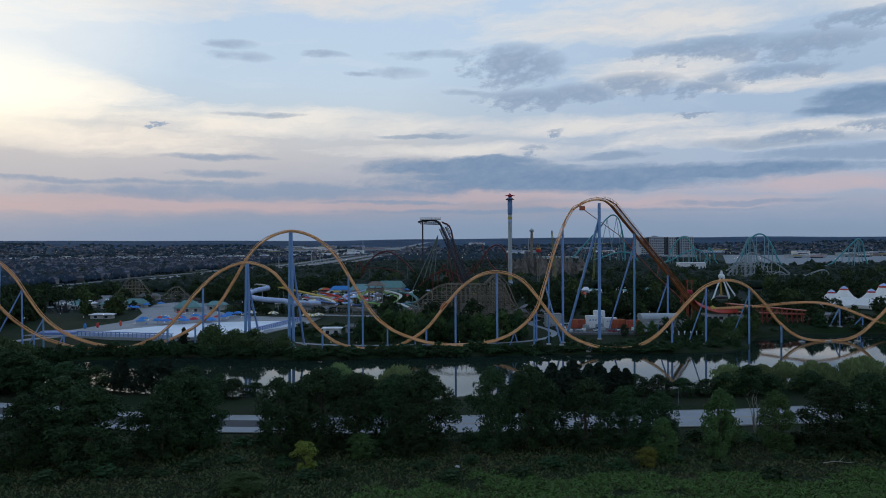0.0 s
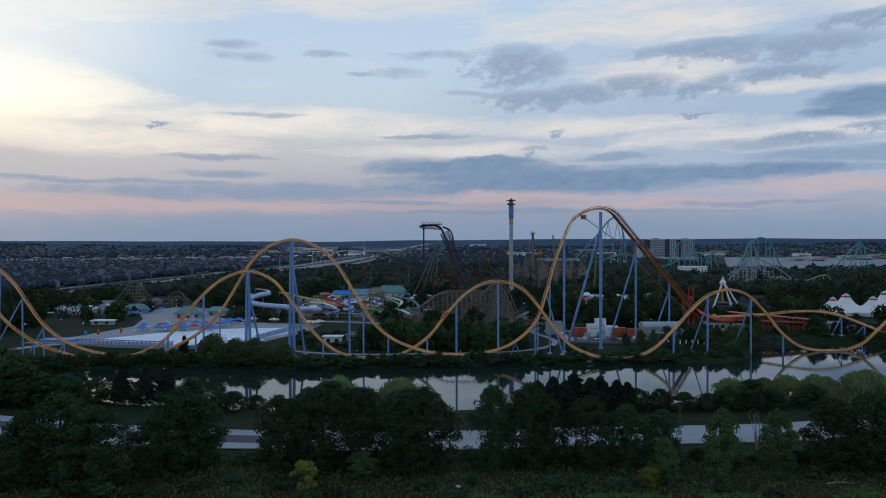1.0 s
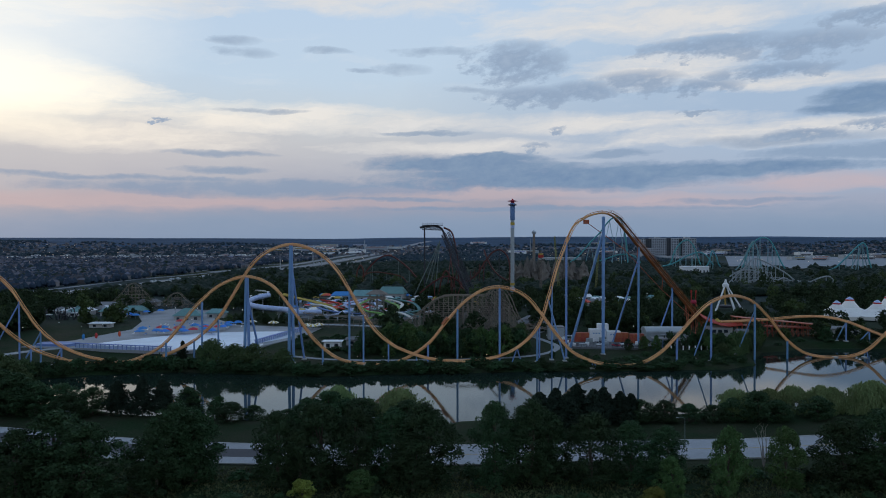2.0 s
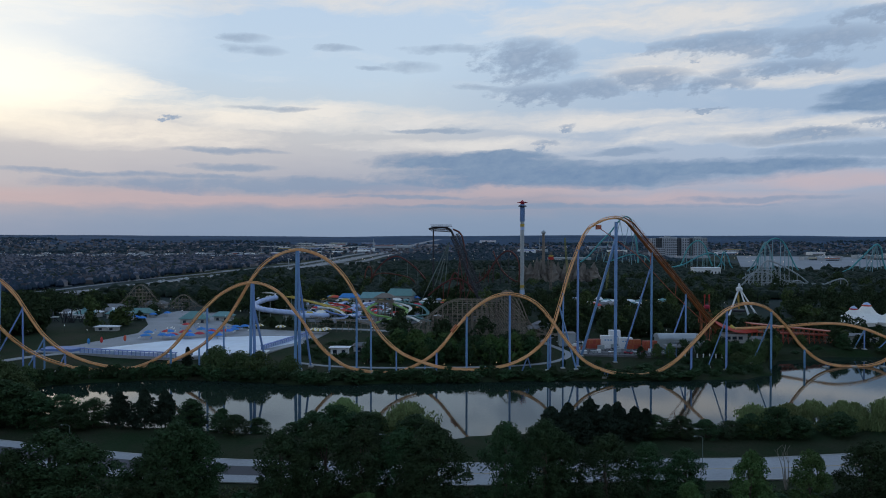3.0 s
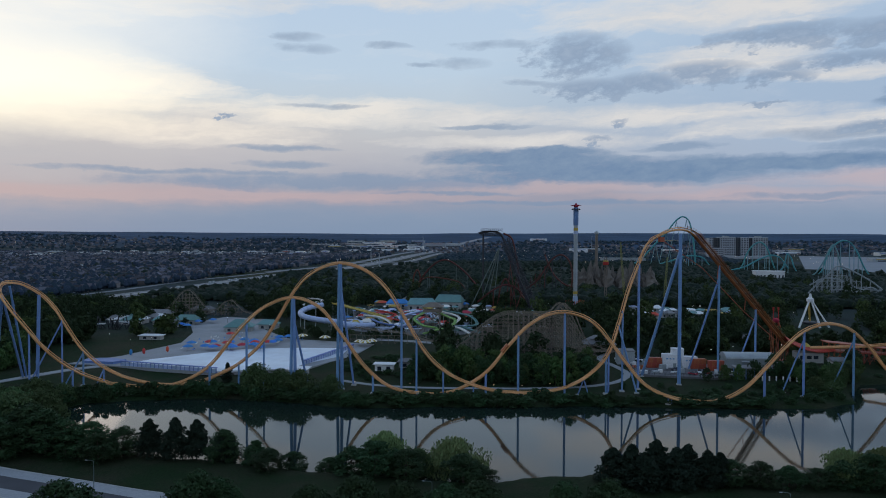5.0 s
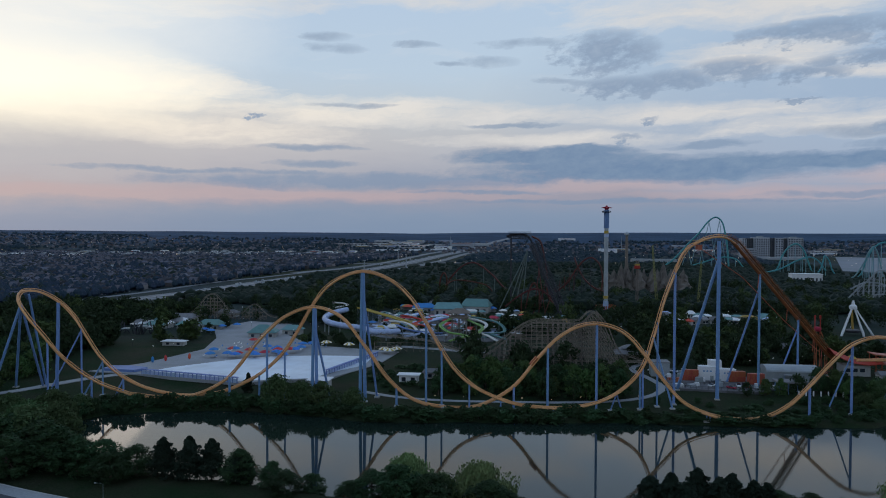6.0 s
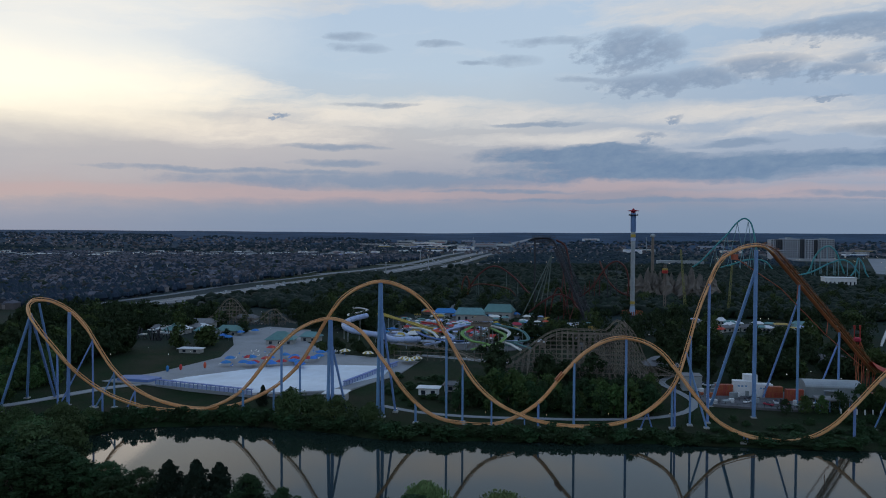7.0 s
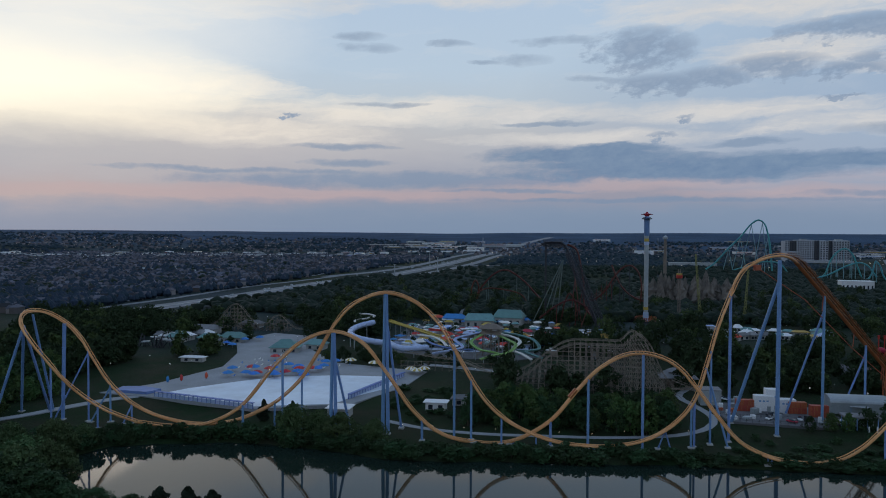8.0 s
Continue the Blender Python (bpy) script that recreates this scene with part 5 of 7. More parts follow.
    for dx in (-16, -7, 7, 15):
        column(t, (675, 1202, 50), (675 + dx, 1210, PARK), 0.7, footing=False, material=PALETEAL)
    t = thing("steel_coaster", (0, 0, 0), "low grey steel coaster with a maze of columns", "roller coaster")
    light_track(t, [(322, 850, 5), (330, 850, 14), (344, 850, 27), (353, 850, 36), (362, 850, 34), (387, 850, 21), (405, 850, 8), (420, 850, 5)], GREYSTEEL, 0.75, GREYSTEEL, (0.1, 0.2, 0.3, 0.4, 0.5, 0.6, 0.7, 0.8), 0.4)
    light_track(t, [(398, 845, 8), (413, 845, 9), (426, 846, 14), (439, 850, 15.5), (447, 856, 9), (443, 862, 5), (430, 860, 6)], GREYSTEEL, 0.75, GREYSTEEL, (0.1, 0.2, 0.35, 0.5, 0.65), 0.4)
    light_track(t, [(330, 862, 15), (346, 866, 22), (362, 866, 21), (380, 862, 12), (402, 858, 10), (424, 856, 9)], GREYSTEEL, 0.65, GREYSTEEL, (0.1, 0.25, 0.4, 0.55, 0.7, 0.85), 0.35)
    light_track(t, [(334, 842, 8), (350, 840, 12), (368, 842, 9), (386, 846, 14), (398, 850, 8)], GREYSTEEL, 0.65, GREYSTEEL, (0.2, 0.4, 0.6, 0.8), 0.35)
    for k in range(14):
        x = 332 + 5 * k
        h = max(9, 34 - 3.0 * abs(k - 4))
        bay = Mesh()
        for y in (848, 858):
            bay.beam((x, y, PARK), (x, y, h), 0.3, sides=5)
            for z in range(8, int(h), 6):
                bay.beam((x, y, z), (x + 5, y, z), 0.2, sides=4)
                bay.beam((x, y, z - 6), (x + 5, y, z), 0.18, sides=4)
        part("frame_bay", bay, GREYSTEEL, t)


def make_rock_mountain():
    """A jagged rock mountain: a ridge of crags roughened by noise."""
    t = thing("rock_mountain", (120, 905, PARK), "grey-brown artificial rock mountain with jagged crags", "rock mountain")
    rng = random.Random(64)
    crags = [(-36 + 3.1 * k + rng.uniform(-2, 2), rng.uniform(-8, 8), rng.uniform(17, 30) + 9 * math.exp(-((k - 7) / 4) ** 2) + 7 * math.exp(-((k - 20) / 4) ** 2), rng.uniform(4.5, 8.5)) for k in range(28)]
    for x, y, h, r in crags:
        m = Mesh()
        n = 12
        for i in range(10):
            u = i / 9
            for k in range(n):
                a = 2 * math.pi * k / n
                q = r * (1 - u ** 1.5) ** 0.8 * (1 + 0.9 * noise.noise((math.cos(a) * 2.2 + x, math.sin(a) * 2.2 + y, u * 6))) + 0.15
                m.v.append((x + q * math.cos(a) + 1.5 * noise.noise((x, u * 3, 5.0)), y + q * math.sin(a), h * u * (1 + 0.10 * noise.noise((a * 2, u * 4, x)))))
        for i in range(9):
            for k in range(n):
                l = (k + 1) % n
                m.f.append((i * n + k, i * n + l, i * n + n + l, i * n + n + k))
        part("crag", m, ROCK, t)


def make_small_towers():
    t = thing("observation_tower", (166, 1384, PARK - 3), "thin concrete observation tower with a lamp head", "tower")
    m = Mesh()
    m.lathe((0, 0, 0), [(3.0, 0), (2.3, 62), (2.2, 69)], 12)
    part("shaft", m, TIMBER, t)
    m = Mesh()
    m.lathe((0, 0, 68), [(2.2, 0), (4.2, 1.5), (4.2, 4), (3.0, 5), (0.4, 7)], 12)
    part("head", m, GREYSTEEL, t)
    t = thing("drop_tower", (98, 760, PARK), "slim drop tower with a red and yellow car ring", "ride tower")
    m = Mesh()
    for dx in (-0.9, 0.9):
        m.beam((dx, 0, 0), (dx, 0, 46), 0.4, sides=6)
    for k in range(15):
        m.beam((-0.9, 0, 3 * k), (0.9, 0, 3 * k + 3), 0.2, sides=4)
    part("mast", m, TIMBER, t)
    m = Mesh()
    m.lathe((0, 0, 38), [(2.4, 0), (2.8, 0.4), (2.8, 2.6), (2.2, 3)], 14)
    part("car_ring", m, REDPAINT, t)
    m = Mesh()
    m.lathe((0, 0, 41.1), [(2.5, 0), (2.5, 1.4)], 14)
    part("car_ring_top", m, YELLOW, t)
    m = Mesh()
    m.lathe((0, 0, 0), [(9, 0), (9, 3), (11, 3.2), (2, 6)], 16)
    part("canopy", m, CANVAS, t)
    t = thing("slingshot_ride", (135, 762, PARK), "pair of leaning yellow-green lattice masts", "ride tower")
    for a, b in (((-18, 0, 0), (-23, 0, 60)), ((19, 0, 0), (22, 0, 46))):
        m = Mesh()
        a, b = Vector(a), Vector(b)
        for o in ((-1.2, -1), (1.2, -1), (0, 1.2)):
            m.beam(a + Vector((*o, 0)), b + Vector((*o, 0)) * 0.4, 0.22, sides=4)
        for k in range(16):
            p, q = a.lerp(b, k / 16), a.lerp(b, (k + 1) / 16)
            m.beam(p + Vector((-1.1, -0.8, 0)), q + Vector((1.1, -0.8, 0)), 0.16, sides=4)
            m.beam(p + Vector((1.1, -0.8, 0)), q + Vector((0, 1, 0)), 0.16, sides=4)
        part("mast", m, OLIVE, t)


make_swing_tower()
make_dive_coaster()
make_red_coasters()
make_wooden_coasters()
make_teal_coasters()
make_rock_mountain()
make_small_towers()


# ---------------------------------------------------------------- coaster station and the rides beside it
def make_station():
    z = PARK
    t = thing("station_house", (163, 447, z), "coaster station with a sweeping red roof and pale walls", "station")
    m = Mesh()
    m.box((1, 0, 0), (13, 9, 5.4))
    part("wall", m, CONCRETE, t)
    r = Mesh()
    n = 12
    for k in range(n + 1):
        u = k / n
        x, h = -11 + 24 * u, 5.6 + 6.6 * (1 - u) ** 2.2 + 2.4 * u ** 3
        for y, dz in ((-6.2, -0.6), (0, 1.5), (6.2, -0.6)):
            r.v.append((x, y, h + dz))
        for y, dz in ((-6.2, -0.9), (0, 1.2), (6.2, -0.9)):
            r.v.append((x, y, h + dz))
        if k:
            b = 6 * k
            r.f += [(b - 6, b, b + 1, b - 5), (b - 5, b + 1, b + 2, b - 4), (b - 3, b - 2, b + 4, b + 3), (b - 2, b - 1, b + 5, b + 4), (b - 6, b - 3, b + 3, b), (b - 4, b + 2, b + 5, b - 1)]
    r.f += [(0, 1, 4, 3), (1, 2, 5, 4), (6 * n, 6 * n + 3, 6 * n + 4, 6 * n + 1), (6 * n + 1, 6 * n + 4, 6 * n + 5, 6 * n + 2)]
    part("roof", r, REDPAINT, t, "sweeping red roof")
    m = Mesh()
    m.lathe((0, 0, 8.4), [(2.6, 0), (1.2, 1.2), (0.1, 2.0)], 8)
    part("cupola", m, YELLOW, t, "small yellow cupola")
    for i in range(3):
        w = Mesh()
        w.box((-3.5 + 3.5 * i, -4.55, 2.2), (2.4, 0.14, 1.8))
        part("window", w, GLASS, t)
    t = thing("station_platform", (198, 446, z), "long sloping orange steel platform frame with a walkway roof", "station")
    for i in range(17):
        m = Mesh()
        x = -25 + 3 * i
        top, mid = 11.2 - 0.30 * i, 6.4 - 0.13 * i
        for y in (-4, 4):
            m.beam((x, y, -0.5), (x, y, top), 0.2, sides=6)
        for h in (mid, top, mid * 0.5):
            m.beam((x, -4, h), (x, 4, h), 0.16, sides=4)
        if i < 16:
            m.beam((x, -4, 0.2), (x + 3, -4, mid - 0.1), 0.13, sides=4)
            m.beam((x, -4, mid), (x + 3, -4, top - 0.4), 0.11, sides=4)
            for h in (0.5, 0.22, 0.14):
                m.beam((x, -4.2, mid + h * (top - mid)), (x + 3, -4.2, mid - 0.13 + h * (top - mid)), 0.1, sides=4)
        part("frame_bay", m, REDSTEEL, t)
    for a, b, n in ((6.4, 4.32, "deck"), (11.2, 6.4, "roof")):
        m = Mesh()
        m.add([(-26, -4.6, a), (24, -4.6, b), (24, 4.6, b), (-26, 4.6, a), (-26, -4.6, a + 0.45), (24, -4.6, b + 0.45), (24, 4.6, b + 0.45), (-26, 4.6, a + 0.45)],
              [(3, 2, 1, 0), (4, 5, 6, 7), (0, 1, 5, 4), (1, 2, 6, 5), (2, 3, 7, 6), (3, 0, 4, 7)])
        part(n, m, REDSTEEL, t)
    t = thing("entry_building", (118, 428, z), "grey barrel-roofed shed behind blue columns", "building")
    m = Mesh()
    m.box((8, 0, 0), (24, 11, 5.0))
    part("wall", m, GREYSTEEL, t)
    r = Mesh()
    n = 10
    for x in (-4.4, 20.4):
        for k in range(n + 1):
            a = math.pi * k / n
            r.v.append((x, -6 * math.cos(a), 5.02 + 2.6 * math.sin(a)))
    r.f = [(k, k + 1, n + 2 + k, n + 1 + k) for k in range(n)] + [tuple(range(n + 1)), tuple(range(2 * n + 1, n, -1))]
    part("roof", r, GREYSTEEL, t, "grey curved roof")
    t = thing("lakeside_hut", (118, 401, ground_z(118, 401)), "open grey lakeside hut with a flat roof", "hut")
    m = Mesh()
    for x in (-6, -2, 2, 6):
        for y in (-3, 3):
            m.beam((x, y, 0), (x, y, 5), 0.22, sides=5)
    part("posts_frame", m, BLUE, t)
    m = Mesh()
    m.box((0, 0, 5), (14, 7.6, 0.7), 0, 0.2)
    part("roof", m, GREYROOF, t)
    m = Mesh()
    m.box((1, 2.6, 0), (11, 0.3, 3.2))
    part("back_wall", m, GREYSTEEL, t)
    t = thing("white_house", (166, 416, z - 0.4), "small pale house below the red roof", "building")
    m = Mesh()
    m.box((0, 0, 0), (7, 6, 6.4))
    part("wall", m, CONCRETE, t)
    m = Mesh()
    m.gable((0, 0, 6.4), (7, 6), 1.6, 0, 0.4)
    part("roof", m, GREYROOF, t)
    for i in range(2):
        for j in range(2):
            w = Mesh()
            w.box((-1.7 + 3.4 * i, -3.05, 1.0 + 2.8 * j), (1.5, 0.14, 1.4))
            part("window", w, GLASS, t)
    t = thing("red_thrill_ride", (178, 534, z), "red ride gondola between twin masts", "ride")
    m = Mesh()
    for dx in (-1.6, 1.6):
        m.beam((dx, 0, 0), (dx, 0, 21), 0.3, sides=8)
        m.lathe((dx, 0, 19), [(0.6, 0), (0.6, 2)], 8)
    part("mast", m, REDPAINT, t)
    m = Mesh()
    m.lathe((0, 0, 11), [(1.6, 0), (2.2, 0.8), (2.2, 2.0), (1.2, 2.8)], 12)
    part("gondola", m, REDPAINT, t)
    m = Mesh()
    for s in (-1, 1):
        m.beam((s * 6, 0, 0), (s * 1.5, 0, 12), 0.35, sides=6)
    part("leg", m, REDSTEEL, t)
    t = thing("frisbee_ride", (226, 600, z), "giant pendulum ride on white raking legs", "ride")
    for k, (x, y) in enumerate(((-10, -6), (-5, 6), (5, -6), (10, 6), (13, -2))):
        m = Mesh()
        m.beam((x, y, 0), (x * 0.12, y * 0.2, 19), 0.75, 0.5, 8)
        part("leg", m, WHITE, t)
    m = Mesh()
    m.lathe((0, 0, 18.5), [(1.6, 0), (2.6, 0.6), (2.6, 2.4), (1.2, 3.6), (0.6, 6.4)], 12)
    part("hub", m, WHITE, t)
    m = Mesh()
    m.beam((0, 0, 4), (-1, 0, 19), 0.7, sides=8)
    part("arm", m, YELLOW, t)
    m = Mesh()
    m.lathe((0, 0, 2.2), [(4.5, 0), (5.5, 0.6), (5.5, 1.6), (3, 2.2)], 18)
    part("seat_ring", m, DARKSTEEL, t)


def make_yard():
    z = PARK
    for x, y, n in ((77, 421, 2), (99, 420, 2), (106.5, 415, 2), (92, 428, 1)):
        for k in range(n):
            t = thing("shipping_container", (x, y, z + 2.62 * k), "rust-orange shipping container in the ride yard", "container", "shipping containers", turn=4)
            m = Mesh()
            m.box((0, 0, 0), (7.6, 2.5, 2.6), 0, 0.05)
            body = part("body", m, REDSTEEL, t)
            for i in range(12):
                m = Mesh()
                m.box((-3.5 + 0.64 * i, -1.29, 0.2), (0.3, 0.1, 2.2))
                part("rib", m, REDSTEEL, body)
            for s in (-1, 1):
                d = Mesh()
                d.box((3.84, 0.6 * s, 0.15), (0.08, 1.1, 2.3))
                part("door", d, REDSTEEL, t)
    for x, y, w, h in ((85.5, 423, 8, 7), (95, 422, 7.5, 6), (89.5, 424.5, 6, 9.8)):
        t = thing("storage_block", (x, y, z), "white flat-roofed storage block with plain lettering bars", "building", "storage blocks")
        m = Mesh()
        m.box((0, 0, 0), (w, 4, h), 0, 0.1)
        part("wall", m, WHITE, t)
        b = Mesh()
        for k in range(3):
            b.box((-w * 0.22 + k * w * 0.2, -2.03, h * 0.62), (w * 0.12, 0.06, 0.7))
        part("sign", b, BLUE, t, "blue lettering bars")
        d = Mesh()
        d.box((w * 0.25, -2.04, 0), (1.6, 0.08, 2.4))
        part("door", d, GREYSTEEL, t)
    t = thing("maintenance_shed", (64, 432, z), "grey maintenance shed with a flat roof", "building")
    m = Mesh()
    m.box((0, 0, 0), (9, 8, 7))
    part("wall", m, GREYSTEEL, t)
    m = Mesh()
    m.box((0, 0, 7), (9.6, 8.6, 0.4), 0, 0.1)
    part("roof", m, GREYROOF, t)
    t = thing("pavilion", (55, 470, z), "timber pavilion with a grey two-tier roof", "pavilion")
    m = Mesh()
    for x in (-7, -2.5, 2.5, 7):
        for y in (-5, 5):
            m.beam((x, y, 0), (x, y, 5), 0.25, sides=5)
    m.box((0, 2, 0), (10, 5, 4.5))
    part("wall", m, TIMBER, t)
    for h, s in ((5, 1.0), (7.6, 0.5)):
        m = Mesh()
        m.gable((0, 0, h), (17 * s, 12 * s), 3.6 * s, 0, 1, 0.3, 5 * s)
        part("roof", m, GREYROOF, t)
    y = Mesh()
    y.slab([(66, 400), (104, 396), (116, 410), (112, 433), (62, 436)], z - 2.0, z + 0.1)
    tagged(part("yard_pavement", y, GRAVEL), "grey gravelled service yard under the lift", "yard", kind="structure")
    rng = random.Random(14)
    for i in range(30):
        x, y = rng.uniform(62, 112), rng.uniform(401, 440)
        w = rng.uniform(1.2, 3.4)
        k = rng.randrange(4)
        t = thing("equipment_crate", (x, y, z + 0.1), ("dark", "pale", "grey", "rust-red")[k] + " equipment crate standing in the yard", "crate", "yard crates", turn=rng.uniform(0, 90))
        m = Mesh()
        m.box((0, 0, 0), (w, w * 0.7, rng.uniform(1.0, 2.6)), 0, 0.06)
        part("body", m, (DARKSTEEL, WHITE, GREYSTEEL, REDSTEEL)[k], t)
        m = Mesh()
        for u in (-0.35, 0.35):
            m.box((u * w, -w * 0.36, 0), (0.12, 0.08, 0.9))
        part("batten", m, GREYSTEEL, t)
    for pts in (((66, 402), (78, 399), (92, 398), (104, 398)), ((104, 398), (113, 408), (111, 420)), ((62, 412), (70, 408), (84, 409), (97, 406))):
        t = thing("yard_railing", (0, 0, 0), "dark steel railing round the service yard", "railing", "yard railings")
        line = spline([(a, b, z) for a, b in pts], 2.4)
        for a, b in zip(line, line[1:]):
            m = Mesh()
            m.beam(a, a + Vector((0, 0, 1.5)), 0.09, sides=5)
            part("post", m, DARKSTEEL, t)
            m = Mesh()
            for h in (0.8, 1.45):
                m.beam(a + Vector((0, 0, h)), b + Vector((0, 0, h)), 0.07, sides=4)
            part("rail", m, DARKSTEEL, t)
    # parked vehicles
    rng = random.Random(9)
    for i in range(14):
        x, yy = (rng.uniform(60, 112), rng.uniform(402, 414)) if i < 8 else (rng.uniform(60, 75), rng.uniform(440, 452))
        make_car((x, yy, z + 0.12), rng.uniform(0, 360), (WHITE, GREYSTEEL, DARKSTEEL, REDPAINT)[i % 4], ("white", "grey", "dark", "red")[i % 4])


def make_car(at, turn, paint, word):
    t = thing("car", at, word + " parked car in the service yard", "car", "parked cars", turn=turn)
    m = Mesh()
    m.box((0, 0, 0.35), (4.4, 1.8, 0.65), 0, 0.15)
    part("body", m, paint, t)
    m = Mesh()
    m.box((-0.2, 0, 1.0), (2.4, 1.6, 0.6), 0, 0.35)
    part("cabin", m, GLASS, t)
    for x in (-1.4, 1.4):
        for y in (-0.85, 0.85):
            w = Mesh()
            w.beam((x, y - 0.1, 0.33), (x, y + 0.1, 0.33), 0.33, sides=10)
            part("wheel", w, DARKSTEEL, t)


def make_tents():
    for x, y, s in ((279, 531, 1.0), (293, 540, 1.15), (306, 528, 1.05), (322, 540, 1.3), (342, 534, 1.3), (362, 548, 1.3)):
        t = thing("big_tent", (x, y, PARK), "white peaked canvas tent with a striped cap", "tent", "white tents")
        m = Mesh()
        r = 15.0 * s
        m.lathe((0, 0, 0), [(r * 0.97, 0.8), (r, 3.4), (r * 0.66, 5.6), (r * 0.38, 8.0), (r * 0.17, 11.0 * s)], 20)
        part("canvas", m, CANVAS, t)
        m = Mesh()
        m.lathe((0, 0, 11.02 * s), [(r * 0.17, 0), (r * 0.18, 0.9), (r * 0.16, 1.0)], 12)
        part("red_band", m, REDCLOTH, t, "faded red band")
        m = Mesh()
        m.lathe((0, 0, 12.05 * s), [(r * 0.16, 0), (r * 0.1, 0.9), (0.1, 1.8)], 12)
        part("cap", m, SLIDEBLUE, t, "pale blue cap")


def make_queue_yard():
    """Frames, sheds and fences under the foot of the lift."""
    rng = random.Random(41)
    for i in range(9):
        x, y = rng.uniform(122, 152), rng.uniform(404, 432)
        t = thing("queue_shelter", (x, y, ground_z(x, y)), "grey open queue shelter under the lift", "shelter", "queue shelters", turn=rng.uniform(-15, 15))
        w = rng.uniform(4, 8)
        for u in (-0.45, 0.45):
            for v in (-1.5, 1.5):
                m = Mesh()
                m.beam((u * w, v, 0), (u * w, v, 3.4), 0.13, sides=5)
                part("post", m, BLUE if i % 2 else GREYSTEEL, t)
        m = Mesh()
        m.box((0, 0, 3.4), (w, 4, 0.3), 0, 0.08)
        part("roof", m, (GREYROOF, FACADE, REDSTEEL)[i % 3], t)
    for i in range(7):
        x = 120 + i * 3.2
        t = thing("marker_post", (x, 396.5, ground_z(x, 396.5)), "short white post at the lake's edge", "post", "white posts")
        m = Mesh()
        m.lathe((0, 0, 0), [(0.35, 0), (0.35, 2.0), (0.2, 2.3)], 8)
        part("body", m, WHITE, t)
    for i in range(4):
        p = LIFT_FOOT.lerp(LIFT_HEAD, 0.02 + 0.06 * i)
        t = thing("lift_trestle", (p.x, p.y, ground_z(p.x, p.y)), "orange steel trestle under the lift's foot", "trestle", "lift trestles", turn=45)
        for s in (-1.6, 1.6):
            m = Mesh()
            m.beam((s, 0, 0), (s * 0.6, 0, p.z - 2.5), 0.16, sides=6)
            part("leg", m, REDSTEEL, t)
        m = Mesh()
        m.beam((-1.4, 0, 1), (1.2, 0, (p.z - 2.5) * 0.8), 0.15, sides=5)
        part("brace", m, REDSTEEL, t)


make_queue_yard()
make_station()
make_yard()
make_tents()


# ---------------------------------------------------------------- the water park
def make_pool():
    z = PARK
    deck = Mesh()
    deck.slab([(-228, 400), (-200, 396), (-140, 383), (-100, 400), (-84, 440), (-80, 482), (-100, 488), (-140, 500), (-168, 540), (-186, 600), (-224, 612), (-236, 570), (-212, 520), (-200, 475), (-212, 425)], z - 1.2, z + 0.35)
    tagged(part("plaza_pavement", deck, PAVING), "pale concrete plaza round the wave pool", "plaza", kind="structure")
    t = thing("wave_pool", (0, 0, 0), "wide white wave pool basin with a blue rim wall", "pool")
    m = Mesh()
    m.slab([(-196, 404), (-144, 386), (-108, 398), (-104, 412), (-91, 436), (-92, 464), (-125, 462), (-155, 453), (-171, 438), (-190, 416)], z - 1, z + 0.5)
    part("basin_floor", m, POOL, t, "white painted basin floor")
    m = Mesh()
    m.slab([(-221, 402), (-203, 400), (-200, 408), (-212, 412), (-222, 410)], z, z + 1.6)
    part("deep_end", m, POOLBLUE, t, "blue deep end wall")
    for a, b in (((-197, 397), (-141, 383)), ((-104, 408), (-90, 466))):
        a, b = Vector((*a, z)), Vector((*b, z))
        f = thing("pool_fence", (0, 0, 0), "blue panelled fence along the wave pool", "fence", "pool fences")
        n = int((b - a).length / 2.6)
        ang = math.atan2(b.y - a.y, b.x - a.x)
        for i in range(n + 1):
            p = a.lerp(b, i / n)
            q = Mesh()
            q.box((p.x, p.y, z), (0.35, 0.35, 2.9), ang, 0.05)
            part("post", q, POOLBLUE, f)
            if i < n:
                c = a.lerp(b, (i + 0.5) / n)
                q = Mesh()
                q.box((c.x, c.y, z + 0.15), (2.2, 0.12, 2.0), ang)
                part("panel", q, SLIDEBLUE, f)
        q = Mesh()
        c = (a + b) / 2
        q.box((c.x, c.y + 0.6, z + 2.5), ((b - a).length, 1.8, 0.35), ang, 0.08)
        part("cap_roof", q, POOLBLUE, f)


def umbrella(x, y, kind):
    words = {"blue": "blue canvas parasol on the plaza", "red": "red canvas parasol on the plaza", "striped": "yellow and white striped parasol on the grass edge"}
    r = 3.1 if kind != "striped" else 3.6
    t = thing("parasol", (x, y, PARK + 0.3), words[kind], "parasol", "parasols")
    m = Mesh()
    m.beam((0, 0, 0), (0, 0, 3.4), 0.08, sides=6)
    part("pole", m, GREYSTEEL, t)
    n = 12
    for k in range(n):
        m = Mesh()
        a, b = 2 * math.pi * k / n, 2 * math.pi * (k + 1) / n
        for h in (0, -0.12):
            m.v += [(0, 0, 3.9 + h)] + [(q * math.cos(c), q * math.sin(c), zz + h) for q, zz in ((r * 0.6, 3.4), (r, 2.6)) for c in (a, b)]
        m.f = [(0, 1, 2), (1, 3, 4, 2), (5, 7, 6), (6, 7, 9, 8), (3, 8, 9, 4)]
        mat = {"blue": BLUECLOTH, "red": REDCLOTH, "striped": (YELLOW, CANVAS)[k % 2]}[kind]
        part("panel", m, mat, t)


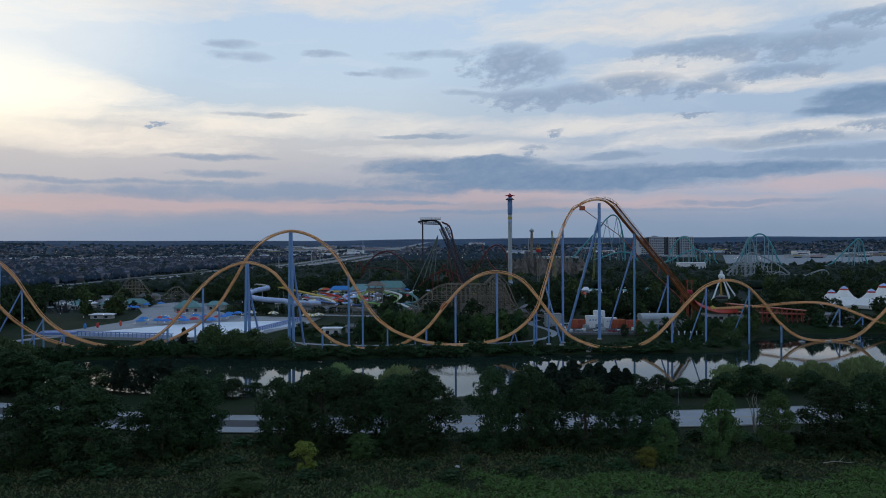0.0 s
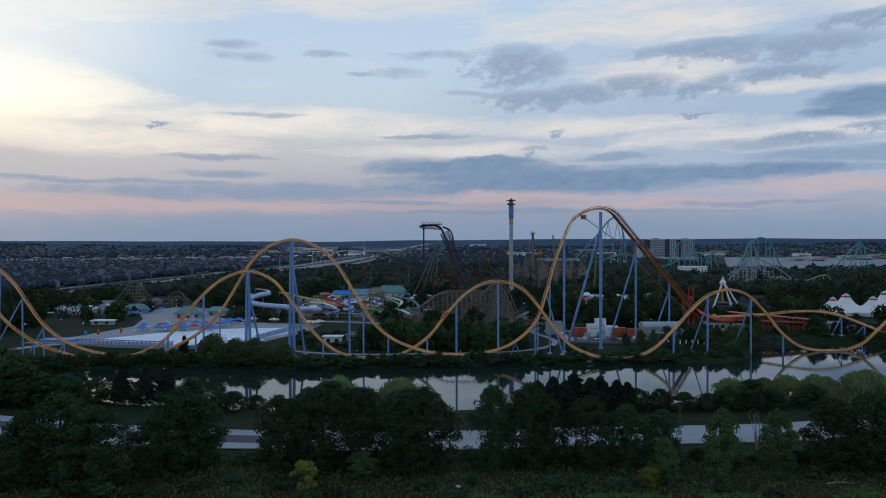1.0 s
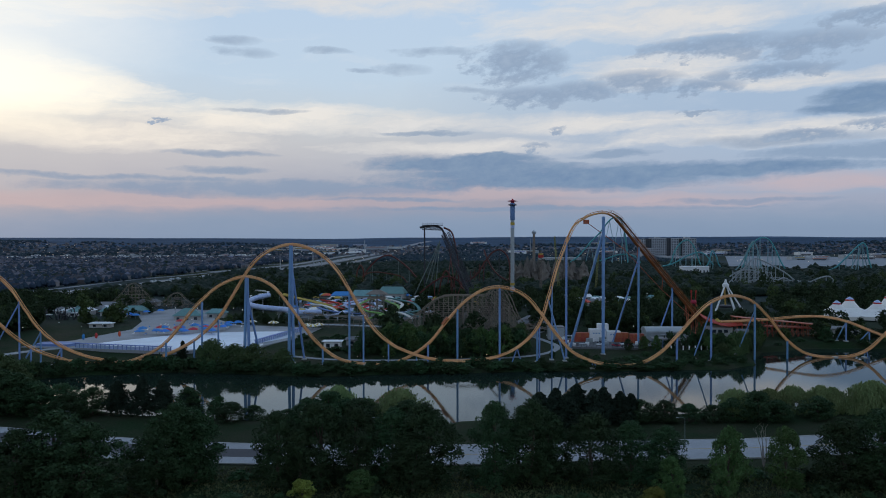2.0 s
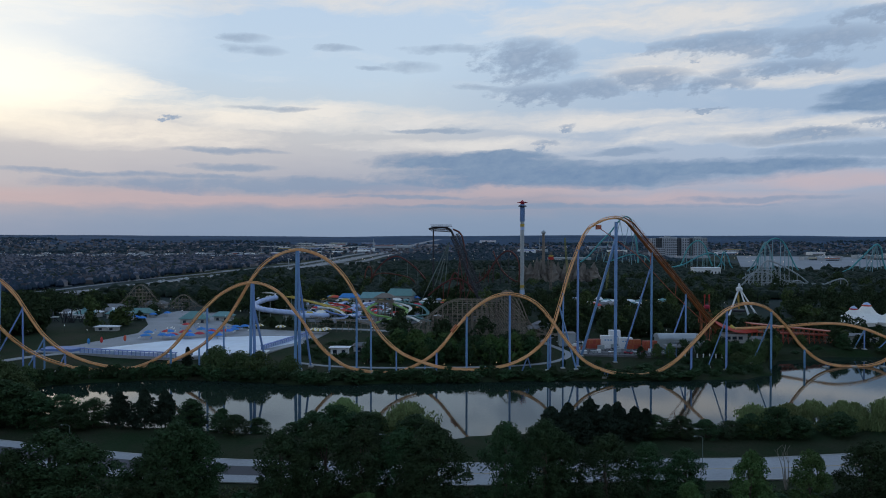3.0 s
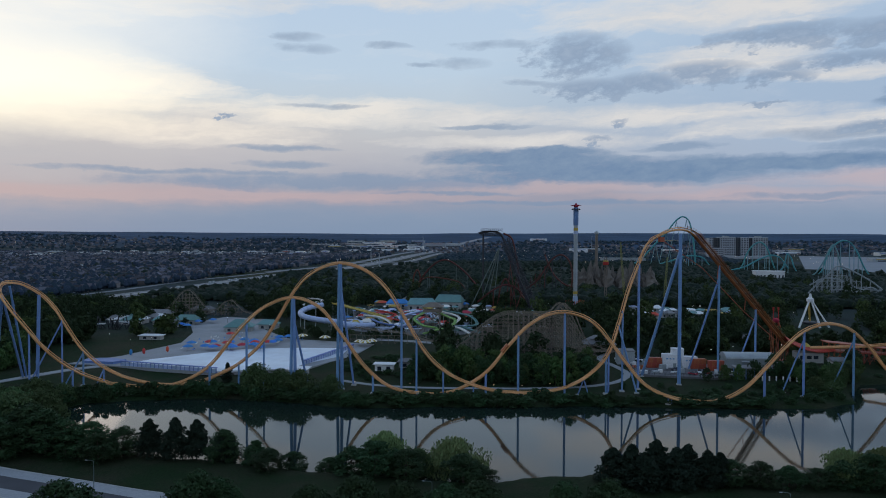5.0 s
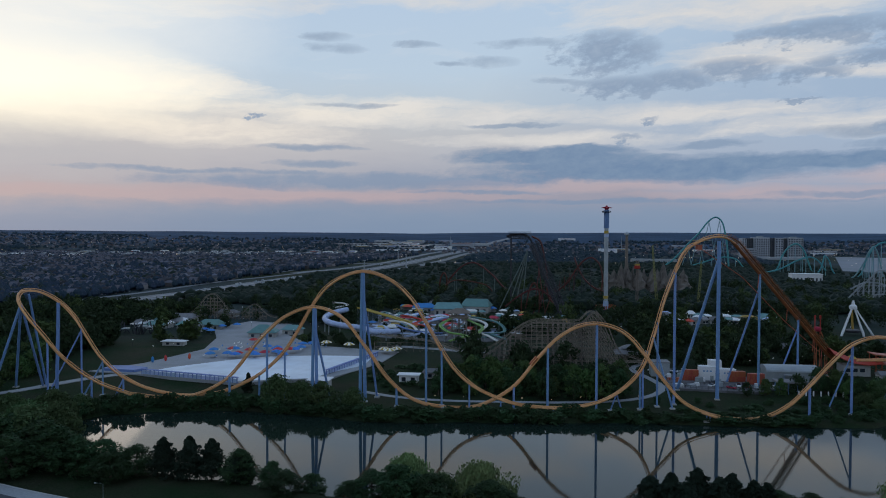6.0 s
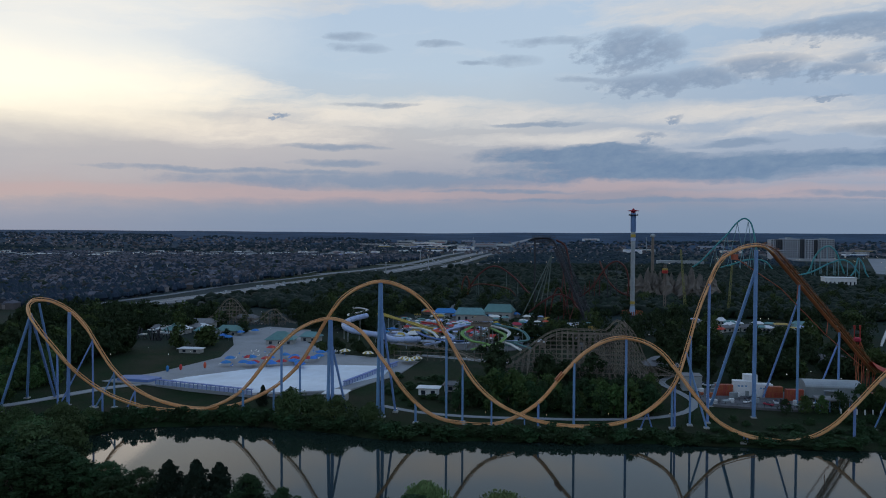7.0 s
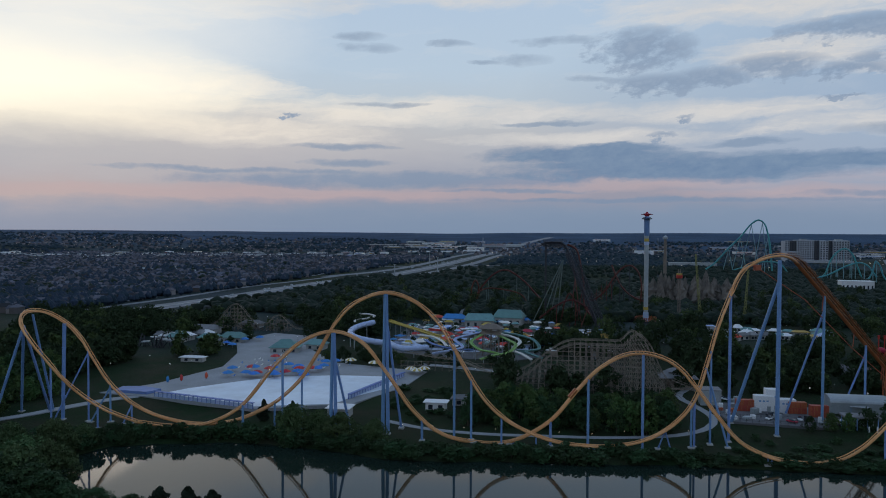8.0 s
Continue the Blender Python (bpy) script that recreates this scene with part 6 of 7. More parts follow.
def hall(x, y, w, d, h, rise, roof, label, turn=0, wall=None, hip=3.0, name="pavilion"):
    t = thing(name, (x, y, PARK), label, "building", turn=turn)
    m = Mesh()
    m.box((0, 0, 0), (w, d, h))
    part("wall", m, wall or CONCRETE, t)
    m = Mesh()
    m.gable((0, 0, h), (w, d), rise, 0, 1.0, 0.25, min(hip, w * 0.4))
    part("roof", m, roof, t)
    for i in range(max(2, int(w / 5))):
        q = Mesh()
        q.box((-w / 2 + w * (i + 0.5) / max(2, int(w / 5)), -d / 2 - 0.05, 0.6), (2.0, 0.14, h * 0.55))
        part("opening", q, GLASS, t)
    return t


def make_slides():
    z = PARK
    t = thing("tube_slide", (0, 0, 0), "fat pale blue tube slide winding over the ground", "water slide")
    line = spline([(-140, 592, 15), (-148, 580, 13.5), (-150, 568, 12), (-146, 555, 11), (-138, 545, 10.2), (-126, 538, 9.5), (-114, 533, 9), (-108, 526, 8.4), (-103, 523, 8), (-97, 527, 7.6), (-90, 536, 7)], 1.6)
    m = Mesh()
    m.tube(line, 1.9, 10)
    part("tube", m, SLIDEBLUE, t, smooth=True)
    for i in range(2, len(line) - 2, 3):
        r = Mesh()
        d = (line[i + 1] - line[i - 1]).normalized() * 0.2
        r.beam(line[i] - d, line[i] + d, 2.12, sides=10)
        part("flange", r, SLIDEBLUE, t)
    for i in range(4, len(line), 8):
        p = line[i]
        q = Mesh()
        q.beam((p.x, p.y, z), (p.x, p.y, p.z - 1.5), 0.3, sides=6)
        part("support_column", q, GREYSTEEL, t)
    t = thing("slide_tower", (-50, 545, z), "tall timber slide tower with a roofed platform", "slide tower")
    for x in (-5, 0, 5):
        for y in (-4, 4):
            m = Mesh()
            m.beam((x, y, 0), (x, y, 17.5), 0.3, sides=5)
            part("post", m, TIMBER, t)
    for k in range(4):
        for u in (-5, 5):
            m = Mesh()
            m.beam((u, -4, 3.6 * k), (-u, -4, 3.6 * k + 3.6), 0.16, sides=4)
            part("brace", m, TIMBER, t)
    m = Mesh()
    m.box((0, 0, 14), (13, 10, 1.4), 0, 0.1)
    part("platform", m, TIMBER, t)
    m = Mesh()
    m.gable((0, 0, 17.5), (13, 10), 2.8, 0, 1, 0.3, 5)
    part("roof", m, TIMBER, t)
    stair = Mesh()
    for k in range(22):
        stair.box((6 - 0.7 * k, -5.5 - 0.15 * k, 14 - 0.64 * k), (1.0, 2.4, 0.3))
    for h in (0.5, 1.2):
        stair.beam((6, -6.6, 14 + h), (-9, -9.8, 0.4 + h), 0.1, sides=4)
    part("stair", stair, TIMBER, t)
    specs = [(LIMEPAINT, [(-53, 544, 16.5), (-57, 538, 14.5), (-61, 530, 12), (-55, 524, 8.5), (-47, 522, 7.5), (-41, 526, 5), (-37, 520, 4)], "lime green open slide"),
             (LIMEPAINT, [(-47, 544, 15.5), (-39, 538, 13), (-33, 530, 11), (-37, 522, 7.5), (-45, 516, 6.5), (-53, 514, 4.2)], "green open slide"),
             (CANVAS, [(-45, 546, 15.5), (-37, 548, 13.5), (-31, 540, 11.5), (-35, 532, 7.7), (-29, 524, 6.5), (-23, 520, 4)], "cream open slide"),
             (YELLOW, [(-136, 610, 14), (-124, 604, 12), (-108, 594, 9.5), (-94, 584, 7), (-84, 574, 5)], "yellow open slide"),
             (YELLOW, [(-133, 613, 14), (-121, 607, 11.5), (-105, 598, 9), (-90, 588, 6.5)], "yellow open slide"),
             (POOLBLUE, [(-96, 560, 8), (-88, 548, 7), (-78, 542, 6), (-68, 543, 5), (-62, 548, 4.4)], "violet-blue open slide"),
             (SLIDEBLUE, [(-55, 554, 15.5), (-65, 550, 13.5), (-73, 542, 11.5), (-67, 534, 8), (-75, 528, 6.5), (-85, 530, 4)], "pale blue open slide"),
             (GREENROOF, [(-43, 552, 15.5), (-33, 556, 13.5), (-23, 550, 11.5), (-19, 540, 7.5), (-27, 534, 6.5), (-17, 526, 4)], "dark green open slide"),
             (REDCLOTH, [(-100, 600, 10), (-92, 606, 8), (-84, 600, 6.5), (-88, 592, 5), (-80, 588, 4)], "red open slide"),
             (CANVAS, [(-104, 575, 9), (-96, 580, 7.5), (-88, 574, 6), (-80, 556, 4)], "white open slide"),
             (CANVAS, [(-164, 640, 15), (-158, 646, 14), (-152, 640, 13), (-158, 632, 12), (-164, 626, 11), (-156, 618, 9), (-146, 622, 8)], "white curling slide")]
    for mat, keys, label in specs:
        t = thing("water_slide", (0, 0, 0), label + " in the water park", "water slide", "open slides")
        line = spline(keys, 1.5)
        m = Mesh()
        for o in (-0.9, 0, 0.9):
            m.tube([p + Vector((o * 0.8, 0, 0.4 if o else 0)) for p in line], 0.42, 6)
        part("chute", m, mat, t, smooth=True)
        for i in range(0, len(line), 7):
            p = line[i]
            q = Mesh()
            q.beam((p.x, p.y, z - 0.5), (p.x, p.y, p.z), 0.2, sides=5)
            part("support_column", q, GREYSTEEL, t)
    rng = random.Random(4)
    pools = [(-88, 560, 20, 9), (-66, 556, 16, 8), (-96, 590, 18, 9), (-74, 610, 24, 9), (-44, 600, 18, 9), (-30, 565, 14, 7), (-20, 585, 16, 6), (-110, 640, 20, 9)]
    for x, y, w, d in pools:
        t = thing("splash_pool", (x, y, z), "shallow turquoise splash pool with a pale rim", "pool", "splash pools")
        m = Mesh()
        m.slab([(w / 2 * math.cos(a / 10 * math.pi), d / 2 * math.sin(a / 10 * math.pi)) for a in range(20)], -0.2, 0.5)
        part("rim", m, CONCRETE, t)
        m = Mesh()
        m.slab([(w * 0.45 * math.cos(a / 10 * math.pi), d * 0.45 * math.sin(a / 10 * math.pi)) for a in range(20)], 0.1, 0.55)
        part("pool_water", m, SLIDEBLUE, t)
    deck = Mesh()
    deck.slab([(-122, 548), (-90, 534), (-62, 528), (-30, 530), (-8, 556), (0, 590), (-20, 640), (-90, 690), (-130, 650)], z - 1.5, z + 0.3)
    tagged(part("slide_pavement", deck, GRAVEL), "pale paving between the slides and pools", "pavement", kind="structure")
    # square shade sails between the pools
    sails = ((BLUECLOTH, "blue"), (CANVAS, "cream"), (SLIDEBLUE, "pale blue"), (REDCLOTH, "red"), (GREENROOF, "green"), (YELLOW, "yellow"), (WHITE, "white"))
    for i in range(95):
        x, y = rng.uniform(-124, -6), rng.uniform(552, 668)
        if i > 70:
            x, y = rng.uniform(-20, 28), rng.uniform(560, 660)
        mat, word = sails[rng.choice((0, 0, 1, 2, 2, 3, 4, 4, 5, 6, 6))]
        w, h = rng.uniform(1.6, 3.4), rng.uniform(2.6, 4.2)
        t = thing("sunshade", (x, y, z + 0.25), word + " peaked sunshade in the water park", "sunshade", "sunshades", turn=rng.uniform(0, 90))
        m = Mesh()
        m.beam((0, 0, 0), (0, 0, h), 0.09, sides=5)
        part("pole", m, GREYSTEEL, t)
        m = Mesh()
        m.gable((0, 0, h - 0.7), (2 * w, 2 * w), 1.1, 0, 0.0, 0.12, w)
        part("canopy", m, mat, t)
    # low flat roofs, walls and tanks that crowd the slides
    for i in range(46):
        x, y = rng.uniform(-122, 20), rng.uniform(540, 664)
        w, d, h = rng.uniform(2.5, 9), rng.uniform(2, 5), rng.uniform(1.6, 4.5)
        mat, word = ((WHITE, "white"), (SLIDEBLUE, "pale blue"), (TIMBER, "timber"), (GREYROOF, "grey"), (GREENROOF, "green"), (DARKSTEEL, "dark"))[rng.randrange(6)]
        t = thing("pump_hut", (x, y, z), word + " flat-roofed pump hut beside the slides", "hut", "pump huts", turn=rng.uniform(-30, 30))
        m = Mesh()
        m.box((0, 0, 0), (w, d, h), 0, 0.1)
        part("wall", m, mat, t)
        m = Mesh()
        m.box((0, 0, h), (w + 0.8, d + 0.8, 0.3), 0, 0.08)
        part("roof", m, (GREYROOF, WHITE, SLIDEBLUE)[i % 3], t)
        m = Mesh()
        m.box((0, -d / 2 - 0.04, 0), (1.1, 0.1, min(2.1, h * 0.8)))
        part("door", m, DARKSTEEL, t)
    # shade roofs and stalls
    cols = (GREENROOF, BLUECLOTH, REDCLOTH, YELLOW, CANVAS, SLIDEBLUE, GREENROOF)
    words = ("green", "blue", "red", "yellow", "cream", "pale blue", "green")
    for i in range(84):
        x, y = rng.uniform(-130, 0), rng.uniform(600, 720)
        if i > 46:
            x, y = rng.uniform(-128, -12), rng.uniform(548, 660)
        if i < 12:
            x, y = rng.uniform(-125, -82), rng.uniform(675, 735)
        k = rng.randrange(7)
        w = rng.uniform(4, 9)
        t = thing("stall", (x, y, z), words[k] + " roofed stall in the water park", "stall", "stalls", turn=rng.uniform(-20, 20))
        m = Mesh()
        for u in (-0.45, 0.45):
            for v in (-0.45, 0.45):
                m.beam((u * w, v * w * 0.8, 0), (u * w, v * w * 0.8, 3), 0.12, sides=4)
        m.box((0, w * 0.2, 0), (w * 0.8, w * 0.3, 2.2))
        part("counter", m, CONCRETE, t)
        m = Mesh()
        m.gable((0, 0, 3), (w, w * 0.8), w * 0.22, 0, 0.3, 0.15, w * 0.3)
        part("roof", m, cols[k], t)


def make_waterpark():
    make_pool()
    for p in ((-183, 446), (-174, 449), (-160, 452), (-148, 458), (-139, 476), (-187, 460), (-176, 465), (-165, 465), (-152, 468), (-142, 489), (-137, 492), (-231, 545), (-224, 538), (-238, 570), (-226, 562), (-219, 572), (-160, 476), (-244, 548)):
        umbrella(*p, "blue")
    for p in ((-168, 450), (-154, 455), (-166, 462), (-178, 500), (-150, 466)):
        umbrella(*p, "red")
    for p in ((-129, 496), (-113, 490), (-88, 476), (-81, 478), (-84, 472)):
        umbrella(*p, "striped")
    rng = random.Random(52)
    for i in range(8):
        umbrella(rng.uniform(-186, -140), rng.uniform(446, 500), ("blue", "blue", "red")[i % 3])
    for i in range(60):
        x, y = rng.uniform(-196, -112), rng.uniform(440, 520)
        if y < 440 + (x + 196) * 0.62:
            continue
        t = thing("sun_lounger", (x, y, PARK + 0.1), ("white", "blue")[i % 2] + " sun lounger on the plaza", "lounger", "sun loungers", turn=rng.uniform(-30, 30))
        m = Mesh()
        m.box((0, 0, 0), (0.8, 2.0, 0.35), 0, 0.05)
        part("frame", m, WHITE, t)
        m = Mesh()
        m.box((0, -0.2, 0.36), (0.74, 1.5, 0.1), 0, 0.03)
        m.beam((0, 0.6, 0.4), (0, 1.2, 0.95), 0.3, sides=4)
        part("mattress", m, (CANVAS, BLUECLOTH)[i % 2], t)
    hall(-236, 566, 15, 11, 3.6, 3.4, GREENROOF, "small pavilion with a green hipped roof beside the plaza")
    hall(-184, 533, 18, 12, 3.4, 4.8, GREENROOF, "green-roofed snack bar on the plaza", 8, hip=7.0)
    hall(-168, 548, 12, 9, 3.4, 3.0, GREENROOF, "green-roofed changing hut on the plaza", -6)
    hall(-74, 690, 24, 16, 5, 5.0, GREENROOF, "large pavilion with a green metal roof", 4)
    hall(-50, 706, 24, 18, 6, 6.0, GREENROOF, "large green-roofed hall with a cupola", -8)
    hall(-98, 706, 18, 12, 4, 3.4, BLUECLOTH, "low hall with a dark blue roof")
    hall(-255, 640, 16, 10, 3.4, 2.6, GREYROOF, "grey-roofed service building at the wood's edge")
    hall(-276, 600, 22, 12, 4, 3.0, GREYROOF, "long grey-roofed service building")
    hall(-252, 562, 14, 9, 3.4, 2.6, GREENROOF, "small green-roofed kiosk among trees")
    hall(-226, 489, 14, 5, 2.6, 0.8, WHITE, "low white tent-roofed stall on the lawn")
    hall(-99, 379, 9, 8, 4.0, 0.6, WHITE, "small white pump house beside blue columns", name="pump_house")
    hall(-60, 398, 9, 5, 3.6, 0.5, WHITE, "white site trailer on the lawn", name="site_trailer", wall=WHITE)
    hall(-48, 410, 12, 7, 3.0, 1.4, GREYROOF, "low grey shed on the lawn")
    rng = random.Random(12)
    for i in range(12):
        hall(rng.uniform(-300, -236), rng.uniform(545, 600), rng.uniform(7, 14), rng.uniform(6, 9), 3.4, 2.4, (GREYROOF, GREENROOF, WHITE)[i % 3], ("grey", "green", "white")[i % 3] + " roofed back-of-house shed among trees", rng.uniform(-30, 30), name="shed")
    # dark play ship on the lawn
    t = thing("play_structure", (-276, 536, PARK), "dark timber play structure with a tangle of beams", "play structure")
    m = Mesh()
    for i in range(22):
        a = Vector((rng.uniform(-13, 13), rng.uniform(-6, 6), 0))
        b = a + Vector((rng.uniform(-5, 5), rng.uniform(-4, 4), rng.uniform(3, 9)))
        m.beam(a, b, 0.4, sides=5)
    part("frame", m, DARKSTEEL, t)
    for i in range(5):
        m = Mesh()
        m.box((-9 + 4.5 * i, rng.uniform(-3, 3), 3 + rng.uniform(0, 4)), (5, 5, 0.6), rng.uniform(0, 1), 0.1)
        part("platform", m, GREYSTEEL, t)
    for x, y, c in ((-208, 428, BLUECLOTH), (-203, 433, REDCLOTH), (-193, 441, REDCLOTH)):
        t = thing("buoy_marker", (x, y, PARK + 0.3), "standing canvas marker beside the wave pool", "marker", "markers")
        m = Mesh()
        m.lathe((0, 0, 0), [(0.3, 0), (0.8, 0.9), (0.8, 2.4), (0.2, 3.4)], 10)
        part("body", m, c, t)
    make_slides()


make_waterpark()


def make_paths():
    path = part("lakeside_path", strip([(-78, 380), (-60, 372), (-41, 368.5), (-10, 369.5), (20, 373), (42, 380), (56, 392), (61, 406), (57, 425), (52, 445), (60, 465)], 3.4, 0.12), PAVING)
    tagged(path, "pale paved path along the lake", "path", kind="structure")
    path = part("access_road", strip([(-300, 300), (-262, 332), (-240, 352), (-226, 372), (-216, 388), (-206, 398)], 6, 0.15), ASPHALT)
    tagged(path, "grey access road under the coaster's far turn", "road", kind="structure")
    path = part("park_avenue", strip([(-88, 505), (-60, 498), (-30, 486)], 7, 0.12), PAVING)
    tagged(path, "paved avenue between pool and wooden coaster", "path", kind="structure")
    path = part("park_street", strip([(-110, 720), (-102, 790), (-96, 880)], 10, 0.15), PAVING)
    tagged(path, "pale street into the woods", "path", kind="structure")
    plaza = Mesh()
    plaza.slab([(150, 508), (176, 504), (198, 530), (190, 556), (158, 552)], PARK - 1.5, PARK + 0.12)
    tagged(part("ride_plaza_pavement", plaza, GRAVEL), "grey plaza behind the lift", "plaza", kind="structure")
    for x in range(-70, 60, 13):
        y = 370.5 if x < 15 else 375 + (x - 15) * 0.2
        t = thing("path_light", (x, y + 2.2, ground_z(x, y)), "small lit bollard beside the lakeside path", "bollard light", "path lights")
        m = Mesh()
        m.beam((0, 0, 0), (0, 0, 1.0), 0.08, sides=6)
        part("post", m, DARKSTEEL, t)
        m = Mesh()
        m.lathe((0, 0, 1.0), [(0.11, 0), (0.11, 0.2), (0.04, 0.26)], 8)
        part("lamp", m, LAMPGLOW, t)
    for x, y, h in ((-113, 226, 8), (-18.5, 217, 8.4), (69, 217, 8.4), (-165, 222, 8)):
        t = thing("street_lamp", (x, y, ground_z(x, y)), "slim grey street lamp beside the road", "street lamp", "street lamps")
        m = Mesh()
        m.beam((0, 0, 0), (0, 0, h), 0.11, 0.07, 8)
        part("pole", m, DARKTEAL, t)
        m = Mesh()
        m.tube([(0, 0, h), (-0.6, 0, h + 0.3), (-2.0, 0, h + 0.35)], 0.06, 6)
        part("arm", m, DARKTEAL, t)
        m = Mesh()
        m.box((-2.2, 0, h + 0.26), (0.7, 0.25, 0.14), 0, 0.05)
        part("lamp_head", m, GREYSTEEL, t)


make_paths()


def make_midway():
    """Stalls, food stands and small rides between the lift and the towers."""
    rng = random.Random(21)
    cols = ((WHITE, "white"), (SLIDEBLUE, "pale blue"), (REDCLOTH, "red"), (GREENROOF, "green"), (YELLOW, "yellow"), (GREYROOF, "grey"))
    for i in range(44):
        if i < 30:
            x, y = rng.uniform(104, 198), rng.uniform(640, 696)
        elif i < 37:
            x, y = rng.uniform(-28, 30), rng.uniform(600, 640)
        else:
            x, y = rng.uniform(75, 120), rng.uniform(740, 790)
        c, w = cols[rng.randrange(6)]
        hall(x, y, rng.uniform(5, 11), rng.uniform(4, 7), rng.uniform(2.6, 4), rng.uniform(1.0, 2.8), c, w + " roofed midway stand", rng.uniform(-40, 40), name="midway_stand")
    hall(386, 1150, 40, 20, 13.5, 0.6, WHITE, "large white flat-roofed theatre", -4, WHITE, name="theatre")
    hall(232, 446, 28, 8, 4.5, 1.0, GREYROOF, "low grey maintenance hall by the lake")
    hall(263, 1700, 96, 20, 12, 0.6, GREYSTEEL, "long pale grey exhibition hall far behind", 0, GREYSTEEL, name="exhibition_hall")


make_midway()


# ---------------------------------------------------------------- town, motorway and horizon
def make_hospital():
    t = thing("hospital", (629, 2100, 0), "pale grey hospital of several tall slab blocks", "hospital")
    blocks = [(-71, 0, 11, 34, 56, 0), (-56, 6, 20, 34, 57, 1), (-27, 0, 40, 38, 59, 0), (0, 6, 14, 34, 58, 1), (17, 0, 20, 38, 58, 0), (33, 6, 12, 34, 57, 1), (58, 0, 38, 38, 58.5, 0)]
    for x, y, w, d, h, dark in blocks:
        m = Mesh()
        m.box((x, y, 0), (w, d, h), 0, 0.4)
        b = part("block", m, DARKFACADE if dark else FACADE, t, "dark glazed link block" if dark else "")
        n = max(2, int(w / 5.5))
        for f in range(11):
            q = Mesh()
            for k in range(n):
                q.box((x - w / 2 + w * (k + 0.5) / n, y - d / 2 - 0.15, 6 + 4.7 * f), (w / n * 0.6, 0.4, 2.7))
            tagged(part("ribbon_window", q, GLASS, b), kind="stuff")
    m = Mesh()
    m.box((16, -30, 0), (124, 30, 8), 0, 0.5)
    m.box((-62, -30, 0), (32, 30, 30), 0, 0.5)
    pod = part("podium", m, FACADE, t)
    for f in range(5):
        q = Mesh()
        for k in range(5):
            q.box((-75 + 6.2 * k, -45.2, 3 + 5.4 * f), (4.4, 0.5, 2.4))
        tagged(part("ribbon_window", q, GLASS, pod), kind="stuff")
    m = Mesh()
    m.box((-27, 4, 59), (14, 12, 3.0))
    m.box((58, 4, 58.5), (16, 12, 2.6))
    part("plant_room", m, GREYSTEEL, t)


def make_suburb():
    """Hundreds of pitched roofs between garden trees."""
    rng = random.Random(33)
    walls, roofs = Mesh(), Mesh()

    def house(x, y):
        w, d, h = rng.uniform(7.5, 11.5), rng.uniform(7, 9.5), rng.uniform(4.5, 6)
        a = rng.choice((0.1, 0.1, 1.67, -0.5)) + rng.uniform(-0.1, 0.1)
        g = ground_z(x, y)
        walls.box((x, y, g), (w, d, h), a)
        roofs.gable((x, y, g + h), (w, d), rng.uniform(2.4, 3.8), a, 0.4, 0.2, rng.choice((0, 4, 4)))
    n = 0
    while n < 4600:
        y = 690 + 1420 * rng.random()
        x = rng.uniform(-1500, motorway_x(y) - 75)
        if x < -0.80 * y - 60 or noise.noise((x * 0.004, y * 0.004, 1.0)) < -0.35:
            continue
        house(round(x / 12.5) * 12.5 + rng.uniform(-2, 2), round(y / 23) * 23 + rng.uniform(-3, 3))
        n += 1
    n = 0
    while n < 1500:
        y = 2350 + 900 * rng.random()
        x = rng.uniform(-0.2, 0.75) * y if rng.random() < 0.6 else rng.uniform(-0.8, -0.15) * y
        house(x, y)
        n += 1
    lanes = Mesh()
    for k in range(30):
        y = 771.5 + 46 * k
        x1 = motorway_x(y) - 70
        x0 = -0.8 * y - 60
        for a in range(int((x1 - x0) // 40)):
            x = x0 + 40 * a
            if noise.noise((x * 0.004, y * 0.004, 1.0)) > -0.35:
                lanes.box((x + 20, y, ground_z(x + 20, y) + 0.1), (40, 8, 0.15))
    for k in range(11):
        x = -1380 + 95 * k
        y0 = max(790, -x / 0.8)
        for b in range(int((2100 - y0) // 40)):
            y = y0 + 40 * b
            if x < motorway_x(y) - 80:
                lanes.box((x, y + 20, ground_z(x, y + 20) + 0.12), (8, 40, 0.15))
    tagged(part("suburb_streets", lanes, CARPARK), "pale residential streets between the houses", "streets", kind="stuff")
    tagged(part("suburb_walls", walls, SIDING), "brick walls of a wide suburb of houses", "houses", kind="stuff")
    tagged(part("suburb_roofs", roofs, HAZEROOF), "brown and grey roofs of a wide suburb, tinted blue for haze", "roofs", kind="stuff")
    trees = Mesh()
    for i in range(5000):
        y = 700 + 1440 * rng.random()
        x = rng.uniform(-0.82 * y, motorway_x(y) - 60)
        r = rng.uniform(2.4, 4.8)
        g = ground_z(x, y)
        trees.lathe((x, y, g), [(r * 0.3, 0.8), (r * rng.uniform(0.8, 1.1), r * 0.9), (r * rng.uniform(0.5, 0.9), r * 1.7), (r * 0.15, r * 2.3)], 6)
    # garden trees share the far crowns' haze-blue leaf colour
    tagged(part("garden_trees", trees, HAZELEAF), "small garden trees between the houses", "trees", kind="stuff")


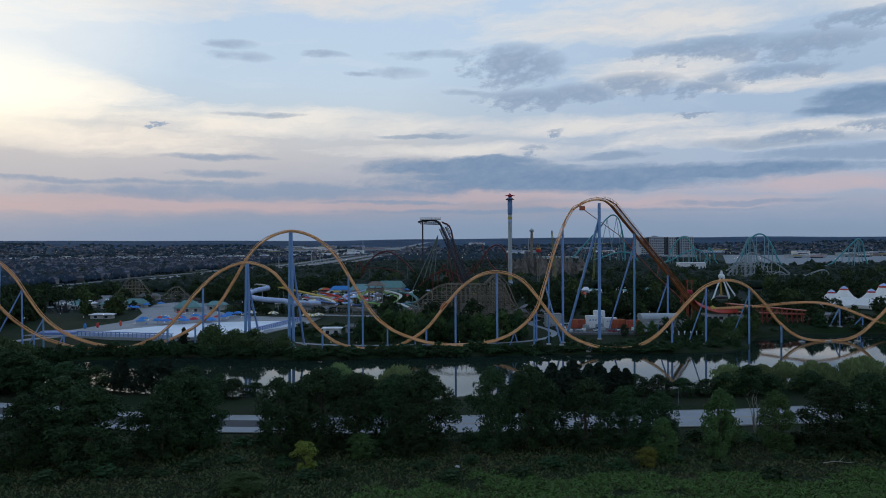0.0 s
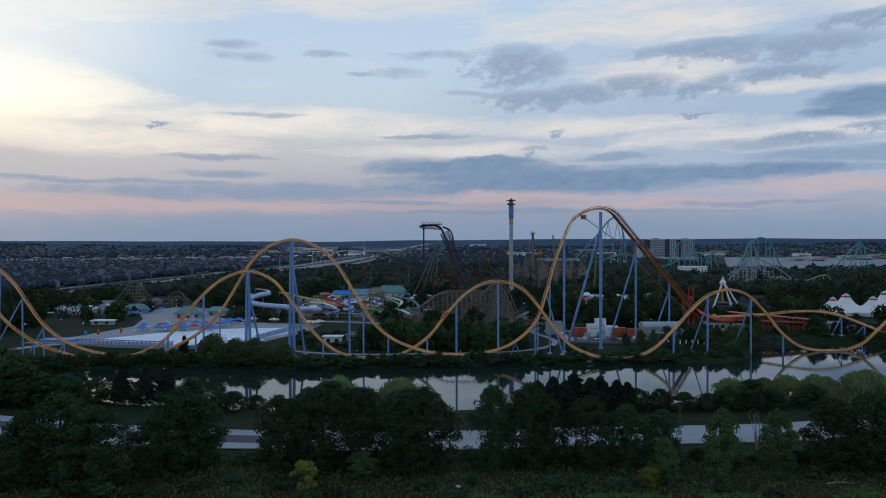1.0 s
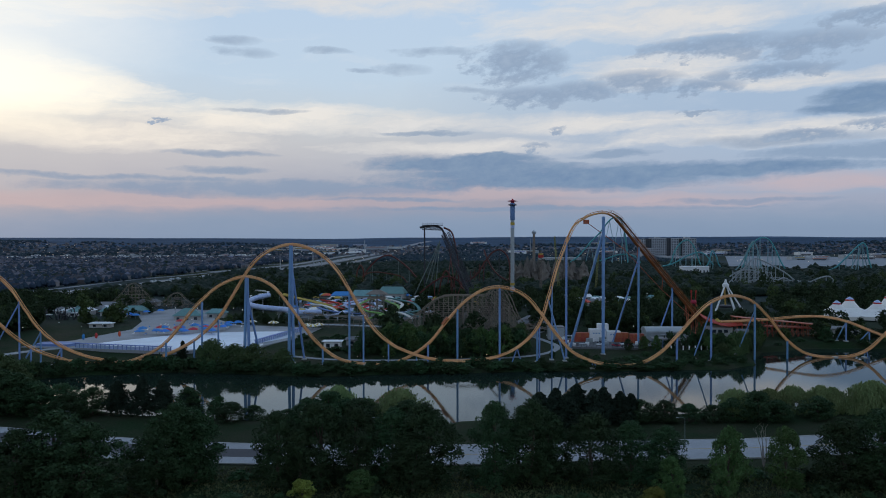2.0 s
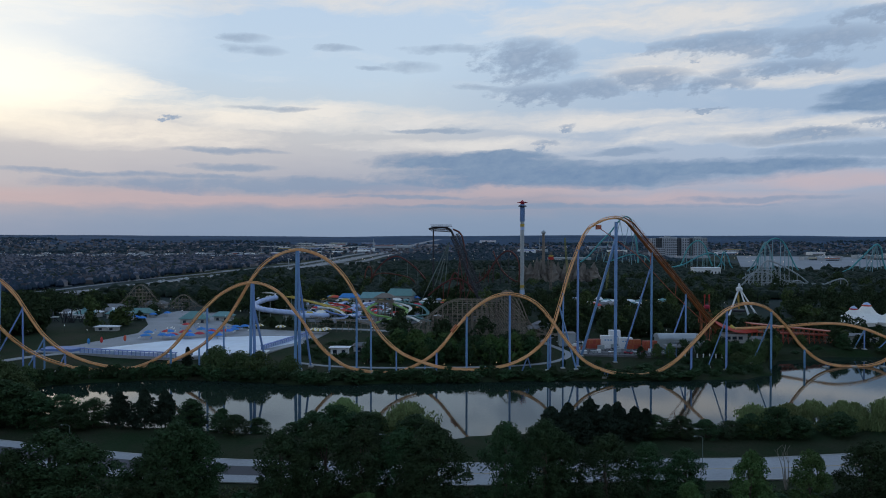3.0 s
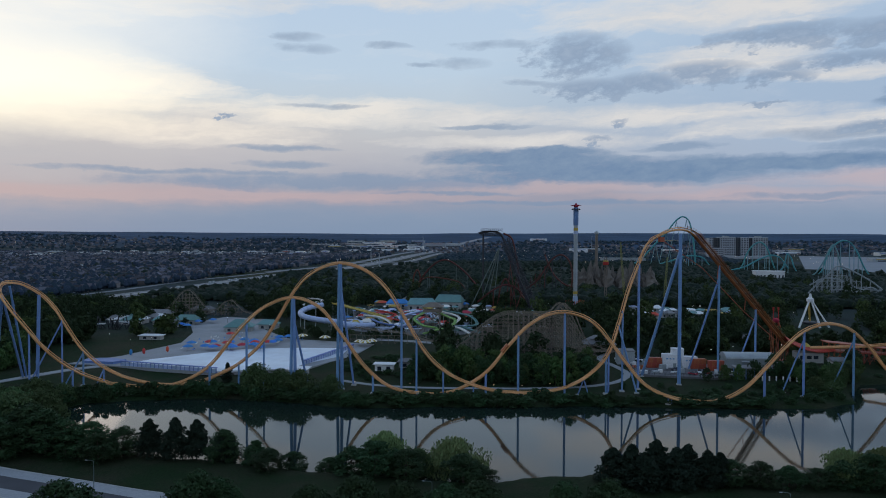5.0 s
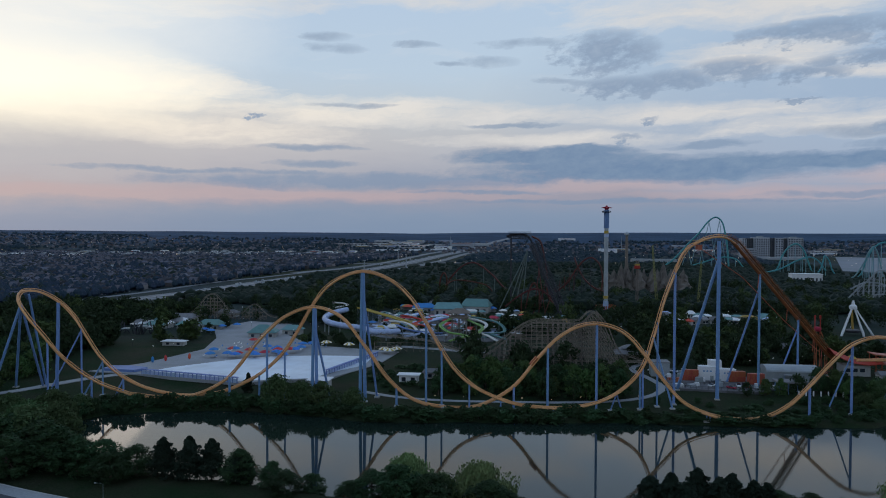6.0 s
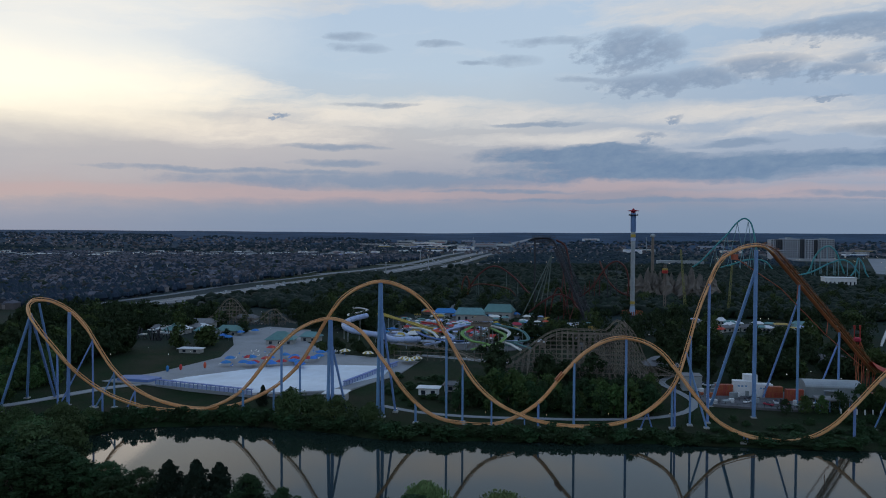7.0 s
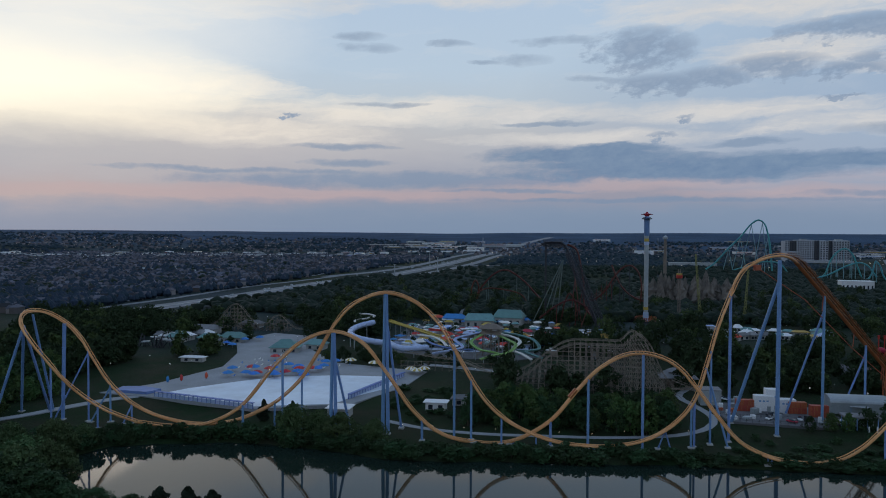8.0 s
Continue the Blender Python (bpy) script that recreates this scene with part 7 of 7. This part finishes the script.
def make_retail():
    """Flat-roofed stores in a row along the far road, with lit fronts."""
    rng = random.Random(17)
    spots = []
    for i in range(120):
        u = rng.random()
        spots.append((-1620 + 1080 * u, 1740 + 360 * u + rng.uniform(-110, 260), rng.uniform(10, 34) * (1.9 if i % 9 == 0 else 1.0), rng.uniform(4.5, 9)))
    for x, y, w, h in ((-270, 2890, 90, 15), (-200, 2930, 80, 13), (-320, 2700, 60, 11), (-420, 2620, 90, 9), (-520, 2800, 120, 9), (-700, 2900, 150, 8)):
        spots.append((x, y, w, h))
    for i in range(16):
        spots.append((rng.uniform(-640, -330), rng.uniform(2650, 3300), rng.uniform(40, 90), rng.uniform(8, 13)))
    for i in range(16):
        y = rng.uniform(1780, 2700)
        spots.append((rng.uniform(0.36, 0.75) * y, y, rng.uniform(40, 90), rng.uniform(7, 12)))
    for i in range(10):
        y = rng.uniform(2500, 3600)
        spots.append((rng.uniform(-0.05, 0.3) * y, y, rng.uniform(40, 110), rng.uniform(7, 12)))
    for i, (x, y, w, h) in enumerate(spots):
        t = thing("warehouse_store", (x, y, ground_z(x, y)), ("pale grey", "steel grey", "buff", "grey", "white", "brick")[i % 6] + " flat-roofed store in a far retail strip", "store", "far stores")
        m = Mesh()
        m.box((0, 0, 0), (w, 30, h), 0, 0.3)
        part("wall", m, (FACADE, GREYSTEEL, CANVAS, PAVING, WHITE, SIDING)[i % 6], t)
        m = Mesh()
        m.box((0, -15.2, h - 3.0), (w * 0.8, 0.3, 1.6))
        part("sign_band", m, (REDSTEEL, CANVAS, POOLBLUE, YELLOW)[i % 4], t)
        m = Mesh()
        for k in range(3):
            m.box((-w * 0.3 + w * 0.3 * k, 2, h), (4, 4, 1.6))
        part("roof_unit", m, GREYSTEEL, t)
        m = Mesh()
        m.box((0, -15.2, 0.6), (w * 0.7, 0.3, 2.6))
        part("shop_window", m, GLASS, t)
    # lit lamps along streets and car parks, too many to count
    lamps = Mesh()
    for i in range(420):
        y = 1500 + 1500 * rng.random()
        x = rng.uniform(-0.8, 0.7) * y
        lamps.lathe((x, y, ground_z(x, y) + 9), [(0.35, 0), (0.5, 0.4), (0.1, 0.8)], 5)
    tagged(part("far_lamps", lamps, LAMPGLOW), "tiny warm street lights of the far town", "lights", kind="stuff")
    park_lamps = Mesh()
    for i in range(110):
        x, y = rng.uniform(-260, 260), rng.uniform(430, 860)
        park_lamps.lathe((x, y, PARK + 4.5), [(0.12, 0), (0.18, 0.2), (0.05, 0.35)], 5)
    posts = Mesh()
    for v in park_lamps.v[::15]:
        posts.beam((v[0] - 0.12, v[1], PARK - 0.5), (v[0] - 0.12, v[1], v[2]), 0.06, sides=4)
    tagged(part("park_lamp_posts", posts, DARKSTEEL), "thin dark lamp posts along the park's paths", "lamp posts", kind="stuff")
    tagged(part("park_lamps", park_lamps, WHITEGLOW), "small white lamps along the park's paths", "lights", kind="stuff")


def make_motorway():
    line = [(-440, 640), (-408, 780), (-386, 900), (-368, 1060), (-344, 1200), (-306, 1320), (-284, 1540), (-268, 1842), (-256, 2260), (-215, 2800), (-170, 3300), (-80, 3900)]
    road = part("motorway", strip(line, 36, 0.4), MOTORWAY)
    tagged(road, "wide pale grey motorway running to the horizon", "motorway", kind="structure")
    part("median", strip(line, 2.0, 0.9, 0.5), CONCRETE, road, "concrete median")
    for pts in ([(-300, 1240), (-262, 1340), (-232, 1540), (-214, 1842), (-206, 2260), (-176, 2700)], [(-400, 1260), (-352, 1420), (-330, 1620), (-322, 1900), (-318, 2300), (-280, 2700)]):
        side = part("slip_road", strip(pts, 20, 0.45), MOTORWAY)
        tagged(side, "grey collector lanes beside the motorway", "road", kind="structure")
    ramp = thing("motorway_viaduct", (0, 0, 0), "pale concrete viaduct on round piers beyond the motorway", "viaduct")
    for a, b in (((-540, 2480, 6), (-372, 2500, 7)), ((-372, 2500, 7), (-290, 2560, 10))):
        m = Mesh()
        m.beam(a, b, 3.2, sides=6)
        part("deck", m, WHITE, ramp)
    for k in range(8):
        m = Mesh()
        x, y = -535 + 32 * k, 2481 + 4 * k
        m.beam((x, y, ground_z(x, y)), (x, y, 6), 1.5, sides=8)
        part("pier", m, CONCRETE, ramp)
    ramp_road = part("frontage_road", strip([(-470, 700), (-446, 866), (-436, 1014), (-402, 1178), (-380, 1300)], 9, 0.4), MOTORWAY)
    tagged(ramp_road, "grey frontage road beside the motorway", "road", kind="structure")
    cross = part("overpass_road", strip([(-900, 1500), (-560, 1560), (-300, 1640), (-60, 1760), (300, 1900)], 16, 0.6), MOTORWAY)
    tagged(cross, "grey cross road over the motorway", "road", kind="structure")
    lot = Mesh()
    lot.slab([(575, 1500), (700, 1340), (830, 1330), (1250, 1950), (1260, 2200), (870, 2300)], PARK - 1.5, PARK + 0.6)
    tagged(part("car_park", lot, CARPARK), "wide empty grey car park", "car park", kind="structure")
    lot = Mesh()
    lot.slab([(-900, 1300), (-480, 1330), (-440, 1480), (-560, 1540), (-900, 1480)], PARK - 1.5, PARK + 0.5)
    tagged(part("storage_lot", lot, ASPHALT), "grey lot of parked cars in rows beside the motorway", "car park", kind="structure")
    rows = Mesh()
    rng = random.Random(3)
    for i in range(700):
        x, y = -880 + (i % 50) * 8.4, 1325 + (i // 50) * 11
        if rng.random() < 0.75 and x < -500:
            rows.box((x, y, PARK + 0.5), (5.5, 3, 2.0), 0, 0.5)
    for i in range(60):
        u = rng.random()
        p = [(-405, 780), (-368, 1070), (-320, 1527), (-278, 1842), (-246, 2517)]
        k = min(3, int(u * 4))
        s = u * 4 - k
        x = p[k][0] + (p[k + 1][0] - p[k][0]) * s + rng.uniform(-14, 14)
        y = p[k][1] + (p[k + 1][1] - p[k][1]) * s
        rows.box((x, y, ground_z(x, y) + 0.4), (2.2, 5.5, 1.9), 0, 0.4)
    tagged(part("far_traffic", rows, GREYSTEEL), "rows of tiny far cars and lorries", "cars", kind="stuff")
    for x, y, h in ((-293, 2700, 44), (-278, 1250, 22), (-250, 1500, 24), (-330, 1850, 26), (300, 2600, 50)):
        t = thing("lattice_mast", (x, y, ground_z(x, y)), "thin grey mast beside the motorway", "mast", "far masts")
        m = Mesh()
        m.lathe((0, 0, 0), [(1.2, 0), (0.6, h)], 6)
        part("pole", m, GREYSTEEL, t)
        m = Mesh()
        m.box((0, 0, h), (4, 1.5, 1))
        part("lamp_head", m, GREYSTEEL, t)


make_hospital()
make_suburb()
make_retail()
make_motorway()


# ---------------------------------------------------------------- foreground grass and weeds
def make_grass():
    rng = np.random.default_rng(8)

    def tufts(n, x0, x1, y0, y1, size, lean, thin, edge=999.0):
        x, y = rng.uniform(x0, x1, n), rng.uniform(y0, y1, n)
        keep = np.array([noise.noise((a * 0.09, b * 0.09, 6.0)) + 0.4 * noise.noise((a * 0.4, b * 0.4, 1.0)) > thin + max(0.0, b - edge) * 0.07 + max(0.0, 12 - a) * 0.022 * (edge < 190) for a, b in zip(x, y)])
        x, y = x[keep], y[keep]
        z = np.array([ground_z(a, b) for a, b in zip(x, y)])
        n = len(x)
        p = np.stack([x, y, z - 0.05], 1)
        a = rng.uniform(0, 2 * math.pi, n)
        s = size * rng.uniform(0.5, 1.4, n)
        side = np.stack([np.cos(a), np.sin(a), np.zeros(n)], 1) * (s * 0.45)[:, None]
        up = np.stack([rng.normal(size=n) * lean, rng.normal(size=n) * lean, np.ones(n)], 1) * s[:, None]
        v = np.stack([p - side, p + side, p + side * 0.7 + up, p - side * 0.7 + up * 0.9], 1).reshape(-1, 3)
        m = Mesh()
        m.v, m.f = v.tolist(), np.arange(4 * n).reshape(-1, 4).tolist()
        return m
    tagged(part("wild_grass", tufts(70000, -140, 140, 130, 198, 0.38, 0.9, -0.55), GRASSBLADE), "tall wild grass, partly dry", "grass", kind="stuff")
    tagged(part("weeds", tufts(105000, -40, 140, 128, 172, 0.36, 1.6, -0.38, 158.0), WEED), "low bright green weeds in the foreground", "weeds", kind="stuff")
    t = thing("boulder", (3, 169.5, ground_z(3, 169.5)), "small pale boulder lying in the wild grass", "rock")
    m = Mesh()
    m.lathe((0, 0, -0.1), [(0.55, 0), (0.65, 0.2), (0.45, 0.45), (0.1, 0.6)], 9)
    part("stone", m, CONCRETE, t)
    t = thing("fallen_branch", (92, 171, ground_z(92, 171)), "bleached fallen branch lying in the grass", "branch")
    m = Mesh()
    m.tube([(-4, 0, 0.3), (-1, 0.6, 0.5), (2, 0.2, 0.3), (4, 1, 0.2)], [0.12, 0.10, 0.07, 0.03], 6)
    m.beam((0, 0.5, 0.5), (2, 2, 1.2), 0.08, 0.02, 5)
    part("limb", m, DEADWOOD, t)


make_grass()
